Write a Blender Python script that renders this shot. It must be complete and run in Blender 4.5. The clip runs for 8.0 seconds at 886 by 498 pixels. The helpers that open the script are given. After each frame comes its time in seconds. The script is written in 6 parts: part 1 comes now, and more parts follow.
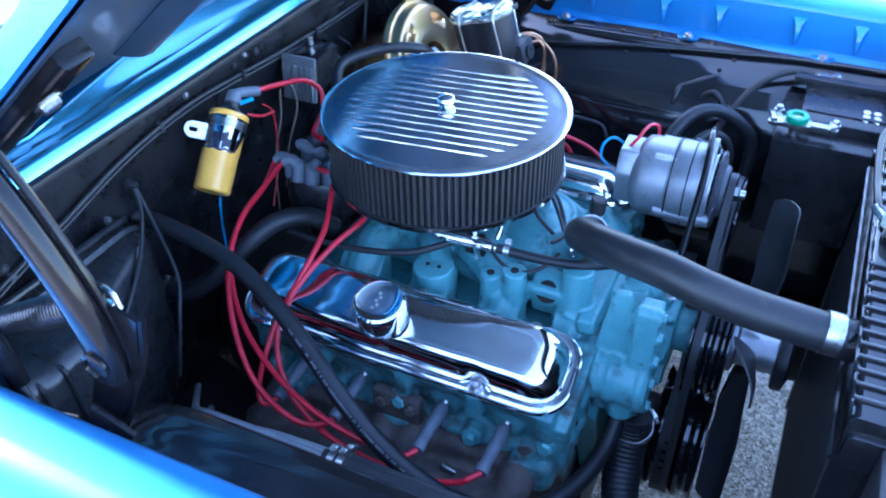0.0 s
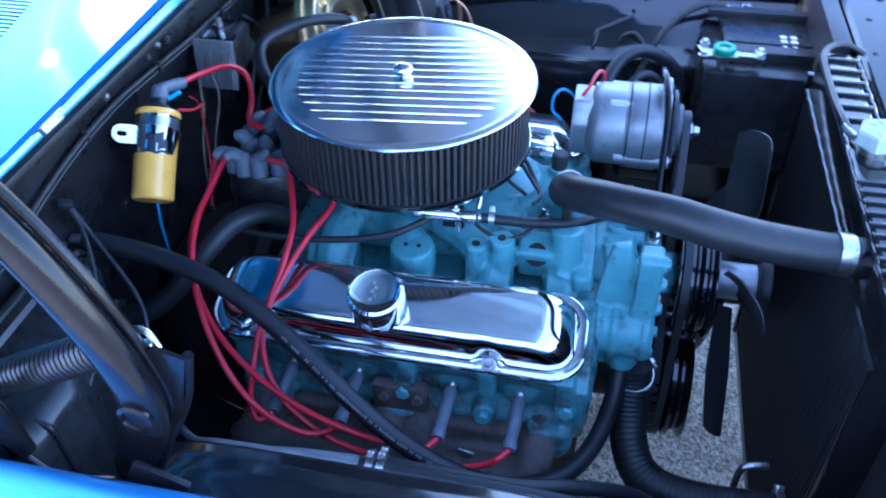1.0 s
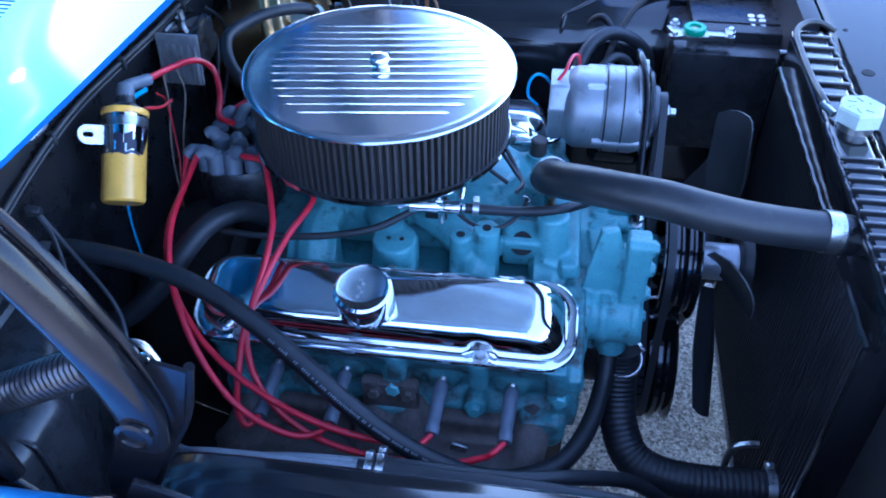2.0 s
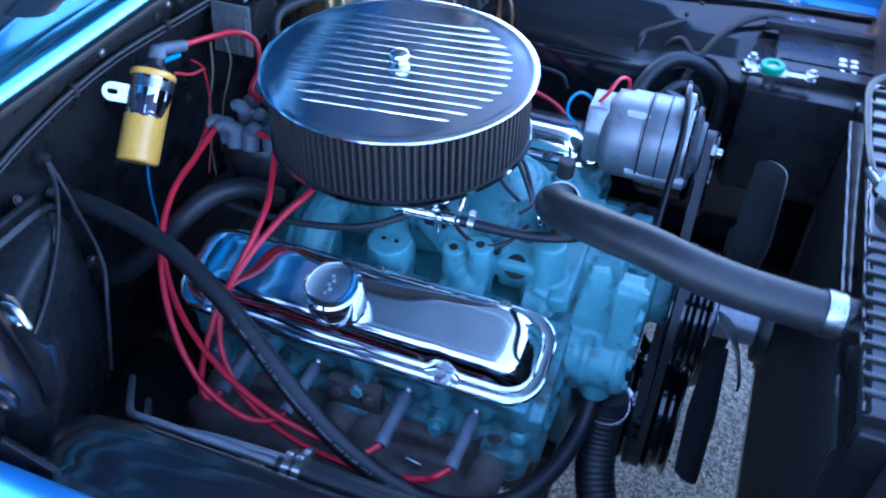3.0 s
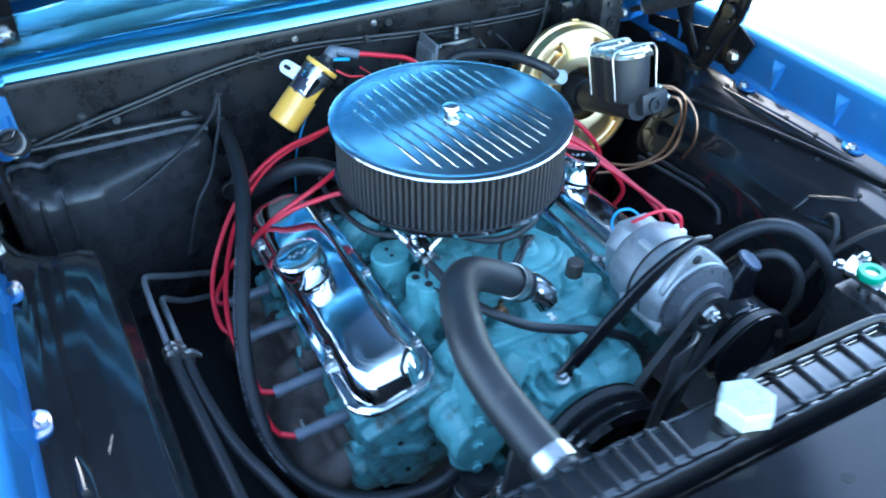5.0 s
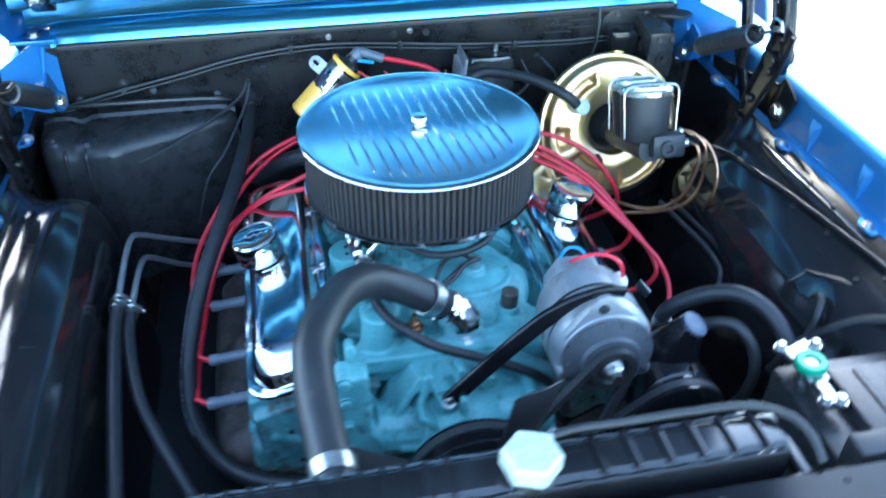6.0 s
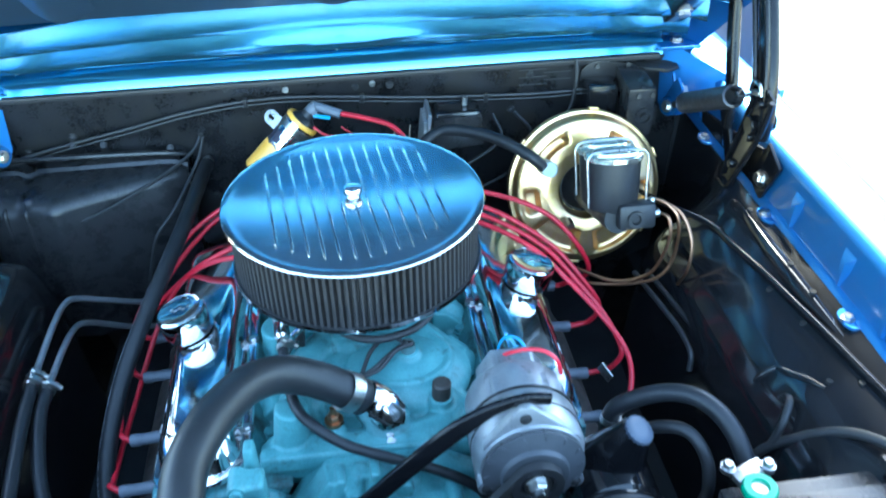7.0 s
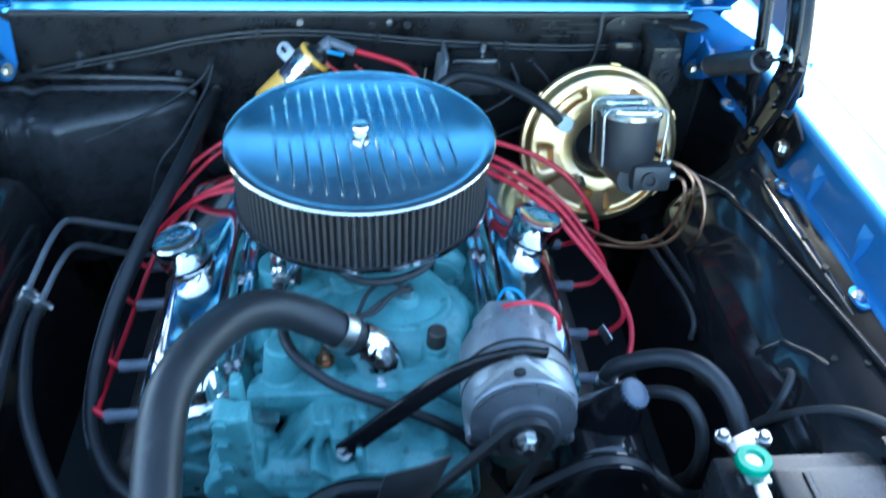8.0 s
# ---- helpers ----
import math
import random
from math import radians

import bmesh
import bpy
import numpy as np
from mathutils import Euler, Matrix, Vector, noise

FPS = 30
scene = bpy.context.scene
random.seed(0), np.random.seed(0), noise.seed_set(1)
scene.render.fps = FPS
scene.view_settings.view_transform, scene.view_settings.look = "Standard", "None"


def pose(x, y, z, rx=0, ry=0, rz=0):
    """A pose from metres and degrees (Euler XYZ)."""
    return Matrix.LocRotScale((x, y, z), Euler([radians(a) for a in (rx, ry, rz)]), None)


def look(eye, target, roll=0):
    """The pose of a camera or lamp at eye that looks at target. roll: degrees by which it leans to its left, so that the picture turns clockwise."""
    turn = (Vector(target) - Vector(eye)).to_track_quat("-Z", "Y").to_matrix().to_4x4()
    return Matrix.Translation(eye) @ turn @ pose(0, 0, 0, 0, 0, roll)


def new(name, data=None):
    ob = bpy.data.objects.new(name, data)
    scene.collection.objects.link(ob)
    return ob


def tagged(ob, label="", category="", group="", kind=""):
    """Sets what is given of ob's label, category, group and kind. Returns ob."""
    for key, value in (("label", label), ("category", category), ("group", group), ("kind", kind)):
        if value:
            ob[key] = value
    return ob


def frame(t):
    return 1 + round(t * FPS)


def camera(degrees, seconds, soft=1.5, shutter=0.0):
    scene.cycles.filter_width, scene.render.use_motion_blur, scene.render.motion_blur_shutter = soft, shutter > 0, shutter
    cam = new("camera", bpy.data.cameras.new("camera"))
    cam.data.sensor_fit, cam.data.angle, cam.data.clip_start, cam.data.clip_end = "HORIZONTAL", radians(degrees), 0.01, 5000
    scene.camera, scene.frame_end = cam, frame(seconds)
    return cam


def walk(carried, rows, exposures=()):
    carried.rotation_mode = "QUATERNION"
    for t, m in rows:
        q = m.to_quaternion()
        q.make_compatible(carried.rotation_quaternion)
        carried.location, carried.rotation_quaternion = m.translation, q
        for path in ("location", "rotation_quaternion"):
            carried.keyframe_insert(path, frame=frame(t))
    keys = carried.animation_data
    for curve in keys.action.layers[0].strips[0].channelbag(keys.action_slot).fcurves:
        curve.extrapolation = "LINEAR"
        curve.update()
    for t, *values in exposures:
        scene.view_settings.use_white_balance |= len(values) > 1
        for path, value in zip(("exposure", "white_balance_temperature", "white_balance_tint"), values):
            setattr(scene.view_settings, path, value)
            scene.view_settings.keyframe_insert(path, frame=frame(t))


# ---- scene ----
# The camera: carried by hand from the passenger-side fender round to the front of the car.
# World: x towards the front of the car, y towards the driver's side, z up, ground at 0.
cam = camera(55.1, 8.0, soft=1.9, shutter=0.7)
ROWS = [
    (0.0, 0.4562, -0.9715, 1.5018, 52.039, 0.741, 25.000),
    (0.5, 0.3564, -0.9693, 1.4905, 50.759, 0.537, 19.063),
    (1.0, 0.2653, -0.9794, 1.4793, 49.593, 0.702, 11.798),
    (1.5, 0.2289, -0.9727, 1.4748, 48.960, 0.946, 8.464),
    (2.0, 0.2227, -0.9661, 1.4724, 48.628, 0.427, 7.992),
    (2.2, 0.2288, -0.9601, 1.4728, 48.422, 0.010, 8.529),
    (3.3, 0.4684, -0.8474, 1.4691, 47.931, -0.927, 25.831),
    (3.5, 0.5201, -0.8374, 1.4685, 48.257, -1.180, 28.196),
    (4.0, 0.6838, -0.8306, 1.5012, 49.809, -0.775, 38.519),
    (4.5, 0.8160, -0.6921, 1.5179, 51.397, -0.937, 51.632),
    (5.8, 1.0991, -0.2659, 1.5337, 52.815, 0.056, 75.356),
    (6.0, 1.0907, -0.1822, 1.5246, 53.048, -0.288, 78.844),
    (6.5, 1.0475, -0.0166, 1.5360, 53.218, 0.209, 84.025),
    (7.0, 0.9836, 0.0025, 1.5433, 53.803, 0.907, 82.424),
    (7.5, 0.9375, 0.0013, 1.5260, 53.061, -0.723, 82.610),
    (8.0, 0.9721, 0.0096, 1.5104, 51.113, -2.144, 85.454),
]
walk(cam, [(t, pose(x, y, z, a, b, c)) for t, x, y, z, a, b, c in ROWS],
     [(0.0, 3.82, 5500, 18), (2.2, 3.62, 5250, 22), (3.4, 3.84, 5550, 17), (4.5, 4.14, 6250, 4), (6.2, 4.16, 6350, 0), (7.4, 4.19, 6350, -5), (8.0, 3.80, 6150, -1)])

# ---- light: sun behind the raised hood, which shades the engine bay ----
SUN = Vector((-0.78, 0.09, 0.61)).normalized()
world = bpy.data.worlds.new("world")
scene.world = world
world.use_nodes = True
wn = world.node_tree.nodes
wl = world.node_tree.links
sky = wn.new("ShaderNodeTexSky")
sky.sky_type = "NISHITA"
sky.sun_disc = False
sky.sun_elevation = math.asin(SUN.z)
sky.sun_rotation = math.atan2(SUN.x, SUN.y)
sky.air_density, sky.dust_density, sky.ozone_density = 1.0, 1.0, 2.0
wl.new(sky.outputs["Color"], wn["Background"].inputs["Color"])
wn["Background"].inputs["Strength"].default_value = 0.15
sun = new("sun", bpy.data.lights.new("sun", "SUN"))
sun.data.energy, sun.data.angle, sun.data.color = 1.2, radians(3.0), (1.0, 0.96, 0.90)
sun.matrix_world = look(SUN * 20, (0, 0, 0))


# ---- materials ----
def mat(name, col, rough=0.5, metal=0.0, var=0.18, size=0.03, fine=0.004, bump=0.0, coat=0.0,
        rvar=0.12, tint=None, spec=0.5, per_object=0.0):
    """Principled material with two scales of noise in colour, roughness and relief. size, fine: metres."""
    m = bpy.data.materials.new(name)
    m.use_nodes = True
    n, l = m.node_tree.nodes, m.node_tree.links
    b = n["Principled BSDF"]
    tc = n.new("ShaderNodeTexCoord")
    big, small = n.new("ShaderNodeTexNoise"), n.new("ShaderNodeTexNoise")
    for node, s, d in ((big, size, 4.0), (small, fine, 3.0)):
        node.inputs["Scale"].default_value = 1.0 / s
        node.inputs["Detail"].default_value = d
        l.new(tc.outputs["Object"], node.inputs["Vector"])
    mixn = n.new("ShaderNodeMath")
    mixn.operation = "MULTIPLY_ADD"
    mixn.inputs[1].default_value, mixn.inputs[2].default_value = 0.35, 0.0
    l.new(small.outputs["Fac"], mixn.inputs[0])
    add = n.new("ShaderNodeMath")
    add.operation = "MULTIPLY_ADD"
    add.inputs[1].default_value = 0.65
    l.new(big.outputs["Fac"], add.inputs[0])
    l.new(mixn.outputs[0], add.inputs[2])
    ramp = n.new("ShaderNodeValToRGB")
    lo = [c * (1 - var) for c in col]
    hi = [min(1.0, c * (1 + var)) for c in col] if tint is None else tint
    ramp.color_ramp.elements[0].position, ramp.color_ramp.elements[0].color = 0.32, (*lo, 1)
    ramp.color_ramp.elements[1].position, ramp.color_ramp.elements[1].color = 0.68, (*hi, 1)
    l.new(add.outputs[0], ramp.inputs["Fac"])
    out = ramp.outputs["Color"]
    if per_object:
        info = n.new("ShaderNodeObjectInfo")
        hsv = n.new("ShaderNodeHueSaturation")
        mr = n.new("ShaderNodeMapRange")
        mr.inputs["To Min"].default_value, mr.inputs["To Max"].default_value = 1 - per_object, 1 + per_object
        l.new(info.outputs["Random"], mr.inputs["Value"])
        l.new(mr.outputs["Result"], hsv.inputs["Value"])
        l.new(out, hsv.inputs["Color"])
        out = hsv.outputs["Color"]
    l.new(out, b.inputs["Base Color"])
    rr = n.new("ShaderNodeMapRange")
    rr.inputs["To Min"].default_value = max(0.02, rough - rvar)
    rr.inputs["To Max"].default_value = min(1.0, rough + rvar)
    l.new(add.outputs[0], rr.inputs["Value"])
    l.new(rr.outputs["Result"], b.inputs["Roughness"])
    b.inputs["Metallic"].default_value = metal
    b.inputs["Specular IOR Level"].default_value = spec
    b.inputs["Coat Weight"].default_value = coat
    b.inputs["Coat Roughness"].default_value = 0.06
    if bump:
        bp = n.new("ShaderNodeBump")
        bp.inputs["Strength"].default_value = min(1.0, bump)
        bp.inputs["Distance"].default_value = 0.002
        l.new(add.outputs[0], bp.inputs["Height"])
        l.new(bp.outputs["Normal"], b.inputs["Normal"])
    return m


BLUE = mat("blue_metallic_paint", (0.027, 0.170, 0.43), 0.52, 0.82, 0.10, 0.25, 0.002, 0.03, 0.55, 0.05)
# lighter copy of the body blue, with bright front light put into its colour
LITBLUE = mat("blue_paint_lightened_for_front_light", (0.065, 0.275, 0.44), 0.22, 0.90, 0.10, 0.10, 0.003, 0.0, 1.0, 0.05)
SPRING = mat("worn_black_spring_steel", (0.035, 0.035, 0.04), 0.32, 0.6, 0.4, 0.01, 0.002, 0.05)
BLACK = mat("gloss_black_paint", (0.0085, 0.0085, 0.0095), 0.115, 0.0, 0.35, 0.12, 0.02, 0.0, 0.08, 0.05)
HINGE = mat("hinge_black_enamel", (0.0055, 0.0055, 0.0065), 0.16, 0.0, 0.4, 0.03, 0.003, 0.05, 0.0, 0.06, spec=0.22)
SATIN = mat("satin_black_paint", (0.019, 0.019, 0.0205), 0.42, 0.0, 0.4, 0.06, 0.004, 0.14, 0.0, 0.14, spec=0.35)
FIREWALL = mat("aged_black_paint", (0.006, 0.006, 0.0072), 0.28, 0.0, 0.5, 0.05, 0.003, 0.22, 0.0, 0.18, (0.021, 0.021, 0.023), 0.32)
RUBBER = mat("black_rubber", (0.018, 0.018, 0.0195), 0.55, 0.0, 0.3, 0.02, 0.002, 0.10)
HOSE = mat("grey_black_hose_rubber", (0.013, 0.0138, 0.016), 0.45, 0.0, 0.25, 0.03, 0.002, 0.12, spec=0.35)
PLASTIC = mat("black_plastic", (0.019, 0.019, 0.0205), 0.28, 0.0, 0.3, 0.03, 0.002, 0.08, spec=0.35)
CHROME = mat("polished_chrome", (0.76, 0.77, 0.78), 0.09, 1.0, 0.10, 0.05, 0.006, 0.045, 0.0, 0.06)
BRUSHED = mat("polished_aluminium_lid", (0.63, 0.63, 0.64), 0.15, 1.0, 0.08, 0.04, 0.003, 0.02, 0.0, 0.05)
ALUM = mat("cast_aluminium", (0.33, 0.34, 0.355), 0.44, 0.70, 0.18, 0.02, 0.002, 0.35, 0.0, 0.10)
STEEL = mat("zinc_steel", (0.46, 0.46, 0.45), 0.30, 1.0, 0.2, 0.01, 0.002, 0.10)
GOLD = mat("gold_cadmium_plating", (0.80, 0.54, 0.18), 0.30, 0.97, 0.10, 0.045, 0.006, 0.04, 0.0, 0.06, (0.78, 0.50, 0.32))
TEAL = mat("turquoise_engine_enamel", (0.068, 0.245, 0.258), 0.45, 0.0, 0.22, 0.035, 0.003, 0.25, 0.0, 0.10, (0.115, 0.33, 0.335))
TEALWORN = mat("worn_turquoise_engine_enamel", (0.040, 0.185, 0.205), 0.46, 0.0, 0.35, 0.028, 0.003, 0.35, 0.0, 0.12, (0.10, 0.26, 0.265))
RUST = mat("heat_stained_cast_iron", (0.045, 0.037, 0.034), 0.7, 0.1, 0.4, 0.025, 0.003, 0.5, 0.0, 0.1, (0.125, 0.098, 0.088))
IRON = mat("greasy_dark_iron", (0.032, 0.029, 0.027), 0.55, 0.2, 0.5, 0.03, 0.004, 0.4)
FILTER = mat("dark_oiled_filter_gauze", (0.0175, 0.0155, 0.0165), 0.7, 0.0, 0.3, 0.01, 0.0015, 0.4)
RED = mat("red_silicone_wire", (0.55, 0.012, 0.030), 0.38, 0.0, 0.15, 0.02, 0.002, 0.05)
REDTHIN = mat("thin_red_wire", (0.50, 0.02, 0.03), 0.4)
CYANWIRE = mat("light_blue_wire", (0.02, 0.30, 0.55), 0.4)
BOOT = mat("grey_silicone_boot", (0.105, 0.12, 0.145), 0.5, 0.0, 0.15, 0.01, 0.002, 0.1)
YELLOW = mat("yellow_coil_paint", (0.86, 0.44, 0.075), 0.3, 0.0, 0.10, 0.03, 0.003, 0.05, 0.4)
WHITECAP = mat("pale_cap_enamel", (0.34, 0.40, 0.385), 0.35, 0.0, 0.12, 0.012, 0.002, 0.12)
ZINC = mat("pale_zinc_plating", (0.64, 0.66, 0.58), 0.20, 0.80, 0.12, 0.02, 0.003, 0.06, 0.0, 0.10)
GREEN = mat("green_plastic", (0.005, 0.28, 0.14), 0.35)
LABELRED = mat("red_label", (0.6, 0.02, 0.03), 0.45)
LABELWHITE = mat("white_label", (0.75, 0.75, 0.75), 0.45)
INK = mat("dark_print", (0.02, 0.02, 0.04), 0.5)
GREYINK = mat("worn_pale_print", (0.20, 0.21, 0.23), 0.6)
FADED = mat("faded_stamping", (0.030, 0.030, 0.032), 0.55)
COPPER = mat("copper_nickel_line", (0.42, 0.22, 0.13), 0.35, 1.0, 0.2, 0.02)
PSCAP = mat("blue_grey_plastic", (0.055, 0.070, 0.098), 0.45)
FANGREY = mat("dull_fan_enamel", (0.060, 0.064, 0.072), 0.5, 0.2, 0.2, 0.02, 0.002, 0.05)
PSFAINT = mat("faded_cap_print", (0.30, 0.34, 0.33), 0.5)
TANWIRE = mat("tan_wire", (0.22, 0.17, 0.12), 0.55)
# near-black colour that stands for the shade inside holes, slots and the vent
HOLESHADE = mat("hole_shade_black", (0.008, 0.008, 0.008), 0.9)


def concrete():
    m = bpy.data.materials.new("aggregate_concrete")
    m.use_nodes = True
    n, l = m.node_tree.nodes, m.node_tree.links
    b = n["Principled BSDF"]
    tc = n.new("ShaderNodeTexCoord")
    vor, noi, big = n.new("ShaderNodeTexVoronoi"), n.new("ShaderNodeTexNoise"), n.new("ShaderNodeTexNoise")
    vor.inputs["Scale"].default_value = 190.0
    noi.inputs["Scale"].default_value = 260.0
    big.inputs["Scale"].default_value = 1.7
    for node in (vor, noi, big):
        l.new(tc.outputs["Object"], node.inputs["Vector"])
    ramp = n.new("ShaderNodeValToRGB")
    e = ramp.color_ramp.elements
    e[0].position, e[0].color = 0.0, (0.075, 0.064, 0.054, 1)
    e[1].position, e[1].color = 1.0, (0.74, 0.68, 0.61, 1)
    mid = e.new(0.5)
    mid.color = (0.38, 0.34, 0.30, 1)
    l.new(vor.outputs["Color"], ramp.inputs["Fac"])
    mul = n.new("ShaderNodeMixRGB")
    mul.blend_type = "MULTIPLY"
    mul.inputs["Fac"].default_value = 0.5
    r2 = n.new("ShaderNodeValToRGB")
    r2.color_ramp.elements[0].position, r2.color_ramp.elements[0].color = 0.35, (0.45, 0.45, 0.46, 1)
    r2.color_ramp.elements[1].position, r2.color_ramp.elements[1].color = 0.62, (1, 1, 1, 1)
    l.new(big.outputs["Fac"], r2.inputs["Fac"])
    l.new(ramp.outputs["Color"], mul.inputs["Color1"])
    l.new(r2.outputs["Color"], mul.inputs["Color2"])
    l.new(mul.outputs["Color"], b.inputs["Base Color"])
    b.inputs["Roughness"].default_value = 0.85
    bp = n.new("ShaderNodeBump")
    bp.inputs["Strength"].default_value, bp.inputs["Distance"].default_value = 0.7, 0.003
    add = n.new("ShaderNodeMath")
    l.new(vor.outputs["Distance"], add.inputs[0])
    l.new(noi.outputs["Fac"], add.inputs[1])
    l.new(add.outputs[0], bp.inputs["Height"])
    l.new(bp.outputs["Normal"], b.inputs["Normal"])
    return m


def soil(m, col, size, lo, hi, rough=None):
    """Lays dirt, chips or dust spots of a noise pattern over a material. size: metres; lo, hi: noise levels."""
    n, l = m.node_tree.nodes, m.node_tree.links
    b = n["Principled BSDF"]
    tc, nz, mr, mx = n.new("ShaderNodeTexCoord"), n.new("ShaderNodeTexNoise"), n.new("ShaderNodeMapRange"), n.new("ShaderNodeMixRGB")
    nz.inputs["Scale"].default_value, nz.inputs["Detail"].default_value, nz.inputs["Roughness"].default_value = 1.0 / size, 6.0, 0.65
    mr.inputs["From Min"].default_value, mr.inputs["From Max"].default_value = lo, hi
    src = b.inputs["Base Color"].links[0].from_socket
    l.new(tc.outputs["Object"], nz.inputs["Vector"])
    l.new(nz.outputs["Fac"], mr.inputs["Value"])
    l.new(mr.outputs["Result"], mx.inputs["Fac"])
    l.new(src, mx.inputs["Color1"])
    mx.inputs["Color2"].default_value = (*col, 1)
    l.new(mx.outputs["Color"], b.inputs["Base Color"])
    if rough is not None:
        rs = b.inputs["Roughness"].links[0].from_socket
        ad = n.new("ShaderNodeMath")
        ad.operation, ad.use_clamp = "MULTIPLY_ADD", True
        ad.inputs[1].default_value = rough
        l.new(mr.outputs["Result"], ad.inputs[0])
        l.new(rs, ad.inputs[2])
        l.new(ad.outputs[0], b.inputs["Roughness"])


soil(TEAL, (0.030, 0.075, 0.075), 0.030, 0.56, 0.72, 0.25)
soil(TEAL, (0.16, 0.14, 0.11), 0.011, 0.69, 0.74)
soil(TEALWORN, (0.035, 0.045, 0.040), 0.034, 0.48, 0.66, 0.25)
soil(TEALWORN, (0.17, 0.14, 0.11), 0.012, 0.66, 0.71)
soil(FIREWALL, (0.16, 0.15, 0.145), 0.0065, 0.70, 0.75, 0.3)
soil(FIREWALL, (0.018, 0.017, 0.016), 0.08, 0.50, 0.70, 0.15)
soil(SATIN, (0.040, 0.037, 0.034), 0.009, 0.68, 0.75, 0.3)
soil(HOSE, (0.030, 0.030, 0.030), 0.02, 0.58, 0.75, 0.15)
soil(PLASTIC, (0.030, 0.029, 0.028), 0.012, 0.64, 0.76, 0.2)
soil(IRON, (0.05, 0.035, 0.025), 0.02, 0.5, 0.7)
soil(RED, (0.16, 0.02, 0.03), 0.012, 0.60, 0.75)
soil(ALUM, (0.14, 0.14, 0.14), 0.014, 0.60, 0.74)
soil(STEEL, (0.18, 0.15, 0.12), 0.008, 0.58, 0.72, 0.2)

DUSTBLUE = mat("dull_blue_underside_paint", (0.062, 0.112, 0.175), 0.32, 0.70, 0.15, 0.12, 0.004, 0.0, 0.2, 0.08)
CONCRETE = concrete()

# ---- mesh helpers ----
ORIGIN = {}


def thing(name, at, label, category, group="", kind=""):
    """A top-level thing: an Empty at its base, to which its parts belong."""
    ob = new(name)
    ob.empty_display_size = 0.03
    ob.location = at
    ORIGIN[ob.name] = Vector(at)
    return tagged(ob, label, category, group, kind)


def link_mesh(name, bm, material, sharp=38):
    me = bpy.data.meshes.new(name)
    bmesh.ops.recalc_face_normals(bm, faces=bm.faces)
    bm.to_mesh(me)
    bm.free()
    me.shade_smooth()
    me.set_sharp_from_angle(angle=radians(sharp))
    for m in material if isinstance(material, (list, tuple)) else (material,):
        me.materials.append(m)
    return me


def part(name, bm, material, parent, label="", sharp=38, kind=""):
    """Links a bmesh, built in world coordinates, as one mesh under a thing or a part."""
    o = ORIGIN[parent.name]
    bmesh.ops.translate(bm, verts=bm.verts, vec=-o)
    ob = new(name, link_mesh(name, bm, material, sharp))
    ob.parent = parent
    ORIGIN[ob.name] = o
    return tagged(ob, label, "", "", kind)


def single(name, bm, material, label, category, group="", kind="", sharp=38, at=None):
    """A thing that is one mesh, with its origin at its base."""
    co = [v.co for v in bm.verts]
    lo = Vector([min(c[k] for c in co) for k in range(3)])
    hi = Vector([max(c[k] for c in co) for k in range(3)])
    o = Vector(at) if at else Vector(((lo.x + hi.x) / 2, (lo.y + hi.y) / 2, lo.z))
    bmesh.ops.translate(bm, verts=bm.verts, vec=-o)
    ob = new(name, link_mesh(name, bm, material, sharp))
    ob.location = o
    ORIGIN[ob.name] = o
    return tagged(ob, label, category, group, kind)


def B():
    return bmesh.new()


def box(bm, c, s, rot=None, bevel=0.0, seg=2):
    m = Matrix.Translation(c) @ (rot.to_4x4() if rot else Matrix.Identity(4)) @ Matrix.Diagonal((*s, 1))
    g = bmesh.ops.create_cube(bm, size=1.0, matrix=m)
    if bevel:
        es = list({e for v in g["verts"] for e in v.link_edges})
        bmesh.ops.bevel(bm, geom=es, offset=bevel, segments=seg, affect="EDGES", profile=0.6)
    return bm


def frame_of(axis):
    z = Vector(axis).normalized()
    x = z.orthogonal().normalized()
    return Matrix((x, z.cross(x), z)).transposed()


def lathe(bm, prof, base, axis, n=32, mi=0):
    """Turns a profile of (radius, height) about an axis from base."""
    f = frame_of(axis)
    base = Vector(base)
    rings = []
    for r, h in prof:
        if r < 1e-5:
            rings.append([bm.verts.new(base + f @ Vector((0, 0, h)))])
        else:
            rings.append([bm.verts.new(base + f @ Vector((r * math.cos(2 * math.pi * k / n), r * math.sin(2 * math.pi * k / n), h)))
                          for k in range(n)])
    for a, b in zip(rings[:-1], rings[1:]):
        for k in range(n):
            j = (k + 1) % n
            if len(a) == 1 and len(b) == 1:
                continue
            if len(a) == 1:
                q = (a[0], b[j], b[k])
            elif len(b) == 1:
                q = (a[k], a[j], b[0])
            else:
                q = (a[k], a[j], b[j], b[k])
            bm.faces.new(q).material_index = mi
    return bm


def rod(bm, a, b, r, r2=None, n=20, bev=0.0):
    """A capped cylinder or cone from a to b."""
    a, b = Vector(a), Vector(b)
    h = (b - a).length
    r2 = r if r2 is None else r2
    prof = [(0, 0), (r, 0), (r2, h), (0, h)] if not bev else [(0, 0), (r - bev, 0), (r, bev), (r2, h - bev), (r2 - bev, h), (0, h)]
    return lathe(bm, prof, a, b - a, n)


def hexbolt(bm, at, axis, r=0.007, h=0.006):
    axis = Vector(axis).normalized()
    at = Vector(at)
    lathe(bm, [(0, -0.004), (r * 1.35, -0.004), (r * 1.35, 0.0015), (0, 0.0015)], at, axis, 16)
    lathe(bm, [(0, 0), (r, 0), (r, h * 0.8), (r * 0.8, h), (0, h)], at, axis, 6)
    return bm


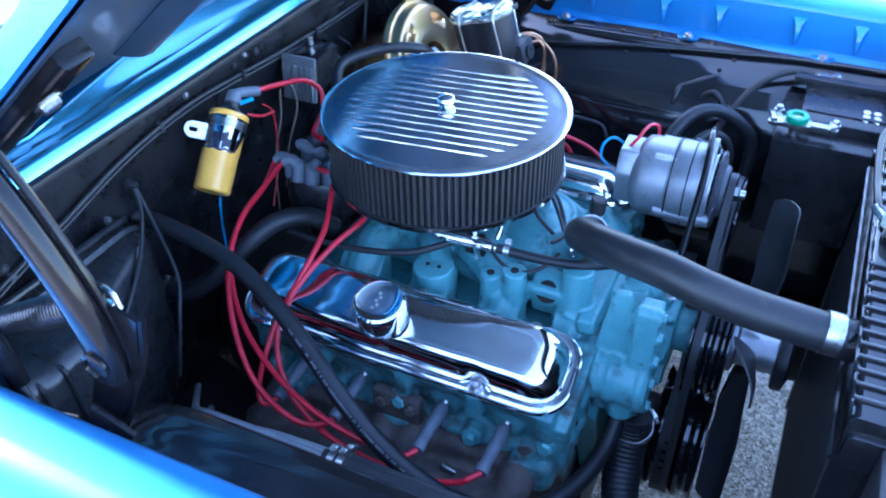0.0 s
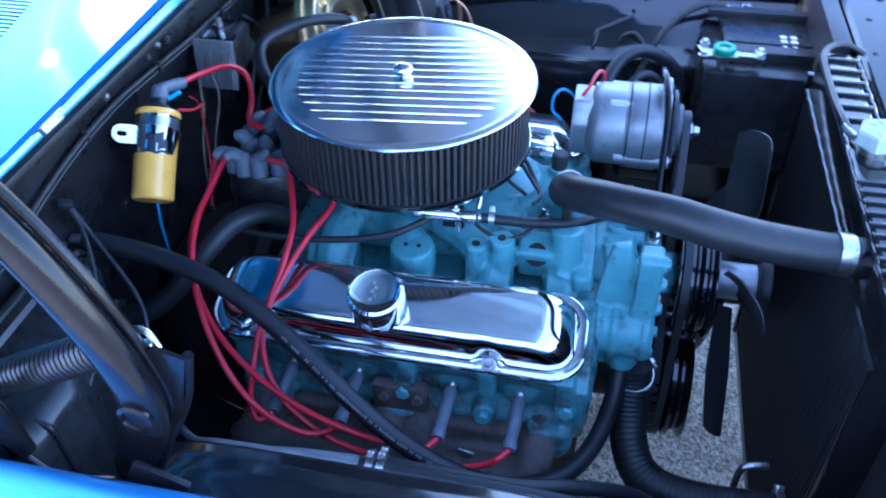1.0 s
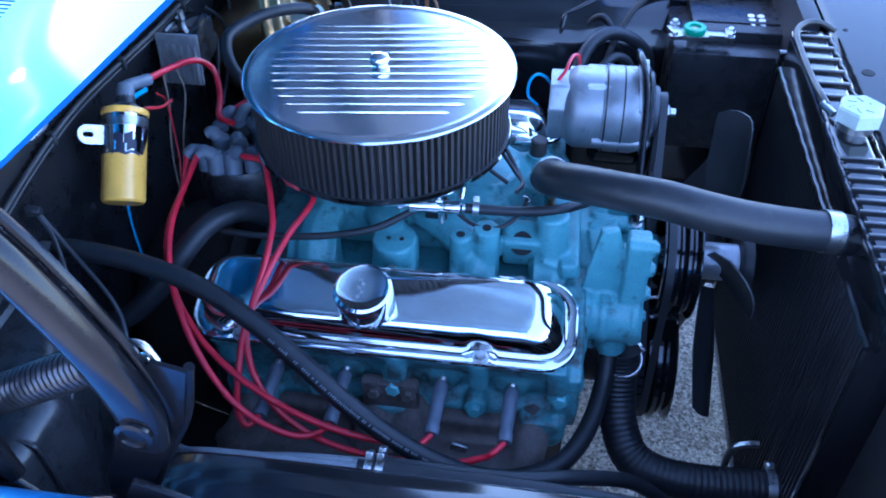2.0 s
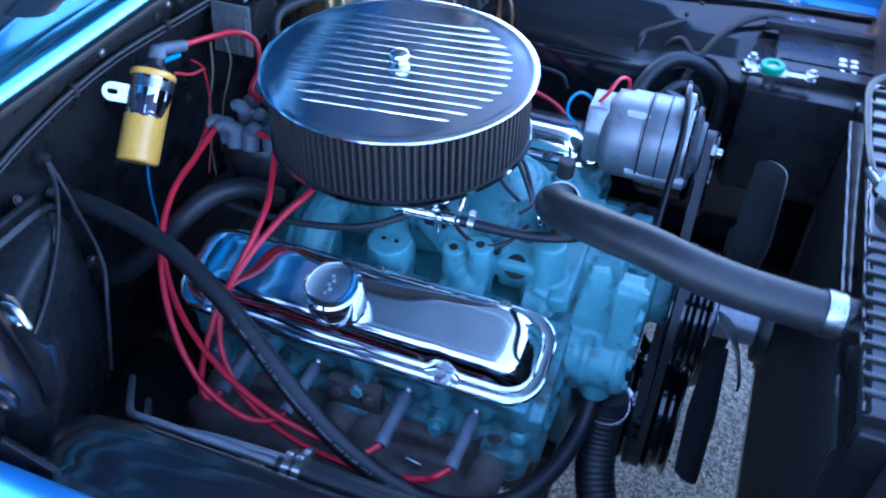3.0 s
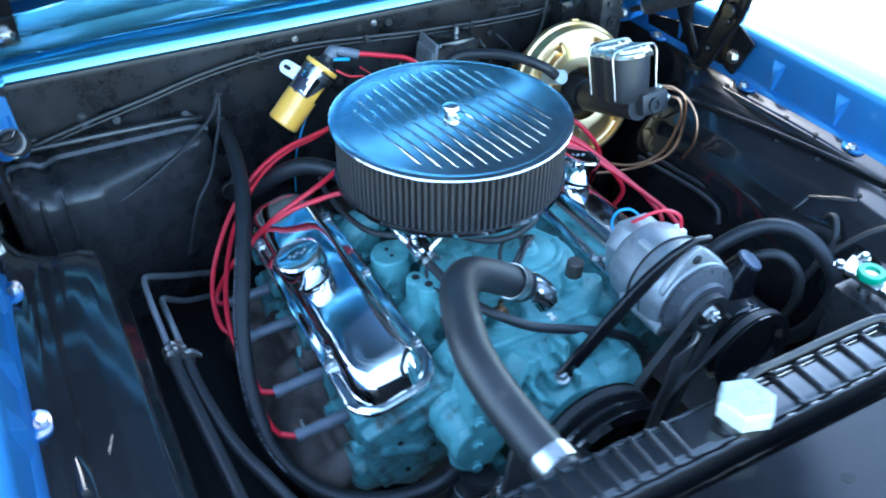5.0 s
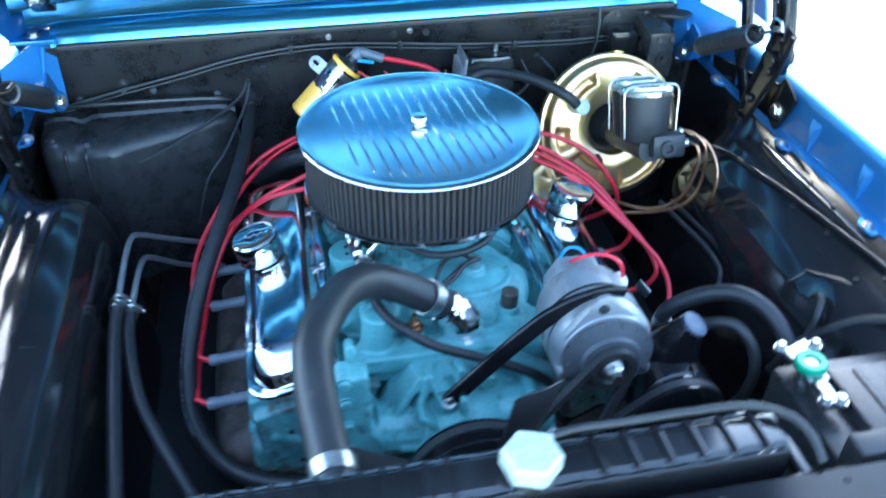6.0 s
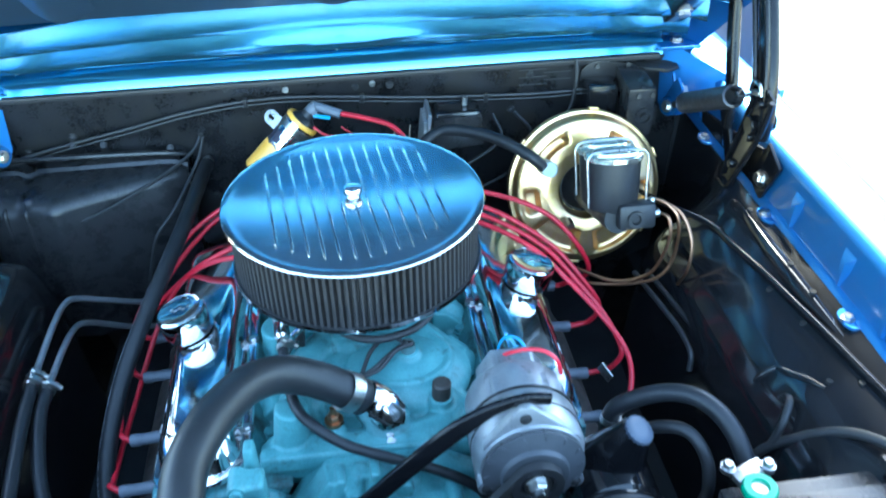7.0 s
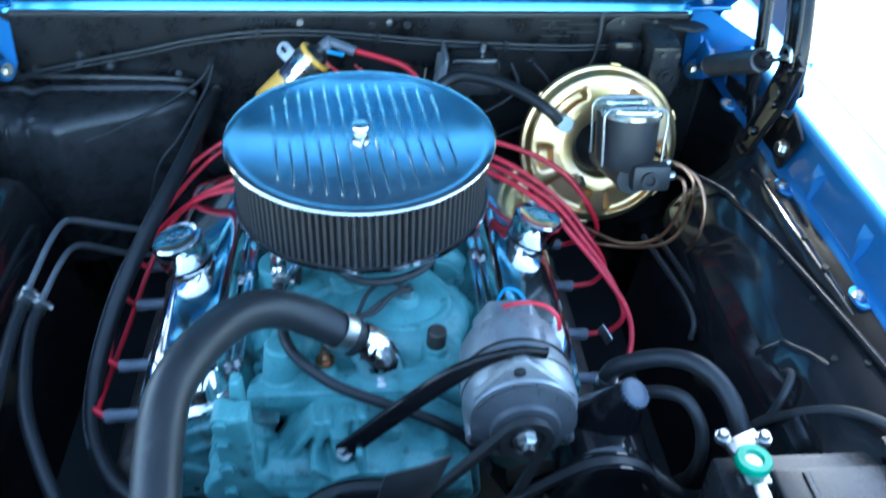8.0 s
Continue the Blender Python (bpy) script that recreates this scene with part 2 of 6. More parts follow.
def spline(pts, per=8, closed=False):
    P = [Vector(p) for p in pts]
    n = len(P)
    out = []
    for i in range(n if closed else n - 1):
        p0 = P[(i - 1) % n] if closed or i > 0 else P[0] * 2 - P[1]
        p1, p2 = P[i], P[(i + 1) % n]
        p3 = P[(i + 2) % n] if closed or i + 2 < n else P[-1] * 2 - P[-2]
        for k in range(per):
            t = k / per
            out.append(0.5 * ((2 * p1) + (p2 - p0) * t + (2 * p0 - 5 * p1 + 4 * p2 - p3) * t * t
                              + (3 * p1 - p0 - 3 * p2 + p3) * t ** 3))
    if not closed:
        out.append(P[-1])
    return out


def tube(bm, pts, r, n=10, per=8, smooth=True, wave=0.0, pitch=0.01, mi=0):
    """A round hose along a smooth curve. wave, pitch: depth and spacing of rings round it."""
    P = spline(pts, per) if smooth else [Vector(p) for p in pts]
    t0 = (P[1] - P[0]).normalized()
    u = t0.orthogonal().normalized()
    rings, run = [], 0.0
    for i, p in enumerate(P):
        t = (P[min(i + 1, len(P) - 1)] - P[max(i - 1, 0)]).normalized()
        u = (u - t * u.dot(t)).normalized()
        w = t.cross(u)
        if i:
            run += (p - P[i - 1]).length
        rad = r(i / (len(P) - 1)) if callable(r) else r
        rad += wave * math.sin(2 * math.pi * run / pitch) if wave else 0
        rings.append([bm.verts.new(p + u * rad * math.cos(2 * math.pi * k / n) + w * rad * math.sin(2 * math.pi * k / n)) for k in range(n)])
    for a, b in zip(rings[:-1], rings[1:]):
        for k in range(n):
            bm.faces.new((a[k], a[(k + 1) % n], b[(k + 1) % n], b[k])).material_index = mi
    bm.faces.new(rings[0][::-1]).material_index = mi
    bm.faces.new(rings[-1]).material_index = mi
    return bm


def prism(bm, poly, axis, lo, hi, bevel=0.0):
    """Extrudes a polygon, given in the two other axes, along axis 'x', 'y' or 'z' from lo to hi."""
    def v(p, h):
        return {"x": (h, p[0], p[1]), "y": (p[0], h, p[1]), "z": (p[0], p[1], h)}[axis]
    a = [bm.verts.new(v(p, lo)) for p in poly]
    b = [bm.verts.new(v(p, hi)) for p in poly]
    fs = [bm.faces.new(a[::-1]), bm.faces.new(b)]
    n = len(poly)
    for k in range(n):
        fs.append(bm.faces.new((a[k], a[(k + 1) % n], b[(k + 1) % n], b[k])))
    if bevel:
        es = list({e for f in fs for e in f.edges})
        bmesh.ops.bevel(bm, geom=es, offset=bevel, segments=2, affect="EDGES", profile=0.6)
    return bm


def sheet(bm, rows, thick=0.0, mi=0):
    """A grid of points as a sheet of metal; thick: metres added below it."""
    g = [[bm.verts.new(p) for p in r] for r in rows]
    fs = []
    for a, b in zip(g[:-1], g[1:]):
        for k in range(len(a) - 1):
            f = bm.faces.new((a[k], a[k + 1], b[k + 1], b[k]))
            f.material_index = mi
            fs.append(f)
    if thick:
        bm.normal_update()
        bmesh.ops.solidify(bm, geom=fs, thickness=thick)
    return bm


def ringpts(lu, lv, r, n=8):
    """A rounded rectangle of half-sizes lu, lv."""
    out = []
    for cx, cy, a0 in ((lu - r, lv - r, 0), (-lu + r, lv - r, 90), (-lu + r, -lv + r, 180), (lu - r, -lv + r, 270)):
        for k in range(n + 1):
            a = radians(a0 + 90 * k / n)
            out.append((cx + r * math.cos(a), cy + r * math.sin(a)))
    return out


def densify(pts, step):
    out = []
    for a, b in zip(pts, pts[1:] + pts[:1]):
        d = math.hypot(b[0] - a[0], b[1] - a[1])
        k = max(1, int(d / step))
        out += [(a[0] + (b[0] - a[0]) * i / k, a[1] + (b[1] - a[1]) * i / k) for i in range(k)]
    return out


def loft(bm, rings, cap0=True, cap1=True):
    g = [[bm.verts.new(p) for p in r] for r in rings]
    n = len(g[0])
    for a, b in zip(g[:-1], g[1:]):
        for k in range(n):
            bm.faces.new((a[k], a[(k + 1) % n], b[(k + 1) % n], b[k]))
    if cap0:
        bm.faces.new(g[0][::-1])
    if cap1:
        bm.faces.new(g[-1])
    return bm


def cast(ob, voxel=0.005, rounds=4):
    """Melts the primitives of a part into one casting with soft inner corners."""
    m = ob.modifiers.new("remesh", "REMESH")
    m.mode, m.voxel_size, m.use_smooth_shade = "VOXEL", voxel, True
    s = ob.modifiers.new("smooth", "SMOOTH")
    s.factor, s.iterations = 0.5, rounds
    return ob


def clamp(bm, pts_at, axis, r, w=0.012):
    """A worm-drive hose clamp: a band with its screw housing."""
    at, axis = Vector(pts_at), Vector(axis).normalized()
    lathe(bm, [(r, -w / 2), (r + 0.0015, -w / 2), (r + 0.0015, w / 2), (r, w / 2), (r, -w / 2)], at, axis, 28)
    f = frame_of(axis)
    side = f @ Vector((1, 0, 0))
    box(bm, at + side * (r + 0.005), (0.008, 0.014, w), f, 0.0015)
    rod(bm, at + side * (r + 0.005) - f @ Vector((0, 0.013, 0)), at + side * (r + 0.005) + f @ Vector((0, 0.012, 0)), 0.0035, n=10)
    return bm

# ---- ground ----
bm = B()
bmesh.ops.create_grid(bm, x_segments=24, y_segments=24, size=400)
single("ground", bm, CONCRETE, "pale exposed-aggregate concrete paving in sun beyond the car", "ground", kind="structure", at=(0, 0, 0))

# unseen plain wall added far behind the car; hides bright low sky from reflections
bm = B()
box(bm, (-16.0, 0, 1.6), (0.3, 60, 3.2), None, 0.02)
single("rear_sky_blocker", bm, mat("sky_blocker_grey", (0.16, 0.16, 0.155), 0.85, 0.0, 0.2, 0.6, 0.02, 0.2), "unseen plain grey wall added far behind the car to darken reflections", "wall", kind="structure")

# ---- car body ----
car = thing("car_body", (0, 0, 0), "blue metallic car front end with open hood and black engine bay", "car")
TILT = radians(40.4)
UP, OUT = Vector((math.cos(TILT), 0, math.sin(TILT))), Vector((-math.sin(TILT), 0, math.cos(TILT)))
HOOD0 = Vector((-0.452, 0, 0.951))


def hood_drop(y):
    a = abs(y)
    d = 0.008 * (a / 0.58) ** 2
    if a > 0.560:
        d += 0.047 * ((a - 0.560) / 0.075) ** 1.7
    return d


def hood_point(s, y, off=0.0):
    return HOOD0 + UP * s + Vector((0, y, 0)) + OUT * (off - hood_drop(y))


ys = [-0.635 + 1.27 * k / 60 for k in range(61)]
ss = [0.0, 0.006] + [0.02 + 1.16 * k / 30 for k in range(31)]
bm = B()
sheet(bm, [[hood_point(s, y, -0.006 if s == 0 else 0) for y in ys] for s in ss], 0.004)
hood = part("hood", bm, BLUE, car, "open blue metallic hood")


def band(s, y):
    """Stamped ridges of the hood's inner panel, bowed like its rear edge."""
    q = s - 0.030 * (1 - (y / 0.46) ** 2)
    w = ((q - 0.050) % 0.082) / 0.082
    # a steep face to the front, then a slower return, both rounded at their ends
    u = w / 0.44 if w < 0.44 else (1 - w) / 0.56
    u = 0.70 * u + 0.30 * u * u * (3 - 2 * u)
    return -0.006 - 0.044 * min(1.0, s / 0.13) + 0.042 * min(1.0, max(0.0, (s - 0.03) / 0.06)) * u


bm = B()
yi = [-0.585 + 1.17 * k / 30 for k in range(31)]
si = [0.004 + 0.284 * k / 120 for k in range(121)]
sheet(bm, [[hood_point(s, y, band(s, y)) for y in yi] for s in si], 0.002)
part("inner_panel", bm, LITBLUE, hood, "ridged blue hood inner panel")
bm = B()
sheet(bm, [[hood_point(0.287 + 0.84 * k / 12, y, -0.030) for y in yi] for k in range(13)], 0.002)
part("liner", bm, DUSTBLUE, hood, "dull blue hood underside")
for name, c, wid, ln in (("brace", 0.0, 0.10, 0.80), ("brace", -0.36, 0.08, 0.80), ("brace", 0.36, 0.08, 0.80)):
    bm = B()
    sheet(bm, [[hood_point(0.33 + ln * k / 10, c + wid * j / 6 - wid / 2, -0.032 - 0.018 * math.sin(math.pi * j / 6)) for j in range(7)] for k in range(11)], 0.002)
    part(name, bm, DUSTBLUE, hood)

# firewall: pressed sheet with a shallow step and round stampings
bm = B()


def fw(y, z):
    x = -0.385
    x += 0.008 * (1 / (1 + math.exp(-(z - 0.845 - 0.05 * math.cos(y * 4.0)) / 0.004)) - 1)
    x -= 0.05 * max(0.0, (0.55 - z)) ** 1.2
    x += 0.0015 * noise.noise(Vector((0.3, y * 9, z * 9)))
    return x


zs = [0.12 + 0.80 * k / 70 for k in range(71)]
yf = [-0.62 + 1.24 * k / 90 for k in range(91)]
sheet(bm, [[(fw(y, z), y, z) for y in yf] for z in zs], 0.004)
firewall = part("firewall", bm, FIREWALL, car, "black painted firewall with wiring and stampings")
for y, z, r in ((-0.47, 0.845, .006), (-0.43, 0.79, .006), (0.02, 0.90, .005), (0.05, 0.905, .004), (0.08, 0.90, .005), (-0.10, 0.905, .004),
                (-0.20, 0.915, .005), (0.30, 0.83, .006), (-0.02, 0.80, .005), (0.06, 0.74, .006), (-0.30, 0.80, .007), (-0.12, 0.74, .005),
                (0.33, 0.90, .005), (0.60, 0.80, .006), (-0.55, 0.82, .006), (-0.25, 0.70, .005)):
    bm = B()
    hexbolt(bm, (fw(y, z) + 0.001, y, z), (1, 0, 0), r, 0.004)
    part("bolt", bm, STEEL if r < .0045 else SATIN, firewall)
bm = B()
for k in range(5):
    box(bm, (-0.383, 0.335 + 0.045 * (k % 2), 0.882 + 0.007 * k), (0.001, 0.05, 0.0015))
part("data_plate", bm, FADED, firewall, "worn stamped data plate")

# cowl: front strip coloured lighter for bright front light, gutter and vent panel behind it
bm = B()
prof = [(-0.386, 0.915), (-0.3872, 0.9230), (-0.3895, 0.9310), (-0.3935, 0.9395), (-0.3995, 0.9460), (-0.409, 0.9508), (-0.421, 0.9538), (-0.434, 0.9560), (-0.4425, 0.9570), (-0.447, 0.9550),
        (-0.452, 0.944), (-0.462, 0.938), (-0.470, 0.938), (-0.478, 0.952), (-0.490, 0.957)]
yc = [-0.575 + 1.15 * k / 40 for k in range(41)]
sheet(bm, [[(x + 0.012 * (y / 0.575) ** 2 * min(1.0, max(0.0, (-0.395 - x) / 0.02)), y, z - 0.010 * (abs(y) / 0.575) ** 4) for y in yc] for x, z in prof], 0.002)
cowl = part("cowl_panel", bm, LITBLUE, car, "blue cowl strip, its colour lightened for bright front light")
# near-black sheet in place of the shade under the vent slats
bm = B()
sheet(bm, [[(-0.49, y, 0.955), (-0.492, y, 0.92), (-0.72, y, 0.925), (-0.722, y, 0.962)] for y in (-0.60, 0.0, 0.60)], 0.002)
tray = part("vent_tray", bm, HOLESHADE, cowl, "near-black sheet standing for the shade inside the vent")
bm = B()
sheet(bm, [[(-0.720, y, 0.963), (-0.86, y, 0.972), (-1.02, y, 0.985)] for y in (-0.72, 0.0, 0.72)], 0.002)
part("cowl_top", bm, BLUE, cowl)
bm = B()
box(bm, (-0.605, 0, 0.958), (0.232, 0.0062, 0.007))
slat = part("slat", bm, BLUE, tray)
for k in range(-46, 47):
    if k:
        o = new("slat", slat.data)
        o.parent, o.location = tray, (0, 0.0115 * k, 0)
for y in (-0.47, -0.275, -0.006, 0.262, 0.47):
    bm = B()
    rod(bm, (-0.430, y, 0.950), (-0.4290, y, 0.9570), 0.0065, 0.005, 14, 0.001)
    part("plug", bm, WHITECAP, cowl)
for y in (-0.209, 0.312):
    bm = B()
    loft(bm, [[(-0.447 + u, y + v, 0.9545) for u, v in ringpts(0.008, 0.02, 0.007)], [(-0.447 + u * .8, y + v * .85, 0.959) for u, v in ringpts(0.008, 0.02, 0.007)]])
    p = part("pad", bm, BLUE, cowl)
    bm = B()
    box(bm, (-0.446, y, 0.9590), (0.006, 0.004, 0.002))
    part("slot", bm, HOLESHADE, p)
bm = B()
box(bm, (-0.383, 0, 0.921), (0.012, 1.13, 0.010), None, 0.003)
part("seal", bm, RUBBER, cowl, "black rubber seal along the firewall top")


# wheelhouse aprons and fenders, one a side
def apron_point(x, k, side):
    prof = [(0.668, 0.832), (0.650, 0.813), (0.630, 0.798), (0.610, 0.788), (0.592, 0.784), (0.572, 0.7835), (0.552, 0.785), (0.532, 0.7840),
            (0.514, 0.777), (0.499, 0.753), (0.488, 0.70), (0.470, 0.48), (0.455, 0.20)]
    if side > 0:
        # the driver's side slopes inwards
        prof = [(0.668, 0.835), (0.648, 0.818), (0.625, 0.803), (0.602, 0.790), (0.578, 0.778), (0.555, 0.766), (0.533, 0.752), (0.514, 0.735),
                (0.499, 0.708), (0.488, 0.665), (0.478, 0.58), (0.464, 0.42), (0.455, 0.20)]
        # and flattens a little beside the battery
        w = min(1.0, max(0.0, (x - 0.26) / 0.05)) * min(1.0, max(0.0, (0.46 - x) / 0.05))
        prof = [(a, z + w * (0.012 * math.exp(-((a - 0.53) / 0.03) ** 2))) for a, z in prof]
    i = min(int(k), len(prof) - 2)
    f = k - i
    a, z = prof[i][0] * (1 - f) + prof[i + 1][0] * f, prof[i][1] * (1 - f) + prof[i + 1][1] * f
    drop = 1 / (1 + math.exp((x + 0.205) / 0.026))
    inner = min(1.0, max(0.0, (k - 2.0) / 3.0))
    z -= 0.30 * drop * inner * (z - 0.2) / 0.6
    a += 0.05 * drop * inner
    hump = math.exp(-((x - 0.16) / 0.32) ** 2)
    z += 0.012 * hump * math.sin(min(1.0, k / 7.0) * math.pi) - 0.02 * max(0.0, x - 0.45)
    z += 0.0016 * noise.noise(Vector((x * 4, a * 5, side)))
    return (x, side * a, z)


for side, word in ((-1, "passenger"), (1, "driver")):
    bm = B()
    xs = [-0.40 + 1.22 * k / 100 for k in range(101)]
    sheet(bm, [[apron_point(x, 12 * j / 60, side) for j in range(61)] for x in xs], 0.003)
    apron = part("inner_fender", bm, BLACK, car, "gloss black inner fender apron with clear reflections")
    # holes are solid discs with their inner shade as colour
    for x, k in ((0.07, 3.2), (0.12, 4.4), (0.20, 4.0), (0.32, 3.4), (0.30, 4.6), (-0.05, 2.6)):
        p = Vector(apron_point(x, k, side))
        bm = B()
        rod(bm, p - Vector((0, 0, 0.004)), p + Vector((0, 0, 0.0022)), 0.0042, n=12)
        part("hole", bm, HOLESHADE, apron)
    # pressed bead beside the flange, with two punched holes
    if side < 0:
        run_x, run_k = (0.26, 0.40), 3.6
    else:
        run_x, run_k = (-0.06, 0.25), 2.75
    bm = B()
    q = [Vector(apron_point(run_x[0] + (run_x[1] - run_x[0]) * i / 12, run_k + 0.25 * math.sin(math.pi * i / 12), side)) - Vector((0, 0, 0.0065)) for i in range(13)]
    tube(bm, q, lambda t: 0.0150 * math.sin(math.pi * (0.06 + 0.88 * t)) ** 0.6, 12, 3)
    bead = part("bead", bm, BLACK, apron)
    for t in (0.516, 0.726):
        p = Vector(apron_point(run_x[0] + (run_x[1] - run_x[0]) * t, run_k + 0.20, side))
        bm = B()
        rod(bm, p, p + Vector((0, 0, 0.0112)), 0.0045, n=12)
        part("hole", bm, HOLESHADE, bead)
    # stamped step in the apron
    bm = B()
    for (x0, k0), (x1, k1) in (((0.238, 6.1), (0.305, 4.95)), ((0.238, 6.1), (0.232, 7.35))):
        q = [Vector(apron_point(x0 + (x1 - x0) * i / 8, k0 + (k1 - k0) * i / 8, side)) - Vector((0, 0, 0.0015)) for i in range(9)]
        tube(bm, q, lambda t: 0.0050 * math.sin(math.pi * (0.14 + 0.76 * t)) ** 0.5, 12, 3)
    part("stamping", bm, BLACK, apron)
    # fender: flange, gutter, crown and outer side
    prof = [(0.628, 0.808), (0.630, 0.816), (0.637, 0.822), (0.640, 0.850), (0.6410, 0.888), (0.6430, 0.898), (0.6490, 0.9035), (0.664, 0.9060),
            (0.688, 0.9070), (0.704, 0.9065), (0.716, 0.9030), (0.727, 0.894), (0.745, 0.872), (0.79, 0.815), (0.85, 0.72),  (0.935, 0.55), (0.95, 0.38)]
    bm = B()
    xf = [-0.60 + 1.70 * k / 60 for k in range(61)]
    sheet(bm, [[(x, side * (a - 0.02 * max(0, x - 0.5)), z - 0.03 * max(0, x - 0.2) ** 2) for a, z in prof] for x in xf], 0.003)
    fender = part("fender", bm, BLUE, car, "blue metallic front fender with bolted inner flange")
    for x in (-0.265, -0.02, 0.225, 0.47):
        bm = B()
        loft(bm, [[(x + u, side * (0.628 + v), 0.809 + h) for u, v in ringpts(0.021, 0.017, 0.015)] for h in (0.0, 0.0045)])
        tab = part("tab", bm, BLUE, fender)
        bm = B()
        hexbolt(bm, (x, side * 0.620, 0.8145), (0, 0, 1), 0.007, 0.006)
        part("bolt", bm, STEEL, tab)
        for dx in (-0.055, 0.05):
            bm = B()
            a = [(x + dx - 0.018, side * 0.6425, 0.884), (x + dx + 0.018, side * 0.6425, 0.884), (x + dx + 0.003, side * 0.6370, 0.822), (x + dx - 0.003, side * 0.6370, 0.822)]
            b = [(x + dx - 0.005, side * 0.629, 0.864), (x + dx + 0.005, side * 0.629, 0.864), (x + dx + 0.002, side * 0.630, 0.825), (x + dx - 0.002, side * 0.630, 0.825)]
            loft(bm, [a, b])
            part("gusset", bm, BLUE, fender)
    # cowl corner bracket and its bolts
    bm = B()
    tri = [Vector(p) for p in ((-0.350, side * 0.572, 0.822), (-0.330, side * 0.592, 0.826), (-0.262, side * 0.650, 0.885), (-0.300, side * 0.655, 0.915), (-0.392, side * 0.600, 0.930), (-0.398, side * 0.572, 0.925), (-0.362, side * 0.565, 0.842))]
    nv = Vector((0.80, -side * 0.45, 0.40)).normalized()
    loft(bm, [tri, [p + nv * 0.004 for p in tri]])
    tube(bm, [(-0.385, side * 0.588, 0.922), (-0.352, side * 0.590, 0.875), (-0.335, side * 0.586, 0.842)], 0.005, 8, 4)
    br = part("bracket", bm, BLUE, fender, "blue triangular hinge bracket")
    bm = B()
    box(bm, (-0.40, side * 0.60, 0.935), (0.05, 0.075, 0.008), None, 0.003)
    part("plate", bm, BLUE, br)
    for p, ax in (((-0.340, side * 0.577, 0.837), (0.8, -side * 0.45, 0.4)), ((-0.40, side * 0.60, 0.939), (0, 0, 1)), ((-0.338, side * 0.600, 0.872), (0.8, -side * 0.45, 0.4))):
        bm = B()
        hexbolt(bm, p, ax, 0.009, 0.008)
        part("bolt", bm, STEEL, br)

# radiator support: top plate with pressed holes, front wall and side walls
bm = B()
sheet(bm, [[(0.638, y, 0.800), (0.640, y, 0.856), (0.646, y, 0.862), (0.75, y, 0.864), (0.90, y, 0.862), (0.93, y, 0.85), (0.935, y, 0.55)]
           for y in [-0.66 + 1.32 * k / 24 for k in range(25)]], 0.003)
support = part("radiator_support", bm, HINGE, car, "satin black radiator support panel with punched holes")
# punched holes: dark discs coloured as the shade within
for x, y, r in ((0.66, 0.30, .004), (0.665, 0.17, .009), (0.67, 0.42, .005), (0.70, 0.05, .006), (0.67, -0.15, .005), (0.69, -0.35, .007), (0.72, 0.25, .011), (0.73, -0.05, .009), (0.70, 0.5, .006)):
    bm = B()
    rod(bm, (x, y, 0.8600), (x, y, 0.8627 + 0.019 * (x - 0.646)), r, n=20)
    part("hole", bm, HOLESHADE, support)
for side in (-1, 1):
    bm = B()
    box(bm, (0.62, side * 0.50, 0.56), (0.03, 0.33, 0.60), None, 0.006)
    part("side_wall", bm, SATIN, support)
bm = B()
box(bm, (0.61, 0, 0.30), (0.06, 1.2, 0.06), None, 0.012)
part("lower_crossmember", bm, SATIN, support)
for side in (-1, 1):
    bm = B()
    box(bm, (0.15, side * 0.39, 0.33), (1.2, 0.10, 0.11), None, 0.012)
    part("frame_rail", bm, SATIN, car, "dusty black frame rail")

# front valance, bumper and grille wall ahead of the radiator
# unseen, added to keep low light off the ground under the engine
bm = B()
sheet(bm, [[(0.935, y, 0.55), (0.95, y, 0.50), (1.02, y, 0.48), (1.04, y, 0.42), (1.02, y, 0.34), (0.96, y, 0.30), (0.92, y, 0.10)] for y in (-0.88, -0.4, 0.0, 0.4, 0.88)], 0.004)
part("front_valance", bm, SATIN, car, "unseen black front valance added below the radiator support to block light")

# closures below and behind: splash shields, floor and body sides
for side in (-1, 1):
    bm = B()
    sheet(bm, [[(x, side * w, 0.385), (x, side * 0.40, 0.40), (x, side * 0.478, 0.43)] for x, w in ((-0.40, 0.14), (-0.18, 0.20), (-0.14, 0.30), (0.34, 0.34))], 0.004)
    part("splash_shield", bm, SATIN, car, "black splash shield beside the frame rail")
    # wall added to stop light leaking in between firewall and fender
    bm = B()
    sheet(bm, [[(-0.392, side * y, 0.12 + (top - 0.12) * k / 3) for k in range(4)] for y, top in ((0.615, 0.900), (0.70, 0.895), (0.80, 0.82), (0.86, 0.74), (0.94, 0.48))], 0.004)
    part("light_leak_wall", bm, SATIN, car)
    bm = B()
    sheet(bm, [[(x, side * 0.95, z) for z in (0.22, 0.5, 0.72)] for x in (-2.6, -1.6, -0.6)], 0.01)
    sheet(bm, [[(x, side * 0.95, 0.45), (x, side * 0.948, 0.30), (x, side * 0.93, 0.20)] for x in (-0.62, -0.40, -0.22)], 0.004)
    part("body_side", bm, BLUE, car)
    bm = B()
    lathe(bm, [(0.17, -0.10), (0.30, -0.10), (0.325, -0.07), (0.325, 0.07), (0.30, 0.10), (0.17, 0.10)], (0.12, side * 0.80, 0.325), (0, 1, 0), 48)
    part("tyre", bm, RUBBER, car, "black tyre under the fender")
bm = B()
sheet(bm, [[(x, y, 0.22) for y in (-0.95, 0.0, 0.95)] for x in (-2.6, -1.4, -0.38)], 0.01)
part("floor_pan", bm, SATIN, car)
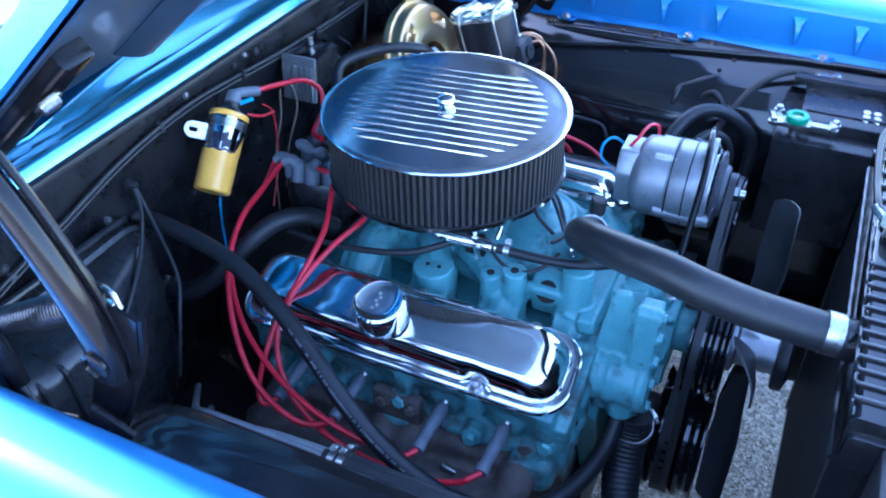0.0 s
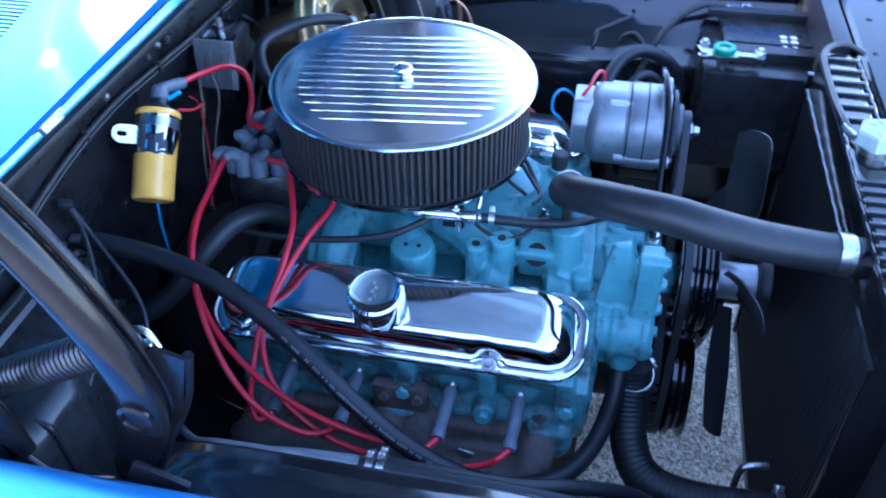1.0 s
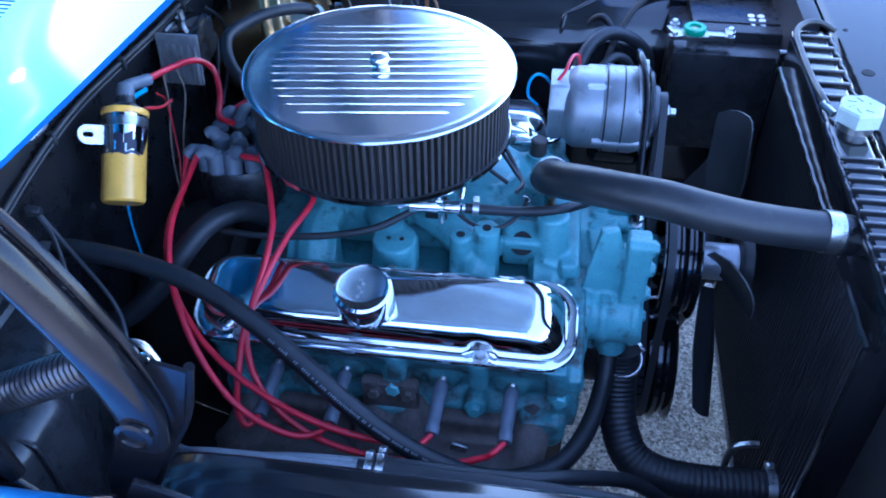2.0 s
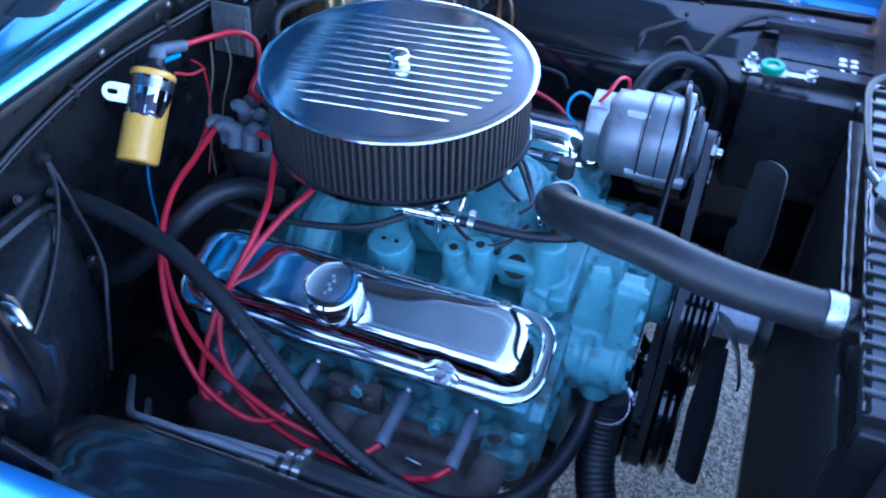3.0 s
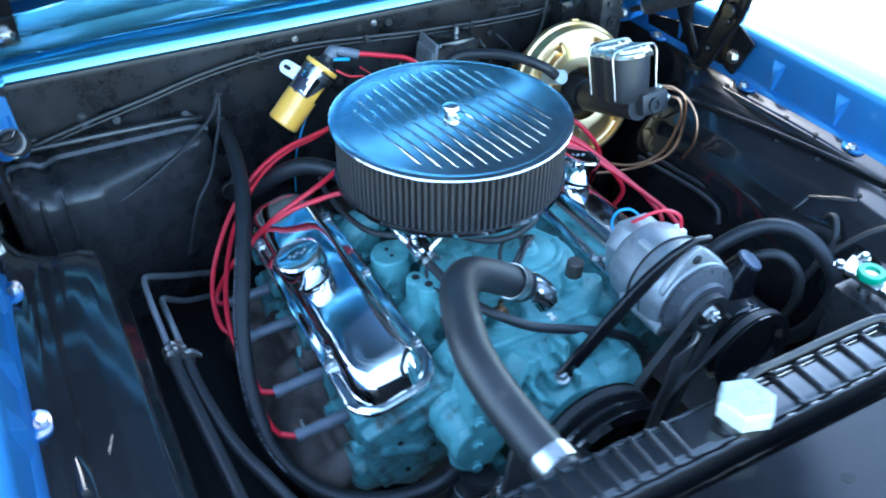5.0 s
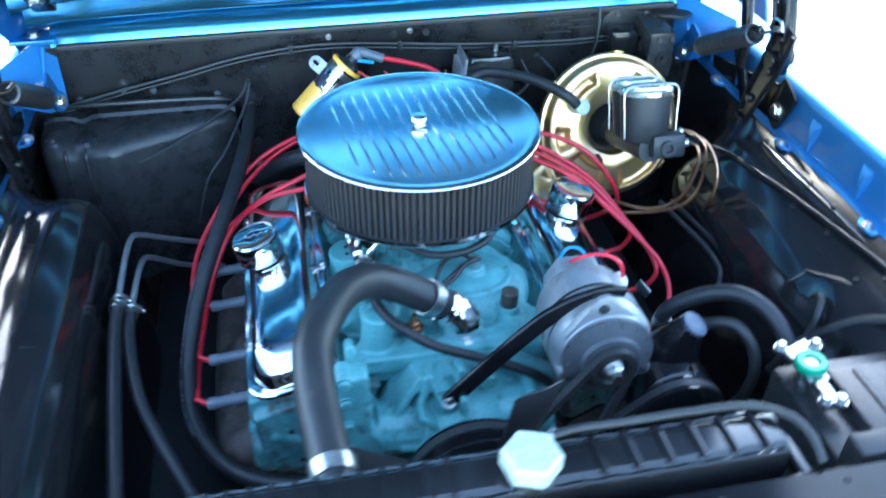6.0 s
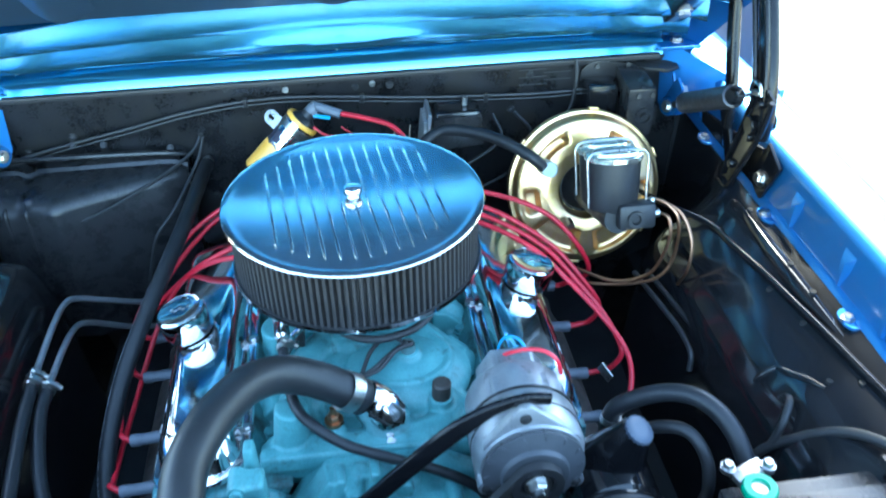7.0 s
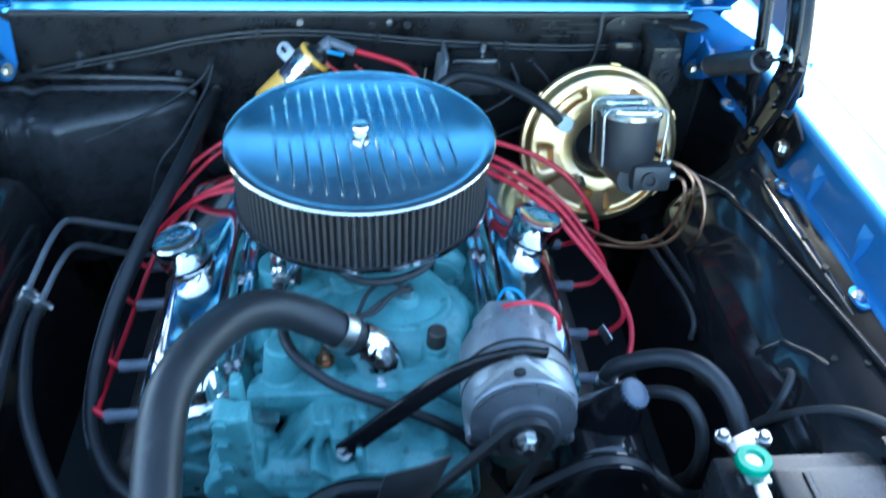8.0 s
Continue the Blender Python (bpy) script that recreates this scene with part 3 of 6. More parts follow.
# cabin behind the cowl: windscreen, pillars, roof and doors' upper edge
# unseen, added to block the bright rear horizon from the hood's reflections
GLASSY = mat("dark_windscreen_glass", (0.012, 0.015, 0.016), 0.04, 0.0, 0.1, 0.5, 0.05, 0.0, 0.0, 0.01)
bm = B()
sheet(bm, [[(-1.00 - 0.55 * k / 8 - 0.10 * (y / 0.64) ** 2, y * (1 - 0.10 * k / 8), 0.978 + 0.42 * math.sin(radians(11.25 * k * 0.86))) for y in [-0.64 + 0.16 * j for j in range(9)]] for k in range(9)], 0.005)
part("windscreen", bm, GLASSY, car, "unseen dark raked windscreen blocking the low rear sky")
bm = B()
sheet(bm, [[(-1.55 - 0.16 * k, y, 1.395 + 0.035 * math.sin(math.pi * k / 9) - 0.09 * (abs(y) / 0.62) ** 3) for y in [-0.64 + 0.16 * j for j in range(9)]] for k in range(9)], 0.01)
part("roof", bm, BLUE, car)
for side in (-1, 1):
    bm = B()
    tube(bm, [(-1.06, side * 0.67, 0.95), (-1.28, side * 0.645, 1.16), (-1.60, side * 0.60, 1.33), (-2.1, side * 0.60, 1.36), (-2.6, side * 0.60, 1.33)], 0.03, 10)
    part("pillar", bm, BLUE, car)
    bm = B()
    sheet(bm, [[(x, side * 0.94, 0.72), (x, side * 0.90, 0.88), (x, side * 0.84, 0.95), (x, side * 0.70, 0.965)] for x in (-2.6, -1.6, -0.99, -0.62)], 0.006)
    part("body_shoulder", bm, BLUE, car)
bm = B()
box(bm, (0.0, 0.0, 0.255), (0.30, 0.86, 0.07), None, 0.015)
part("crossmember", bm, SATIN, car, "black engine crossmember")
for side in (-1, 1):
    bm = B()
    box(bm, (0.05, side * 0.27, 0.34), (0.14, 0.18, 0.05), Matrix.Rotation(side * 0.5, 3, "X"), 0.01)
    part("engine_mount", bm, SATIN, car)

# heater box on the firewall: moulded shell whose front edge sweeps back towards the engine
hb = thing("heater_box", (-0.33, -0.45, 0.50), "black moulded heater box with swept front edge on the firewall", "heater")


def heater_front(y):
    if y < -0.48:
        return -0.262 + 0.012 * (y + 0.62) / 0.14
    f = min(1.0, (y + 0.48) / 0.19)
    return -0.250 - 0.078 * f ** 0.8


bm = B()
rings = []
for k in range(29):
    y = -0.612 + 0.330 * k / 28
    e = min(1.0, (k + 0.3) / 2.5, (28.3 - k) / 4.0)
    e = math.sqrt(1 - (1 - e) ** 2)
    xf, top = -0.372 + (heater_front(y) + 0.372) * (0.35 + 0.65 * e), 0.800 - 0.016 * (1 - e)
    top -= 0.010 * math.exp(-((y + 0.548) / 0.010) ** 2)
    ring = [(-0.379, y, 0.50), (-0.379, y, top + 0.006), (-0.352, y, top + 0.006), (-0.348, y, top)]
    ring += [(xf - 0.020 + 0.030 * math.sin(radians(a)), y, top - 0.030 + 0.030 * math.cos(radians(a))) for a in (0, 20, 40, 60, 80)]
    ring += [(xf + 0.014, y, 0.70), (xf + 0.012, y, 0.60), (xf - 0.01, y, 0.50)]
    rings.append(ring)
loft(bm, rings)
shell = part("body", bm, PLASTIC, hb)
bm = B()
tube(bm, [(-0.372, -0.60, 0.815), (-0.358, -0.45, 0.820), (-0.362, -0.33, 0.814), (-0.370, -0.285, 0.804)], 0.005, 8)
part("seam", bm, PLASTIC, hb)
for y, z in ((-0.58, 0.815), (-0.42, 0.828), (-0.31, 0.812), (-0.47, 0.832)):
    bm = B()
    hexbolt(bm, (-0.374, y, z + 0.004), (0.8, 0, 0.5), 0.0045, 0.004)
    part("screw", bm, SATIN, hb)
for y in (-0.565, -0.532):
    bm = B()
    x = heater_front(y) + 0.010
    tube(bm, [(x - 0.045, y, 0.797), (x - 0.012, y, 0.788), (x + 0.001, y, 0.766), (x + 0.003, y, 0.66)], 0.004, 8)
    part("rib", bm, PLASTIC, hb)


# ---- hood hinges ----
def hinge(side):
    h = thing("hood_hinge", (-0.20, side * 0.60, 0.80), "black sprung hood hinge with long arms, holding the hood open", "hinge", "hood hinges")
    Y = side

    def bar(name, pts, wid, thick, y):
        bm = B()
        P = spline([(x, 0, z) for x, z in pts], 6)
        rows = []
        for i, p in enumerate(P):
            t = (P[min(i + 1, len(P) - 1)] - P[max(i - 1, 0)]).normalized()
            n = Vector((-t.z, 0, t.x))
            w = wid(i / (len(P) - 1)) if callable(wid) else wid
            rows.append([(p + n * u + Vector((0, y + v, 0))) for u, v in ringpts(w / 2, thick / 2, min(w, thick) * 0.46, 4)])
        loft(bm, rows)
        return part(name, bm, HINGE, h)
    bar("mounting_plate", [(-0.30, 0.79), (-0.20, 0.82), (-0.08, 0.86)], lambda t: 0.11 - 0.05 * t, 0.006, Y * 0.634)
    arm = bar("arm", [(-0.066, 0.928), (-0.062, 0.960), (-0.072, 1.005), (-0.090, 1.052), (-0.118, 1.110), (-0.150, 1.160), (-0.180, 1.20)], lambda t: 0.040 - 0.010 * t, 0.022, Y * 0.606)
    bar("arm", [(-0.190, 0.875), (-0.200, 0.94), (-0.225, 1.01), (-0.245, 1.08), (-0.25, 1.12)], 0.026, 0.016, Y * 0.618)
    bar("link", [(-0.235, 0.925), (-0.195, 0.87), (-0.153, 0.815)], 0.030, 0.008, Y * 0.622)
    # pressed bracket that carries the spring's front end, with turned edges
    outline = [(-0.075, 0.985), (-0.045, 1.010), (-0.020, 1.002), (-0.034, 0.945), (-0.095, 0.822), (-0.128, 0.816), (-0.122, 0.850), (-0.092, 0.925)]
    bm = B()
    prism(bm, outline, "y", Y * 0.5925, Y * 0.5965)
    tube(bm, [(x, Y * 0.590, z) for x, z in ((-0.020, 1.002), (-0.034, 0.945), (-0.062, 0.888), (-0.095, 0.822), (-0.126, 0.817))], 0.0045, 8, 5)
    tube(bm, [(x, Y * 0.590, z) for x, z in ((-0.122, 0.830), (-0.112, 0.870), (-0.092, 0.925), (-0.075, 0.985))], 0.0035, 8, 5)
    brk = part("bracket", bm, HINGE, h, "pressed black bracket with turned edges")
    for x, z in ((-0.052, 0.985), (-0.066, 0.925), (-0.100, 0.860)):
        bm = B()
        rod(bm, (x, Y * 0.586, z), (x, Y * 0.594, z), 0.007, 0.008, 14, 0.0015)
        part("rivet", bm, HINGE, brk)
    bm = B()
    tube(bm, [(-0.085, Y * 0.588, 0.992), (-0.072, Y * 0.584, 1.012), (-0.055, Y * 0.584, 1.014), (-0.046, Y * 0.586, 1.000)], 0.0028, 8, 5)
    box(bm, (-0.060, Y * 0.586, 1.000), (0.022, 0.008, 0.007), Matrix.Rotation(-0.3, 3, "Y"), 0.0015)
    part("clip", bm, STEEL, brk, "bare metal spring clip")
    # channel flanges of the main arm
    for off in (-0.0175, 0.0175):
        bm = B()
        tube(bm, [(-0.064 + off, Y * 0.594, 0.932), (-0.062 + off, Y * 0.594, 0.955), (-0.072 + off, Y * 0.594, 1.005), (-0.090 + off * .95, Y * 0.594, 1.052 + off * .3), (-0.118 + off * .9, Y * 0.594, 1.110 + off * .4), (-0.150 + off * .8, Y * 0.594, 1.160 + off * .5)], 0.0042, 8)
        part("flange", bm, HINGE, arm)
    bm = B()
    lathe(bm, [(0.010, 0), (0.015, 0), (0.015, 0.003), (0.011, 0.004), (0.010, 0.001), (0, 0.001)], (-0.063, Y * 0.6175, 0.950), (0, Y, 0), 24)
    part("end_ring", bm, HINGE, arm)
    # coil spring on its rod
    a, b = Vector((-0.266, Y * 0.568, 0.883)), Vector((-0.082, Y * 0.570, 0.986))
    ax = (b - a).normalized()
    f = frame_of(ax)
    L, turns = (b - a).length - 0.03, 28
    bm = B()
    pts = [a + ax * (0.015 + L * i / (turns * 12)) + f @ Vector((0.0150 * math.cos(2 * math.pi * i / 12), 0.0150 * math.sin(2 * math.pi * i / 12), 0)) for i in range(turns * 12 + 1)]
    tube(bm, pts, 0.0032, 6, smooth=False)
    sp = part("spring", bm, SPRING, h, "close-wound black coil spring")
    bm = B()
    prism(bm, [(-0.337, 0.842), (-0.318, 0.835), (-0.300, 0.843), (-0.290, 0.870), (-0.275, 0.905), (-0.300, 0.915), (-0.325, 0.882), (-0.338, 0.862)], "y", min(Y * 0.568, Y * 0.573), max(Y * 0.568, Y * 0.573), 0.001)
    lathe(bm, [(0.0, 0), (0.0165, 0), (0.0175, 0.002), (0.0175, 0.006), (0.015, 0.008), (0, 0.008)], (-0.318, Y * 0.570, 0.853), (0.5, -Y * 0.85, 0.2), 28)
    piv = part("pivot_plate", bm, BLUE, h, "blue painted pivot plate")
    bm = B()
    hexbolt(bm, (-0.3135, Y * 0.5630, 0.855), (0.5, -Y * 0.85, 0.2), 0.008, 0.007)
    part("bolt", bm, STEEL, piv)
    bm = B()
    rod(bm, a - ax * 0.030, b - ax * 0.035, 0.0060, n=18)
    rod(bm, a + ax * 0.012, b - ax * 0.035, 0.0115, n=18)
    part("core", bm, SATIN, sp)
    bm = B()
    tube(bm, [b - ax * 0.014 + f @ Vector((0.015, 0, 0)), b - ax * 0.004, b + ax * 0.012 + Vector((0, Y * 0.02, 0.0))], 0.0034, 8, 5)
    part("hook", bm, HINGE, sp)
    for p, r in (((-0.064, Y * 0.584, 0.945), 0.015)    ,):
        bm = B()
        rod(bm, p, (p[0], p[1] + Y * 0.012, p[2]), r, n=18, bev=0.002)
        part("rivet", bm, HINGE, h)
    bm = B()
    box(bm, (-0.065, Y * 0.630, 0.86), (0.05, 0.006, 0.085), Matrix.Rotation(radians(25), 3, "Y"), 0.002)
    lug = part("lug", bm, HINGE, h)
    bm = B()
    hexbolt(bm, (-0.066, Y * 0.626, 0.850), (0, -Y, 0.2), 0.010, 0.009)
    part("bolt", bm, STEEL, lug)
    # hood mounting channel at the top of the arms
    bm = B()
    p0, p1 = hood_point(0.18, Y * 0.54, -0.038), hood_point(0.46, Y * 0.54, -0.038)
    c = (p0 + p1) / 2
    box(bm, c, (0.30, 0.035, 0.020), Matrix.Rotation(-TILT, 3, "Y"), 0.004)
    ch = part("channel", bm, HINGE, h)
    for s in (0.22, 0.40):
        bm = B()
        hexbolt(bm, hood_point(s, Y * 0.54, -0.048), -OUT, 0.010, 0.008)
        part("bolt", bm, STEEL, ch)
    return h


hinge(-1)
hinge(1)

# ---- engine ----
engine = thing("engine", (0.05, 0, 0.25), "turquoise-painted cast iron V8 engine with grease and wear", "engine")
bm = B()
prism(bm, [(-0.20, 0.48), (-0.12, 0.62), (0.12, 0.62), (0.20, 0.48), (0.15, 0.36), (-0.15, 0.36)], "x", -0.20, 0.27)
prism(bm, [(-0.13, 0.38), (0.13, 0.38), (0.10, 0.22), (-0.10, 0.22)], "x", -0.20, 0.29)
block = part("block", bm, IRON, engine, "greasy dark engine block")

bm = B()
lathe(bm, [(0.0, 0.0), (0.215, 0.0), (0.215, 0.022), (0.195, 0.035), (0.165, 0.15), (0.13, 0.19), (0.0, 0.19)], (-0.20, 0, 0.455), (-1, 0, 0), 40)
bell = part("bell_housing", bm, IRON, engine, "dark greasy bell housing behind the block")
for k in range(6):
    a = radians(15 + 30 * k)
    bm = B()
    hexbolt(bm, (-0.221, 0.204 * math.cos(a), 0.455 + 0.204 * math.sin(a)), (-1, 0, 0), 0.008, 0.008)
    part("bolt", bm, IRON, bell)
RAIL = radians(14.0)          # slope of the valve cover rails
PLUGS = (-0.100, -0.010, 0.117, 0.207)


def head(side, dx):
    bm = B()
    s = side
    prism(bm, [(s * 0.283, 0.676), (s * 0.158, 0.708), (s * 0.120, 0.66), (s * 0.115, 0.55), (s * 0.20, 0.50), (s * 0.262, 0.535), (s * 0.268, 0.575), (s * 0.250, 0.60), (s * 0.262, 0.64)], "x", -0.180 + dx, 0.272 + dx)
    # bosses, ribs and port lumps along the outer face
    for x in PLUGS:
        rod(bm, (x + dx, s * 0.235, 0.622), (x + dx, s * 0.262, 0.620), 0.022)
    for x, z, r in ((0.267, 0.624, 0.016), (0.161, 0.588, 0.016), (-0.045, 0.60, 0.016), (-0.15, 0.60, 0.016), (0.055, 0.615, 0.018)):
        rod(bm, (x + dx, s * 0.23, z), (x + dx, s * 0.276, z), r)
    for x in (0.262, 0.165, 0.06, -0.07, -0.16):
        box(bm, (x + dx, s * 0.268, 0.655), (0.024, 0.03, 0.045), None, 0.004)
    for x in (0.245, 0.05, -0.13):
        box(bm, (x + dx, s * 0.265, 0.560), (0.055, 0.05, 0.05), None, 0.01)
    box(bm, (0.255 + dx, s * 0.255, 0.56), (0.05, 0.06, 0.05), None, 0.012)
    prism(bm, [(s * 0.278, 0.660), (s * 0.160, 0.700), (s * 0.104, 0.694), (s * 0.170, 0.560), (s * 0.255, 0.545), (s * 0.272, 0.585)], "x", 0.262 + dx, 0.292 + dx)
    for y0, z0, y1, z1 in ((0.150, 0.680, 0.215, 0.645), (0.190, 0.600, 0.255, 0.625)):
        d = math.hypot(y1 - y0, z1 - z0)
        box(bm, (0.292 + dx, s * (y0 + y1) / 2, (z0 + z1) / 2), (0.012, d, 0.012), Matrix.Rotation(s * math.atan2(z1 - z0, y1 - y0), 3, "X"), 0.002)
    h = cast(part("cylinder_head", bm, TEALWORN, engine, "turquoise cylinder head stained by heat"), 0.0032, 2)
    for x, z in ((0.267, 0.624), (0.161, 0.588), (-0.045, 0.60), (-0.15, 0.60), (0.055, 0.615)):
        bm = B()
        hexbolt(bm, (x + dx, s * 0.277, z), (0, s, 0.1), 0.010, 0.010)
        part("head_bolt", bm, TEAL, h)
    # dark plugs painted as shaded bolt holes
    for x, y, z in ((0.285, 0.18, 0.60), (0.285, 0.22, 0.57), (0.285, 0.15, 0.56), (0.285, 0.23, 0.63)):
        bm = B()
        rod(bm, (x + dx - 0.006, s * y, z), (x + dx + 0.0085, s * y, z), 0.004, n=10)
        part("hole", bm, HOLESHADE, h)
    return h


head(-1, 0.0)
head(1, -0.037)


def exhaust(side, dx):
    e = thing("exhaust_manifold", (0.05 + dx, side * 0.29, 0.45), "dark rusty cast iron exhaust manifold", "exhaust manifold", "exhaust manifolds")
    bm = B()
    for x in (-0.14, 0.03, 0.075, 0.235):
        tube(bm, [(x + dx, side * 0.25, 0.565), (x + dx, side * 0.29, 0.555), (x + dx - 0.01, side * 0.315, 0.53), (x + dx - 0.03, side * 0.32, 0.51)], 0.026, 10, 4)
    tube(bm, [(0.235 + dx, side * 0.315, 0.515), (0.10 + dx, side * 0.32, 0.51), (-0.12 + dx, side * 0.32, 0.50), (-0.20 + dx, side * 0.32, 0.42)], 0.034, 12, 5)
    box(bm, (0.05 + dx, side * 0.262, 0.545), (0.36, 0.05, 0.05), None, 0.01)
    cast(part("casting", bm, RUST, e), 0.006, 3)
    bm = B()
    box(bm, (0.05 + dx, side * 0.275, 0.598), (0.075, 0.02, 0.055), None, 0.008)
    part("heat_riser_port", bm, RUST, e, "heat-bleached grey-pink port")
    for x in (0.03, 0.075):
        bm = B()
        hexbolt(bm, (x + dx, side * 0.286, 0.612), (0, side, 0.2), 0.008, 0.008)
        part("bolt", bm, RUST, e)
    if side > 0:
        bm = B()
        box(bm, (0.105, 0.350, 0.640), (0.026, 0.003, 0.020), Matrix.Rotation(0.5, 3, "Z") @ Matrix.Rotation(0.4, 3, "Y"), 0.001)
        part("tag", bm, STEEL, e, "small bright metal tag")
    if side < 0:
        bm = B()
        box(bm, (0.145 + dx, side * 0.318, 0.557), (0.022, 0.004, 0.012), Matrix.Rotation(0.3, 3, "Y"), 0.001)
        part("tag", bm, STEEL, e, "small bright metal tag")


exhaust(-1, 0.0)
exhaust(1, -0.037)

# intake manifold: plenum, runners with open gaps between them, crossover and bosses
bm = B()
box(bm, (0.0, 0.0, 0.705), (0.20, 0.13, 0.075), None, 0.010)
box(bm, (0.0, 0.0, 0.742), (0.15, 0.13, 0.020), None, 0.004)
box(bm, (0.03, 0.0, 0.650), (0.42, 0.25, 0.020), None, 0.004)
for s, dx in ((-1, 0.0), (1, -0.037)):
    for x, x0, w in ((-0.082, -0.065, 0.068), (0.033, -0.015, 0.060), (0.140, 0.040, 0.062), (0.242, 0.085, 0.044)):
        tube(bm, [(x0, s * 0.03, 0.712), ((x + x0) / 2 + dx / 2, s * 0.070, 0.724), (x + dx, s * 0.108, 0.708), (x + dx, s * 0.140, 0.680)], w * 0.40, 10, 5)
        prism(bm, [(s * 0.100, 0.662), (s * 0.100, 0.722), (s * 0.122, 0.716), (s * 0.150, 0.690), (s * 0.152, 0.668)], "x", x + dx - w / 2, x + dx + w / 2)
    box(bm, (0.06 + dx, s * 0.138, 0.672), (0.44, 0.036, 0.020), None, 0.003)
# flat pad, two open posts, the square port and the leg of the water passage
rod(bm, (0.033, -0.118, 0.690), (0.033, -0.120, 0.7325), 0.0315, 0.0300, 32)
rod(bm, (0.122, -0.120, 0.68), (0.122, -0.121, 0.7485), 0.0155, 0.0140, 24)
rod(bm, (0.156, -0.116, 0.68), (0.156, -0.117, 0.7600), 0.0185, 0.0175, 24)
rod(bm, (0.247, -0.110, 0.67), (0.240, -0.098, 0.776), 0.0235, 0.0215, 24)
box(bm, (0.203, -0.092, 0.718), (0.052, 0.040, 0.062), Matrix.Rotation(0.35, 3, "X"), 0.006)
# front water crossover and thermostat seat
tube(bm, [(0.240, -0.125, 0.690), (0.252, -0.08, 0.700), (0.254, 0.0, 0.698), (0.247, 0.07, 0.700), (0.205, 0.125, 0.693)], 0.030, 12, 5)
box(bm, (0.268, -0.035, 0.716), (0.026, 0.215, 0.024), Matrix.Rotation(-0.18, 3, "Y"), 0.004)
box(bm, (0.145, 0.01, 0.693), (0.11, 0.17, 0.05), None, 0.012)
bmesh.ops.create_uvsphere(bm, u_segments=32, v_segments=16, radius=1.0, matrix=Matrix.Translation((0.135, 0.050, 0.708)) @ Matrix.Diagonal((0.078, 0.092, 0.042, 1)))
rod(bm, (0.232, 0.018, 0.68), (0.232, 0.018, 0.708), 0.040, n=28)
box(bm, (0.225, 0.03, 0.688), (0.075, 0.21, 0.040), None, 0.008)
rod(bm, (0.137, 0.055, 0.72), (0.137, 0.055, 0.756), 0.016)
rod(bm, (0.212, 0.090, 0.70), (0.212, 0.090, 0.740), 0.016)
rod(bm, (0.237, -0.049, 0.70), (0.237, -0.049, 0.736), 0.013)
# raised ridge that curls over the dome, ribs and ledges in front of it
tube(bm, [(0.135 + 0.050 * math.cos(a), 0.050 + 0.060 * math.sin(a), 0.7385) for a in [radians(-70 + 18 * k) for k in range(14)]], 0.0065, 8, 3)
tube(bm, [(0.178, -0.050, 0.717), (0.172, -0.02, 0.722), (0.176, 0.060, 0.722), (0.185, 0.085, 0.720), (0.172, 0.118, 0.710)], 0.007, 8, 4)
box(bm, (0.190, -0.070, 0.718), (0.09, 0.010, 0.022), Matrix.Rotation(0.45, 3, "Z"), 0.002)
box(bm, (0.150, 0.118, 0.712), (0.10, 0.012, 0.022), Matrix.Rotation(-0.3, 3, "Z"), 0.002)
rod(bm, (0.085, -0.035, 0.73), (0.085, -0.035, 0.752), 0.012)
rod(bm, (0.215, 0.125, 0.69), (0.215, 0.125, 0.722), 0.014)
intake = cast(part("intake_manifold", bm, TEAL, engine, "turquoise intake manifold with bosses and runners"), 0.0028, 2)
bm = B()
rod(bm, (0.212, 0.090, 0.735), (0.213, 0.091, 0.765), 0.0125, n=16, bev=0.002)
part("vent_stub", bm, IRON, intake, "dark open pipe stub")
bm = B()
hexbolt(bm, (0.237, -0.049, 0.743), (0, 0, 1), 0.009, 0.010)
rod(bm, (0.237, -0.049, 0.752), (0.237, -0.049, 0.764), 0.004, n=10)
part("temperature_sender", bm, COPPER, intake)
bm = B()
rod(bm, (0.137, 0.055, 0.754), (0.137, 0.055, 0.768), 0.010, n=16)
part("sensor_plug", bm, STEEL, intake)
for x, y in ((-0.025, -0.138), (0.087, -0.138), (0.196, -0.138), (-0.140, -0.138), (-0.10, 0.142), (0.03, 0.142), (0.12, 0.142)):
    bm = B()
    hexbolt(bm, (x, y, 0.686), (0, 0.2 * (1 if y < 0 else -1), 1), 0.008, 0.008)
    part("bolt", bm, TEAL, intake)
# port and hole mouths: discs with the shade painted in
bm = B()
rod(bm, (0.203, -0.104, 0.731), (0.203, -0.1145, 0.7345), 0.016, n=22)
part("hole", bm, HOLESHADE, intake)
for dx in (-0.008, 0.010):
    bm = B()
    rod(bm, (0.033 + dx, -0.122, 0.7305), (0.033 + dx, -0.122, 0.7335), 0.0032, n=10)
    part("hole", bm, HOLESHADE, intake)
for x, y, z in ((0.122, -0.121, 0.748), (0.156, -0.117, 0.760)):
    bm = B()
    rod(bm, (x, y, z - 0.002), (x, y, z + 0.0012), 0.006, n=12)
    part("hole", bm, HOLESHADE, intake)

for dy, dz in ((0.0, 0.0), (0.010, 0.006)):
    bm = B()
    tube(bm, [(0.138, 0.055, 0.770), (0.150, 0.048 + dy, 0.778), (0.166, 0.026 + dy, 0.776 + dz), (0.184, 0.000 + dy, 0.768), (0.196, -0.030, 0.772), (0.19, -0.065, 0.782)], 0.0030, 8)
    part("sensor_wire", bm, RUBBER, intake, "short black sensor wire")
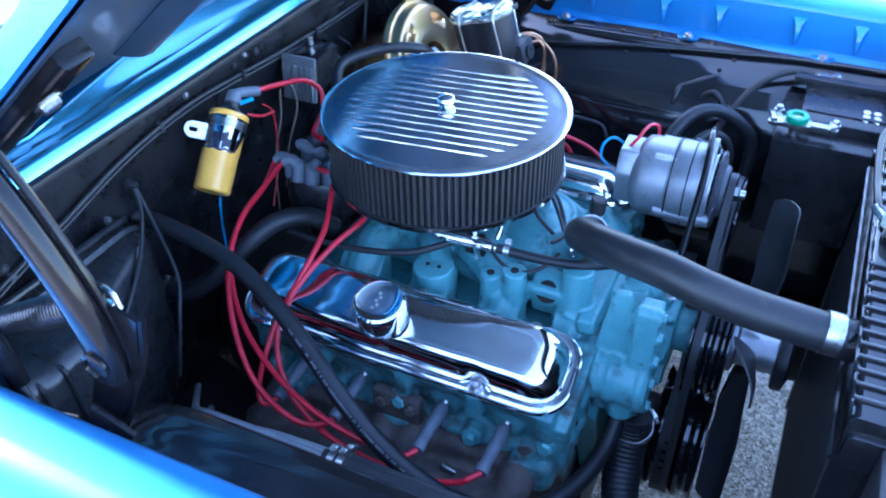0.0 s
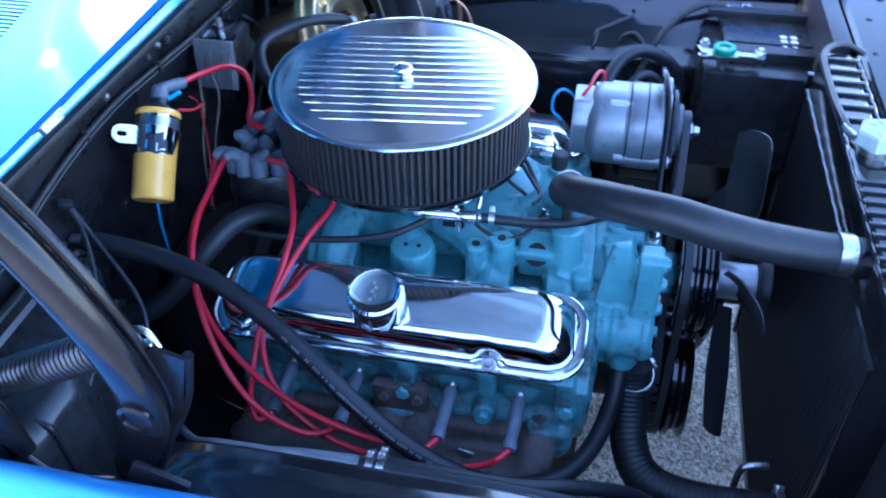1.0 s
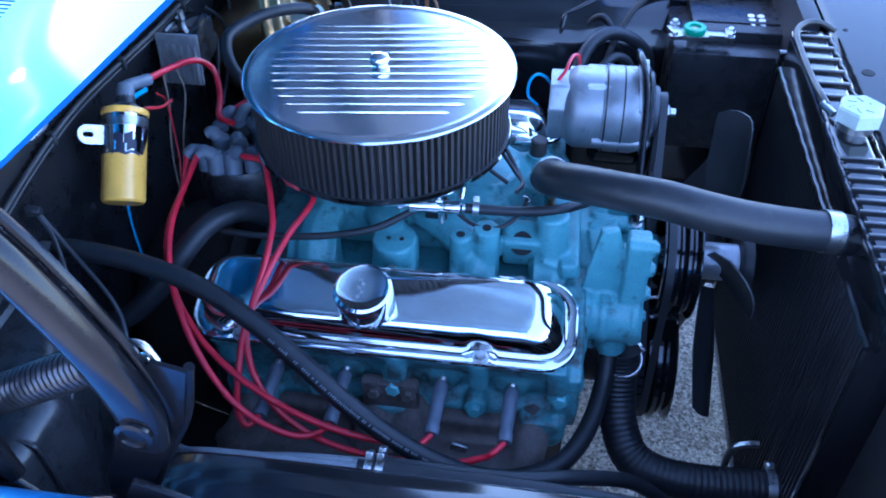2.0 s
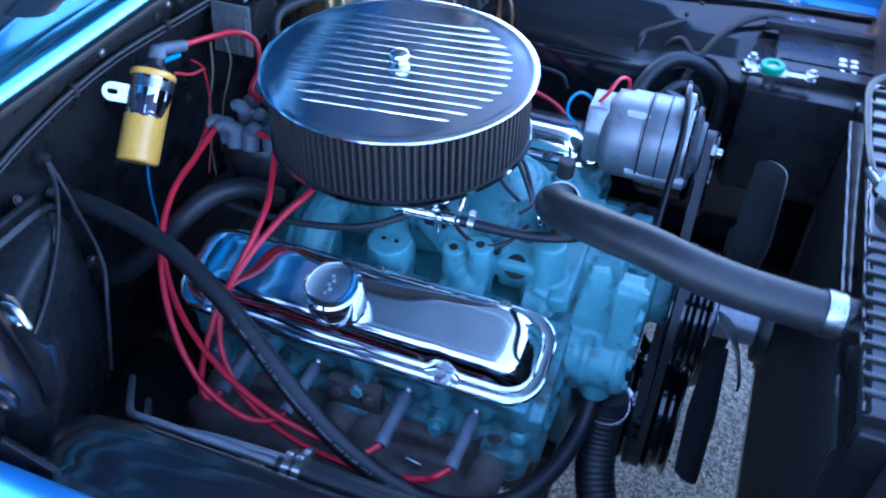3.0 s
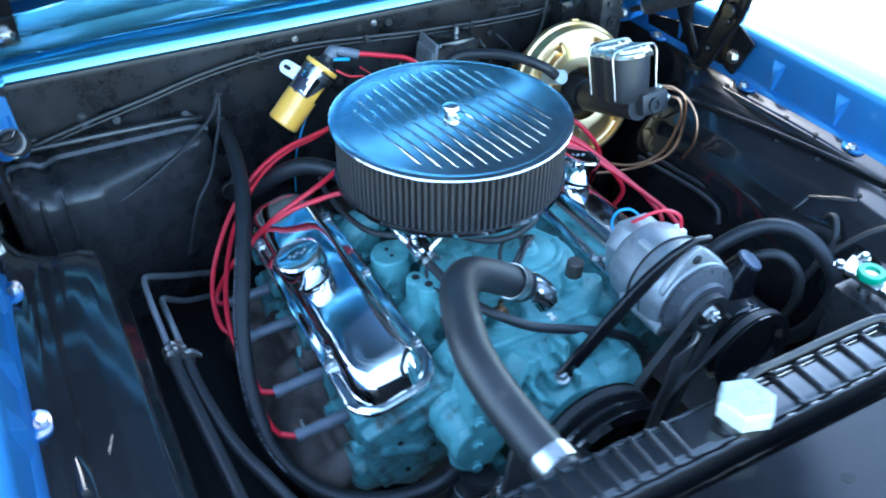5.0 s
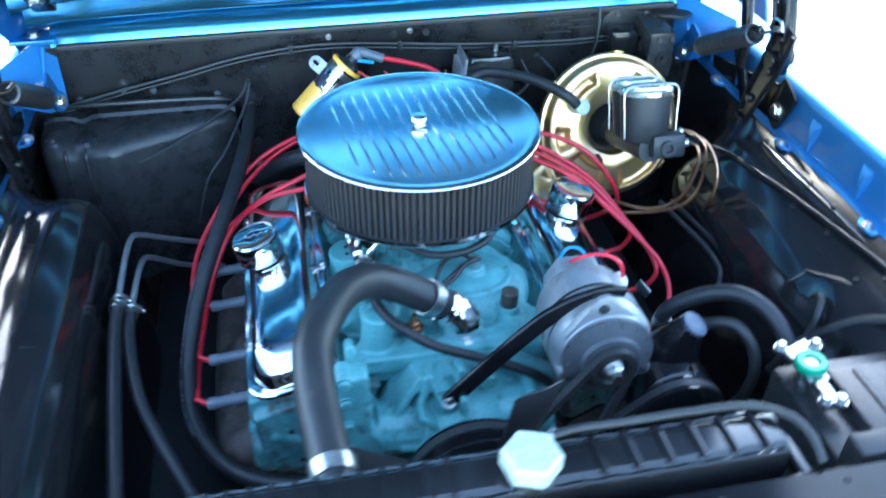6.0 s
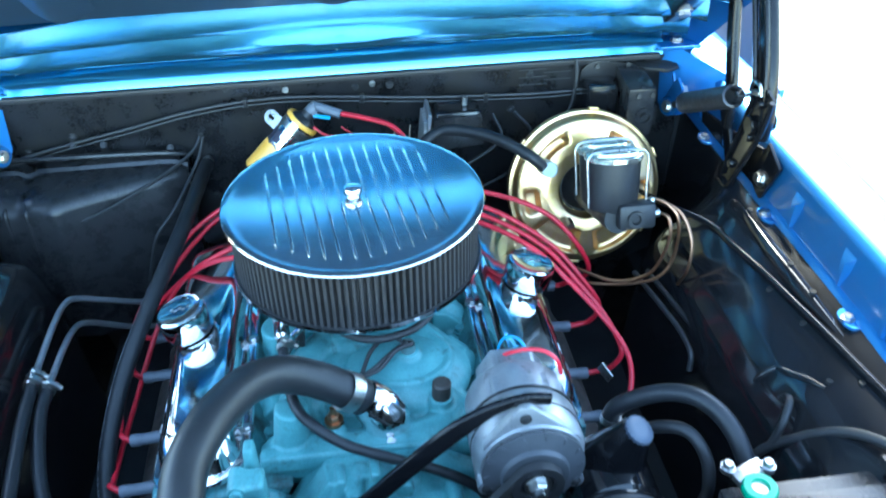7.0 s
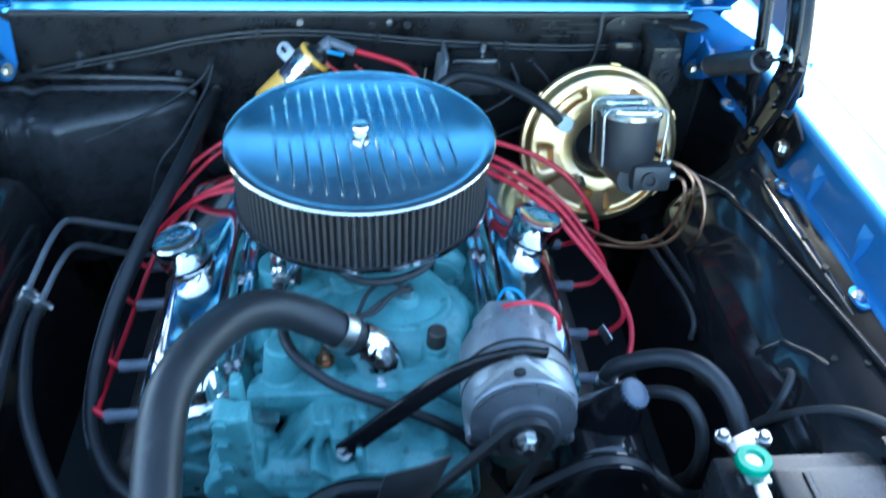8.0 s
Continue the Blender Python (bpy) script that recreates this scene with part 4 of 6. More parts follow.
# timing cover and water pump: flange with bolt bosses, outlet pipe and gusset
bm = B()
prism(bm, [(-0.158, 0.565), (-0.094, 0.690), (-0.06, 0.722), (0.07, 0.722), (0.135, 0.68), (0.15, 0.55), (0.09, 0.36), (-0.09, 0.36)], "x", 0.272, 0.303, 0.005)
rod(bm, (0.30, 0.0, 0.635), (0.372, 0.0, 0.635), 0.085, 0.060, 28)
tube(bm, [(0.325, 0.0, 0.64), (0.33, -0.07, 0.650), (0.33, -0.12, 0.655)], 0.036, 14, 5)
rod(bm, (0.278, -0.150, 0.657), (0.366, -0.150, 0.657), 0.037, 0.037, 28)
for x in (0.290, 0.312, 0.352):
    rod(bm, (x, -0.150, 0.657), (x + 0.008, -0.150, 0.657), 0.0405, n=28)
box(bm, (0.350, -0.146, 0.700), (0.030, 0.040, 0.175), None, 0.004)
prism(bm, [(0.300, 0.795), (0.322, 0.800), (0.348, 0.690), (0.284, 0.690)], "y", -0.150, -0.138)
for z in (0.622, 0.664, 0.706, 0.748, 0.782):
    rod(bm, (0.334, -0.156, z), (0.366, -0.156, z), 0.0105, n=14)
tube(bm, [(0.325, 0.0, 0.64), (0.33, 0.06, 0.655), (0.32, 0.11, 0.64)], 0.038, 14, 5)
for y, z in ((-0.03, 0.715), (0.03, 0.725), (-0.1, 0.56), (0.09, 0.69), (0.12, 0.61)):
    rod(bm, (0.300, y, z), (0.345, y, z), 0.0115)
for a in range(5):
    q = radians(95 + 38 * a)
    box(bm, (0.345, 0.055 * math.cos(q), 0.635 + 0.055 * math.sin(q)), (0.05, 0.075, 0.008), Matrix.Rotation(q, 3, "X"), 0.002)
for y, z, d, a in ((-0.080, 0.700, 0.075, 0.9), (-0.055, 0.705, 0.060, 1.2), (-0.105, 0.672, 0.070, 0.75), (-0.005, 0.712, 0.055, 1.5), (-0.125, 0.630, 0.060, 1.0)):
    box(bm, (0.318, y, z), (0.040, d, 0.011), Matrix.Rotation(a, 3, "X") @ Matrix.Rotation(0.25, 3, "Z"), 0.002)
rod(bm, (0.333, -0.150, 0.63), (0.333, -0.156, 0.597), 0.021)
for y0, z0, y1, z1 in ((-0.150, 0.585, -0.06, 0.700), (-0.03, 0.725, 0.05, 0.70), (0.06, 0.72, 0.13, 0.66)):
    d = math.hypot(y1 - y0, z1 - z0)
    box(bm, (0.305, (y0 + y1) / 2, (z0 + z1) / 2), (0.022, d, 0.009), Matrix.Rotation(math.atan2(z1 - z0, y1 - y0), 3, "X"), 0.002)
rod(bm, (0.375, 0.0, 0.635), (0.398, 0.0, 0.635), 0.032)
tube(bm, [(0.335, -0.030, 0.68), (0.353, -0.024, 0.712)], 0.013, 10, 3)
pump = cast(part("water_pump", bm, TEAL, engine, "turquoise water pump and timing cover with cast bosses"), 0.0027, 1)
for y, z in ((-0.158, 0.622), (-0.158, 0.664), (-0.158, 0.706), (-0.158, 0.748), (-0.158, 0.782)):
    bm = B()
    hexbolt(bm, (0.366, y + 0.002, z), (1, 0, 0), 0.0075, 0.006)
    part("bolt", bm, TEAL, pump)
bm = B()
hexbolt(bm, (0.356, -0.024, 0.714), (0.3, -0.3, 1), 0.007, 0.014)
part("stud", bm, STEEL, pump)


# ---- valve covers ----
def valve_cover(side, dx):
    """Built flat, then tilted outwards onto its head."""
    cx, L, Wd = 0.036 + dx, 0.247, 0.066
    v = thing("valve_cover", (cx, side * 0.2195, 0.692), "chromed steel valve cover with raised dome and rolled rail", "valve cover", "valve covers")
    R = Matrix.Rotation(RAIL * (1 if side < 0 else -1), 3, "X")
    base = Vector((cx, side * 0.2195, 0.6945))
    outer = -1 if side < 0 else 1

    def at(u, w, h):
        return base + R @ Vector((u, w, h))
    notch = (0.130, -0.175)

    def ring(inset, h, r, cut=0.0, slope=0.0):
        pts = densify(ringpts(L - inset, Wd - inset, r, 10), 0.006)
        out = []
        for u, w in pts:
            if cut and w * outer > 0:
                for nu in notch:
                    w -= outer * cut * math.exp(-((u - nu) / 0.013) ** 4)
            out.append(at(u - slope * max(0, u / L) * 0.02, w, h))
        return out
    # ring counts have to agree, so every ring is resampled to the same number of points

    def even(pts, n=160):
        P = pts + pts[:1]
        d = [0.0]
        for a, b in zip(P[:-1], P[1:]):
            d.append(d[-1] + (b - a).length)
        out, j = [], 0
        for k in range(n):
            t = d[-1] * k / n
            while d[j + 1] < t:
                j += 1
            f = (t - d[j]) / max(1e-9, d[j + 1] - d[j])
            out.append(P[j].lerp(P[j + 1], f))
        return out
    bm = B()
    spec = [(0.001, -0.004, .045, 0, 0), (0.0, -0.001, .045, 0, 0), (0.001, 0.003, .045, 0, 0), (0.003, 0.0036, .043, 0, 0), (0.005, 0.0025, .042, 0, 0), (0.0125, 0.0025, .038, 0, 0),
            (0.0145, 0.0045, .034, .005, 0), (0.0155, 0.012, .032, .006, .1), (0.0170, 0.021, .030, .004, .3), (0.0190, 0.0290, .028, .001, .6), (0.0225, 0.0350, .026, .001, .8), (0.0275, 0.0390, .024, 0, 1), (0.034, 0.0410, .021, 0, 1), (0.044, 0.0415, .016, 0, 1)]
    loft(bm, [even(ring(*a)) for a in spec])
    part("shell", bm, CHROME, v)
    for nu in notch:
        bm = B()
        hexbolt(bm, at(nu, outer * (Wd - 0.010), 0.004), R @ Vector((0, 0, 1)), 0.0072, 0.007)
        part("bolt", bm, STEEL, v)
    for nu in (0.17, 0.0, -0.16):
        bm = B()
        hexbolt(bm, at(nu, -outer * (Wd - 0.006), 0.003), R @ Vector((0, 0, 1)), 0.006, 0.006)
        part("bolt", bm, STEEL, v)
    # breather cap
    up = R @ Vector((0, 0, 1))
    cb = at(-0.0145, outer * 0.020, 0.037)
    bm = B()
    lathe(bm, [(0.023, 0), (0.023, 0.006), (0.0345, 0.0070), (0.0362, 0.0095), (0.0362, 0.040), (0.0350, 0.0445), (0.0315, 0.0465), (0.030, 0.0455), (0.012, 0.0450), (0, 0.0450)], cb, up, 40)
    cap = part("breather_cap", bm, CHROME, v, "round chrome push-in breather cap")
    bm = B()
    lathe(bm, [(0.0195, -0.002), (0.0265, -0.002), (0.0265, 0.004), (0.0195, 0.006)], cb, up, 32)
    part("grommet", bm, RUBBER, cap)
    f = R
    bm = B()
    for k in range(5):
        box(bm, cb + up * 0.0452 + f @ Vector((-0.004 + 0.0035 * (k % 2), -0.012 + 0.006 * k, 0)), (0.004, 0.0045, 0.0006), f)
    part("emblem", bm, GREYINK, cap)
    return v


valve_cover(-1, 0.0)
valve_cover(1, -0.037)

# ---- carburettor and air cleaner ----
carb = thing("carburetor", (0.0, 0.0, 0.752), "dull metal carburetor under the air cleaner", "carburetor")
bm = B()
box(bm, (0.0, 0.0, 0.775), (0.15, 0.125, 0.048), None, 0.008)
box(bm, (0.045, 0.0, 0.795), (0.05, 0.11, 0.03), None, 0.008)
box(bm, (-0.045, 0.0, 0.795), (0.05, 0.11, 0.03), None, 0.008)
rod(bm, (0, 0, 0.79), (0, 0, 0.828), 0.064, n=32)
part("body", bm, ALUM, carb)
bm = B()
box(bm, (0.0, -0.072, 0.772), (0.05, 0.012, 0.03), None, 0.003)
part("linkage", bm, CHROME, carb, "bright throttle linkage")
bm = B()
rod(bm, (0.0955, -0.1068, 0.756), (0.0905, -0.1077, 0.815), 0.0045, n=12)
part("link_rod", bm, CHROME, carb)
bm = B()
rod(bm, (0.1204, -0.0955, 0.7875), (0.1225, -0.070, 0.8165), 0.0045, n=12)
part("link_rod", bm, CHROME, carb)
bm = B()
box(bm, (0.085, -0.088, 0.764), (0.03, 0.008, 0.035), None, 0.002)
part("lever", bm, SATIN, carb)

air = thing("air_cleaner", (0, 0, 0.826), "round polished air cleaner with ribbed lid and pleated filter", "air cleaner")
bm = B()
lathe(bm, [(0.0655, 0.004), (0.075, 0.0), (0.120, 0.004), (0.158, 0.007), (0.166, 0.004), (0.173, 0.006), (0.1755, 0.010), (0.1745, 0.015), (0.160, 0.014), (0.070, 0.008)], (0, 0, 0.818), (0, 0, 1), 96)
part("base_pan", bm, CHROME, air, "polished base pan rim")
n = 118
bm = B()
rings = []
for z in (0.830, 0.832, 0.900, 0.9182):
    rings.append([(r * math.cos(a), r * math.sin(a), z) for k in range(n) for a, r in
                  ((2 * math.pi * (k - 0.20) / n, 0.1705), (2 * math.pi * (k + 0.20) / n, 0.1705), (2 * math.pi * (k + 0.36) / n, 0.1610), (2 * math.pi * (k + 0.64) / n, 0.1610))])
loft(bm, rings)
part("filter", bm, FILTER, air, "dark red-grey pleated cotton filter", sharp=30)
bm = B()
lathe(bm, [(0.1735, 0.0), (0.1735, 0.004), (0.1690, 0.004)], (0, 0, 0.829), (0, 0, 1), 96)
part("filter_lip", bm, RUBBER, air)
bm = B()
lathe(bm, [(0.1700, -0.0026), (0.1772, -0.0024), (0.1786, -0.0014), (0.1789, 0.0000), (0.1777, 0.0017), (0.1740, 0.0028), (0.168, 0.0020), (0.160, 0.0012), (0.02, 0.0012), (0, 0.0012)], (0, 0, 0.920), (0, 0, 1), 128)
lid = part("lid", bm, BRUSHED, air, "mirror-like polished aluminium lid", sharp=30)
ang = radians(6.7)
cu, cv = Vector((math.cos(ang), math.sin(ang), 0)), Vector((-math.sin(ang), math.cos(ang), 0))
for k in range(13):
    d = -0.112 + 0.0186 * k
    half = math.sqrt(max(0.0, 0.148 ** 2 - d * d)) - 0.004
    bm = B()
    c = Vector((0, 0, 0.9212)) + cv * d
    secs = []
    for u, w, h in ((-half, 0.0006, 0.0002), (-half + 0.008, 0.0022, 0.0022), (half - 0.008, 0.0022, 0.0022), (half, 0.0006, 0.0002)):
        secs.append([c + cu * u + cv * a + Vector((0, 0, b)) for a, b in ((-w, -0.0005), (-w * .9, h * .4), (-w * .4, h), (w * .4, h), (w * .9, h * .4), (w, -0.0005))])
    loft(bm, secs)
    part("rib", bm, BRUSHED, lid)
bm = B()
lathe(bm, [(0.0085, 0), (0.0095, 0.001), (0.0080, 0.003), (0.0115, 0.0055), (0.0130, 0.0085), (0.0130, 0.0115), (0.0115, 0.0145), (0.008, 0.016), (0, 0.0165)], (0, 0, 0.9212), (0, 0, 1), 28)
part("wing_nut", bm, CHROME, air, "round chrome centre nut")

# ---- front drive: pulleys, belts, fan ----
def pulley(name, c, r, w, label, parent, grooves=2):
    bm = B()
    prof = [(0, 0), (r * 0.35, 0)]
    prof += [(r * 0.42, w * 0.3), (r * 0.86, w * 0.3), (r * 0.90, 0)]
    g = w / grooves
    for k in range(grooves):
        prof += [(r, k * g), (r, k * g + g * 0.12), (r - 0.010, k * g + g * 0.42), (r - 0.010, k * g + g * 0.58), (r, k * g + g * 0.88)]
    prof += [(r, w), (r * 0.80, w), (r * 0.72, w * 0.6), (r * 0.3, w * 0.6), (0.0, w * 0.6)]
    lathe(bm, prof, c, (1, 0, 0), 40)
    return part(name, bm, BLACK, parent, label)


drive = thing("pulley_set", (0.42, 0.0, 0.42), "gloss black grooved pulleys on the engine front", "pulleys")
pulley("pump_pulley", (0.398, 0.0, 0.635), 0.088, 0.052, "", drive, 3)
pulley("crank_pulley", (0.372, 0.0, 0.42), 0.100, 0.078, "", drive, 3)
pulley("steering_pulley", (0.385, 0.275, 0.665), 0.068, 0.022, "", drive, 1)
bm = B()
rod(bm, (0.27, 0, 0.42), (0.38, 0, 0.42), 0.05, n=24)
part("hub", bm, IRON, drive)


def belt(x, circles):
    """A V-belt round pulleys given as (y, z, r): the hull of their circles."""
    pts = [(y + r * math.cos(a), z + r * math.sin(a)) for y, z, r in circles for a in [2 * math.pi * k / 48 for k in range(48)]]
    pts = sorted(set((round(p[0], 5), round(p[1], 5)) for p in pts))

    def half(seq):
        h = []
        for p in seq:
            while len(h) > 1 and (h[-1][0] - h[-2][0]) * (p[1] - h[-2][1]) - (h[-1][1] - h[-2][1]) * (p[0] - h[-2][0]) <= 0:
                h.pop()
            h.append(p)
        return h[:-1]
    hull = half(pts) + half(pts[::-1])
    hull = densify(hull, 0.02)
    n = len(hull)
    cy, cz = sum(p[0] for p in hull) / n, sum(p[1] for p in hull) / n
    bm = B()
    rings = []
    for i, (y, z) in enumerate(hull):
        a, b = hull[i - 1], hull[(i + 1) % n]
        ty, tz = b[0] - a[0], b[1] - a[1]
        d = math.hypot(ty, tz) or 1
        ny, nz = tz / d, -ty / d
        rings.append([bm.verts.new((x + u, y + ny * h, z + nz * h)) for u, h in ((-0.0055, 0.002), (0.0055, 0.002), (0.0035, -0.008), (-0.0035, -0.008))])
    for i in range(n):
        a, b = rings[i], rings[(i + 1) % n]
        for k in range(4):
            bm.faces.new((a[k], a[(k + 1) % 4], b[(k + 1) % 4], b[k]))
    return single("drive_belt", bm, RUBBER, "black rubber V-belt running over the pulleys", "belt", "drive belts")


belt(0.3925, [(0.175, 0.773, 0.028), (0.0, 0.42, 0.098)])
belt(0.408, [(0.0, 0.635, 0.086), (0.0, 0.42, 0.098)])
belt(0.396, [(0.275, 0.665, 0.066), (0.0, 0.42, 0.098)])

fan = thing("cooling_fan", (0.50, 0.0, 0.635), "black pressed-steel cooling fan on a silver clutch", "fan")
bm = B()
lathe(bm, [(0, 0), (0.040, 0), (0.040, 0.006), (0.0275, 0.010), (0.0275, 0.062), (0, 0.062)], (0.450, 0, 0.635), (1, 0, 0), 36)
clutch = part("clutch", bm, ALUM, fan, "dull silver fan clutch hub")
bm = B()
lathe(bm, [(0, 0), (0.046, 0.001), (0.048, 0.004), (0.048, 0.016), (0.030, 0.022), (0, 0.022)], (0.512, 0, 0.635), (1, 0, 0), 36)
part("cover", bm, SATIN, clutch, "dark clutch cover")
for k in range(5):
    a0 = radians(76 + 72 * k)
    bm = B()
    rows = []
    for j in range(9):
        r = 0.040 + 0.185 * j / 8
        w = 0.017 + 0.021 * min(1, j / 4)
        tw = radians(38 - 12 * j / 8)
        row = []
        for i in range(7):
            u = (i / 6 - 0.5) * w * 2
            camber = 0.010 * (1 - (2 * i / 6 - 1) ** 2)
            x = 0.480 + u * math.sin(tw) + camber
            t = u * math.cos(tw)
            if j == 8:
                r2 = r - 0.012 * abs(2 * i / 6 - 1) ** 3
            else:
                r2 = r
            y, z = r2 * math.cos(a0) - t * math.sin(a0), r2 * math.sin(a0) + t * math.cos(a0)
            row.append((x - 0.008, y, 0.635 + z))
        rows.append(row)
    sheet(bm, rows, 0.002)
    part("blade", bm, SATIN, fan)

# ---- alternator ----
alt = thing("alternator", (0.31, 0.175, 0.715), "grey cast aluminium alternator with black fan and pulley", "alternator")
AX = (1, 0, 0)
ac = Vector((0.245, 0.175, 0.773))
bm = B()
lathe(bm, [(0, 0), (0.045, 0), (0.058, 0.010), (0.062, 0.018), (0.062, 0.056), (0.064, 0.058), (0.064, 0.064), (0.0655, 0.066), (0.0655, 0.104), (0.060, 0.120), (0.030, 0.124), (0, 0.124)], ac, AX, 48)
body = part("case", bm, ALUM, alt)
for xx in (0.0605, 0.086):
    bm = B()
    lathe(bm, [(0.0640, -0.0012), (0.0662, -0.0012), (0.0662, 0.0012), (0.0640, 0.0012)], ac + Vector((xx, 0, 0)), AX, 48)
    part("joint", bm, SATIN, body)
for a, r0 in ((205, 0.058), (330, 0.058)):
    bm = B()
    c = ac + Vector((0.105, r0 * math.cos(radians(a)), r0 * math.sin(radians(a))))
    rod(bm, c - Vector((0.06, 0, 0)), c + Vector((0.022, 0, 0)), 0.011, n=18)
    ear = part("ear", bm, ALUM, body)
    bm = B()
    hexbolt(bm, c + Vector((0.023, 0, 0)), AX, 0.005, 0.004)
    part("bolt", bm, SATIN, ear)
bm = B()
prism(bm, [(0.118, 0.805), (0.158, 0.862), (0.172, 0.862), (0.232, 0.805), (0.228, 0.775), (0.122, 0.775)], "x", 0.350, 0.362, 0.004)
part("front_bracket", bm, ALUM, alt)
bm = B()
prism(bm, [(0.134, 0.805), (0.216, 0.805), (0.208, 0.8295), (0.142, 0.8295)], "x", 0.276, 0.328, 0.003)
part("regulator_hump", bm, ALUM, alt)
bm = B()
prism(bm, [(0.140, 0.735), (0.210, 0.735), (0.218, 0.790), (0.200, 0.822), (0.150, 0.822), (0.132, 0.790)], "x", 0.222, 0.252, 0.004)
part("rear_cover", bm, ALUM, alt)
bm = B()
hexbolt(bm, (0.363, 0.165, 0.846), (1, 0, 0), 0.005, 0.003)
part("bracket_screw", bm, SATIN, alt)
bm = B()
lathe(bm, [(0.058, 0.0), (0.060, 0.004), (0.040, 0.010), (0.038, 0.016), (0, 0.016)], ac + Vector((0.124, 0, 0)), AX, 40)
part("fan", bm, FANGREY, alt, "dull dark grey fan disc")
for k in range(14):
    a = 2 * math.pi * k / 14
    bm = B()
    c = ac + Vector((0.126, 0.050 * math.cos(a), 0.050 * math.sin(a)))
    box(bm, c, (0.010, 0.016, 0.002), Matrix.Rotation(a + 0.4, 3, "X"))
    part("fin", bm, FANGREY, alt)
bm = B()
lathe(bm, [(0.030, 0), (0.030, 0.003), (0.022, 0.007), (0.022, 0.010), (0.030, 0.014), (0.030, 0.017), (0.021, 0.017), (0.018, 0.013), (0, 0.013)], ac + Vector((0.136, 0, 0.0)), AX, 36)
part("pulley", bm, SATIN, alt)
bm = B()
lathe(bm, [(0, 0), (0.016, 0), (0.016, 0.003), (0.0135, 0.003)], ac + Vector((0.148, 0, 0.0)), AX, 24)
hexbolt(bm, ac + Vector((0.150, 0, 0.0)), AX, 0.012, 0.010)
rod(bm, ac + Vector((0.158, 0, 0.0)), ac + Vector((0.168, 0, 0.0)), 0.007, n=14)
part("pulley_nut", bm, STEEL, alt, "bright pulley nut")
bm = B()
box(bm, (0.262, 0.230, 0.800), (0.022, 0.012, 0.018), None, 0.003)
part("plug", bm, LABELWHITE, alt, "white connector")

bm = B()
strap = spline([(0.356, -0.026, 0.716), (0.356, 0.02, 0.764), (0.357, 0.06, 0.806), (0.357, 0.095, 0.838), (0.354, 0.13, 0.858), (0.350, 0.165, 0.864), (0.348, 0.195, 0.858)], 6)
rows = []
for i, p in enumerate(strap):
    t = (strap[min(i + 1, len(strap) - 1)] - strap[max(i - 1, 0)]).normalized()
    nv = Vector((0, -t.z, t.y))
    w = 0.0125 if i < 18 else 0.0125 - 0.0055 * min(1.0, (i - 18) / 8)
    rows.append([p + nv * u + Vector((v, 0, 0)) for u, v in ringpts(w, 0.0045, 0.0035, 3)])
loft(bm, rows)
single("alternator_brace", bm, HINGE, "flat black curved strap from engine stud to alternator", "brace")

# power steering pump
ps = thing("power_steering_pump", (0.33, 0.29, 0.62), "black power steering pump with blue-grey filler cap", "pump")
bm = B()
lathe(bm, [(0, 0), (0.050, 0), (0.058, 0.01), (0.058, 0.075), (0.05, 0.085), (0, 0.085)], (0.295, 0.285, 0.665), (1, 0, 0), 32)
part("reservoir", bm, BLACK, ps)
bm = B()
rod(bm, (0.318, 0.290, 0.700), (0.327, 0.311, 0.766), 0.044, 0.0180, 28)
part("neck", bm, HINGE, ps)
bm = B()
pa = Vector((0.26, 0.40, 0.88)).normalized()
lathe(bm, [(0, 0), (0.0170, 0), (0.0180, 0.001), (0.0180, 0.005), (0.0162, 0.0065), (0.008, 0.007), (0, 0.006)], Vector((0.328, 0.312, 0.764)), pa, 36)
c = part("filler_cap", bm, PSCAP, ps)
for k in range(18):
    a = 2 * math.pi * k / 18
    f = frame_of(pa)
    bm = B()
    box(bm, Vector((0.328, 0.312, 0.764)) + f @ Vector((0.0180 * math.cos(a), 0.0180 * math.sin(a), 0.0028)), (0.0025, 0.0025, 0.005), f)
    part("grip", bm, PSCAP, c)

# ---- radiator ----
rad = thing("radiator", (0.60, 0.0, 0.25), "satin black radiator with ribbed brass-style top tank", "radiator")
bm = B()
prism(bm, [(0.572, 0.812), (0.572, 0.868), (0.578, 0.877), (0.616, 0.877), (0.624, 0.868), (0.626, 0.812)], "y", -0.325, 0.262, 0.004)
box(bm, (0.599, -0.318, 0.835), (0.050, 0.03, 0.045), None, 0.008)
tank = part("top_tank", bm, BLACK, rad)
ribs = [-0.30 + 0.0205 * k for k in range(12)] + [0.070 + 0.0335 * k for k in range(6)]
for y in ribs:
    bm = B()
    box(bm, (0.597, y, 0.8785), (0.048, 0.0050 if y < 0 else 0.007, 0.005), None, 0.0020)
    part("rib", bm, BLACK, tank)
for x in (0.570, 0.628):
    bm = B()
    tube(bm, [(x, -0.322 + 0.58 * k / 40, 0.812 + 0.0012 * math.sin(k * 2.1)) for k in range(41)], 0.004, 8, 1, smooth=False)
    part("seam", bm, BLACK, tank)
for x in (0.5735, 0.6245):
    bm = B()
    tube(bm, [(x, -0.320 + 0.578 * k / 60, 0.8735 + 0.001 * math.sin(k * 1.7)) for k in range(61)], 0.0026, 8, 1, smooth=False)
    part("rim", bm, BLACK, tank)
bm = B()
box(bm, (0.599, -0.01, 0.540), (0.042, 0.60, 0.54), None, 0.002)
core = part("core", bm, SATIN, rad, "dark finned core")
for k in range(60):
    y = -0.30 + 0.0098 * k
    bm = B()
    box(bm, (0.5768, y, 0.54), (0.003, 0.0022, 0.53))
    part("fin", bm, SATIN, core)
bm = B()
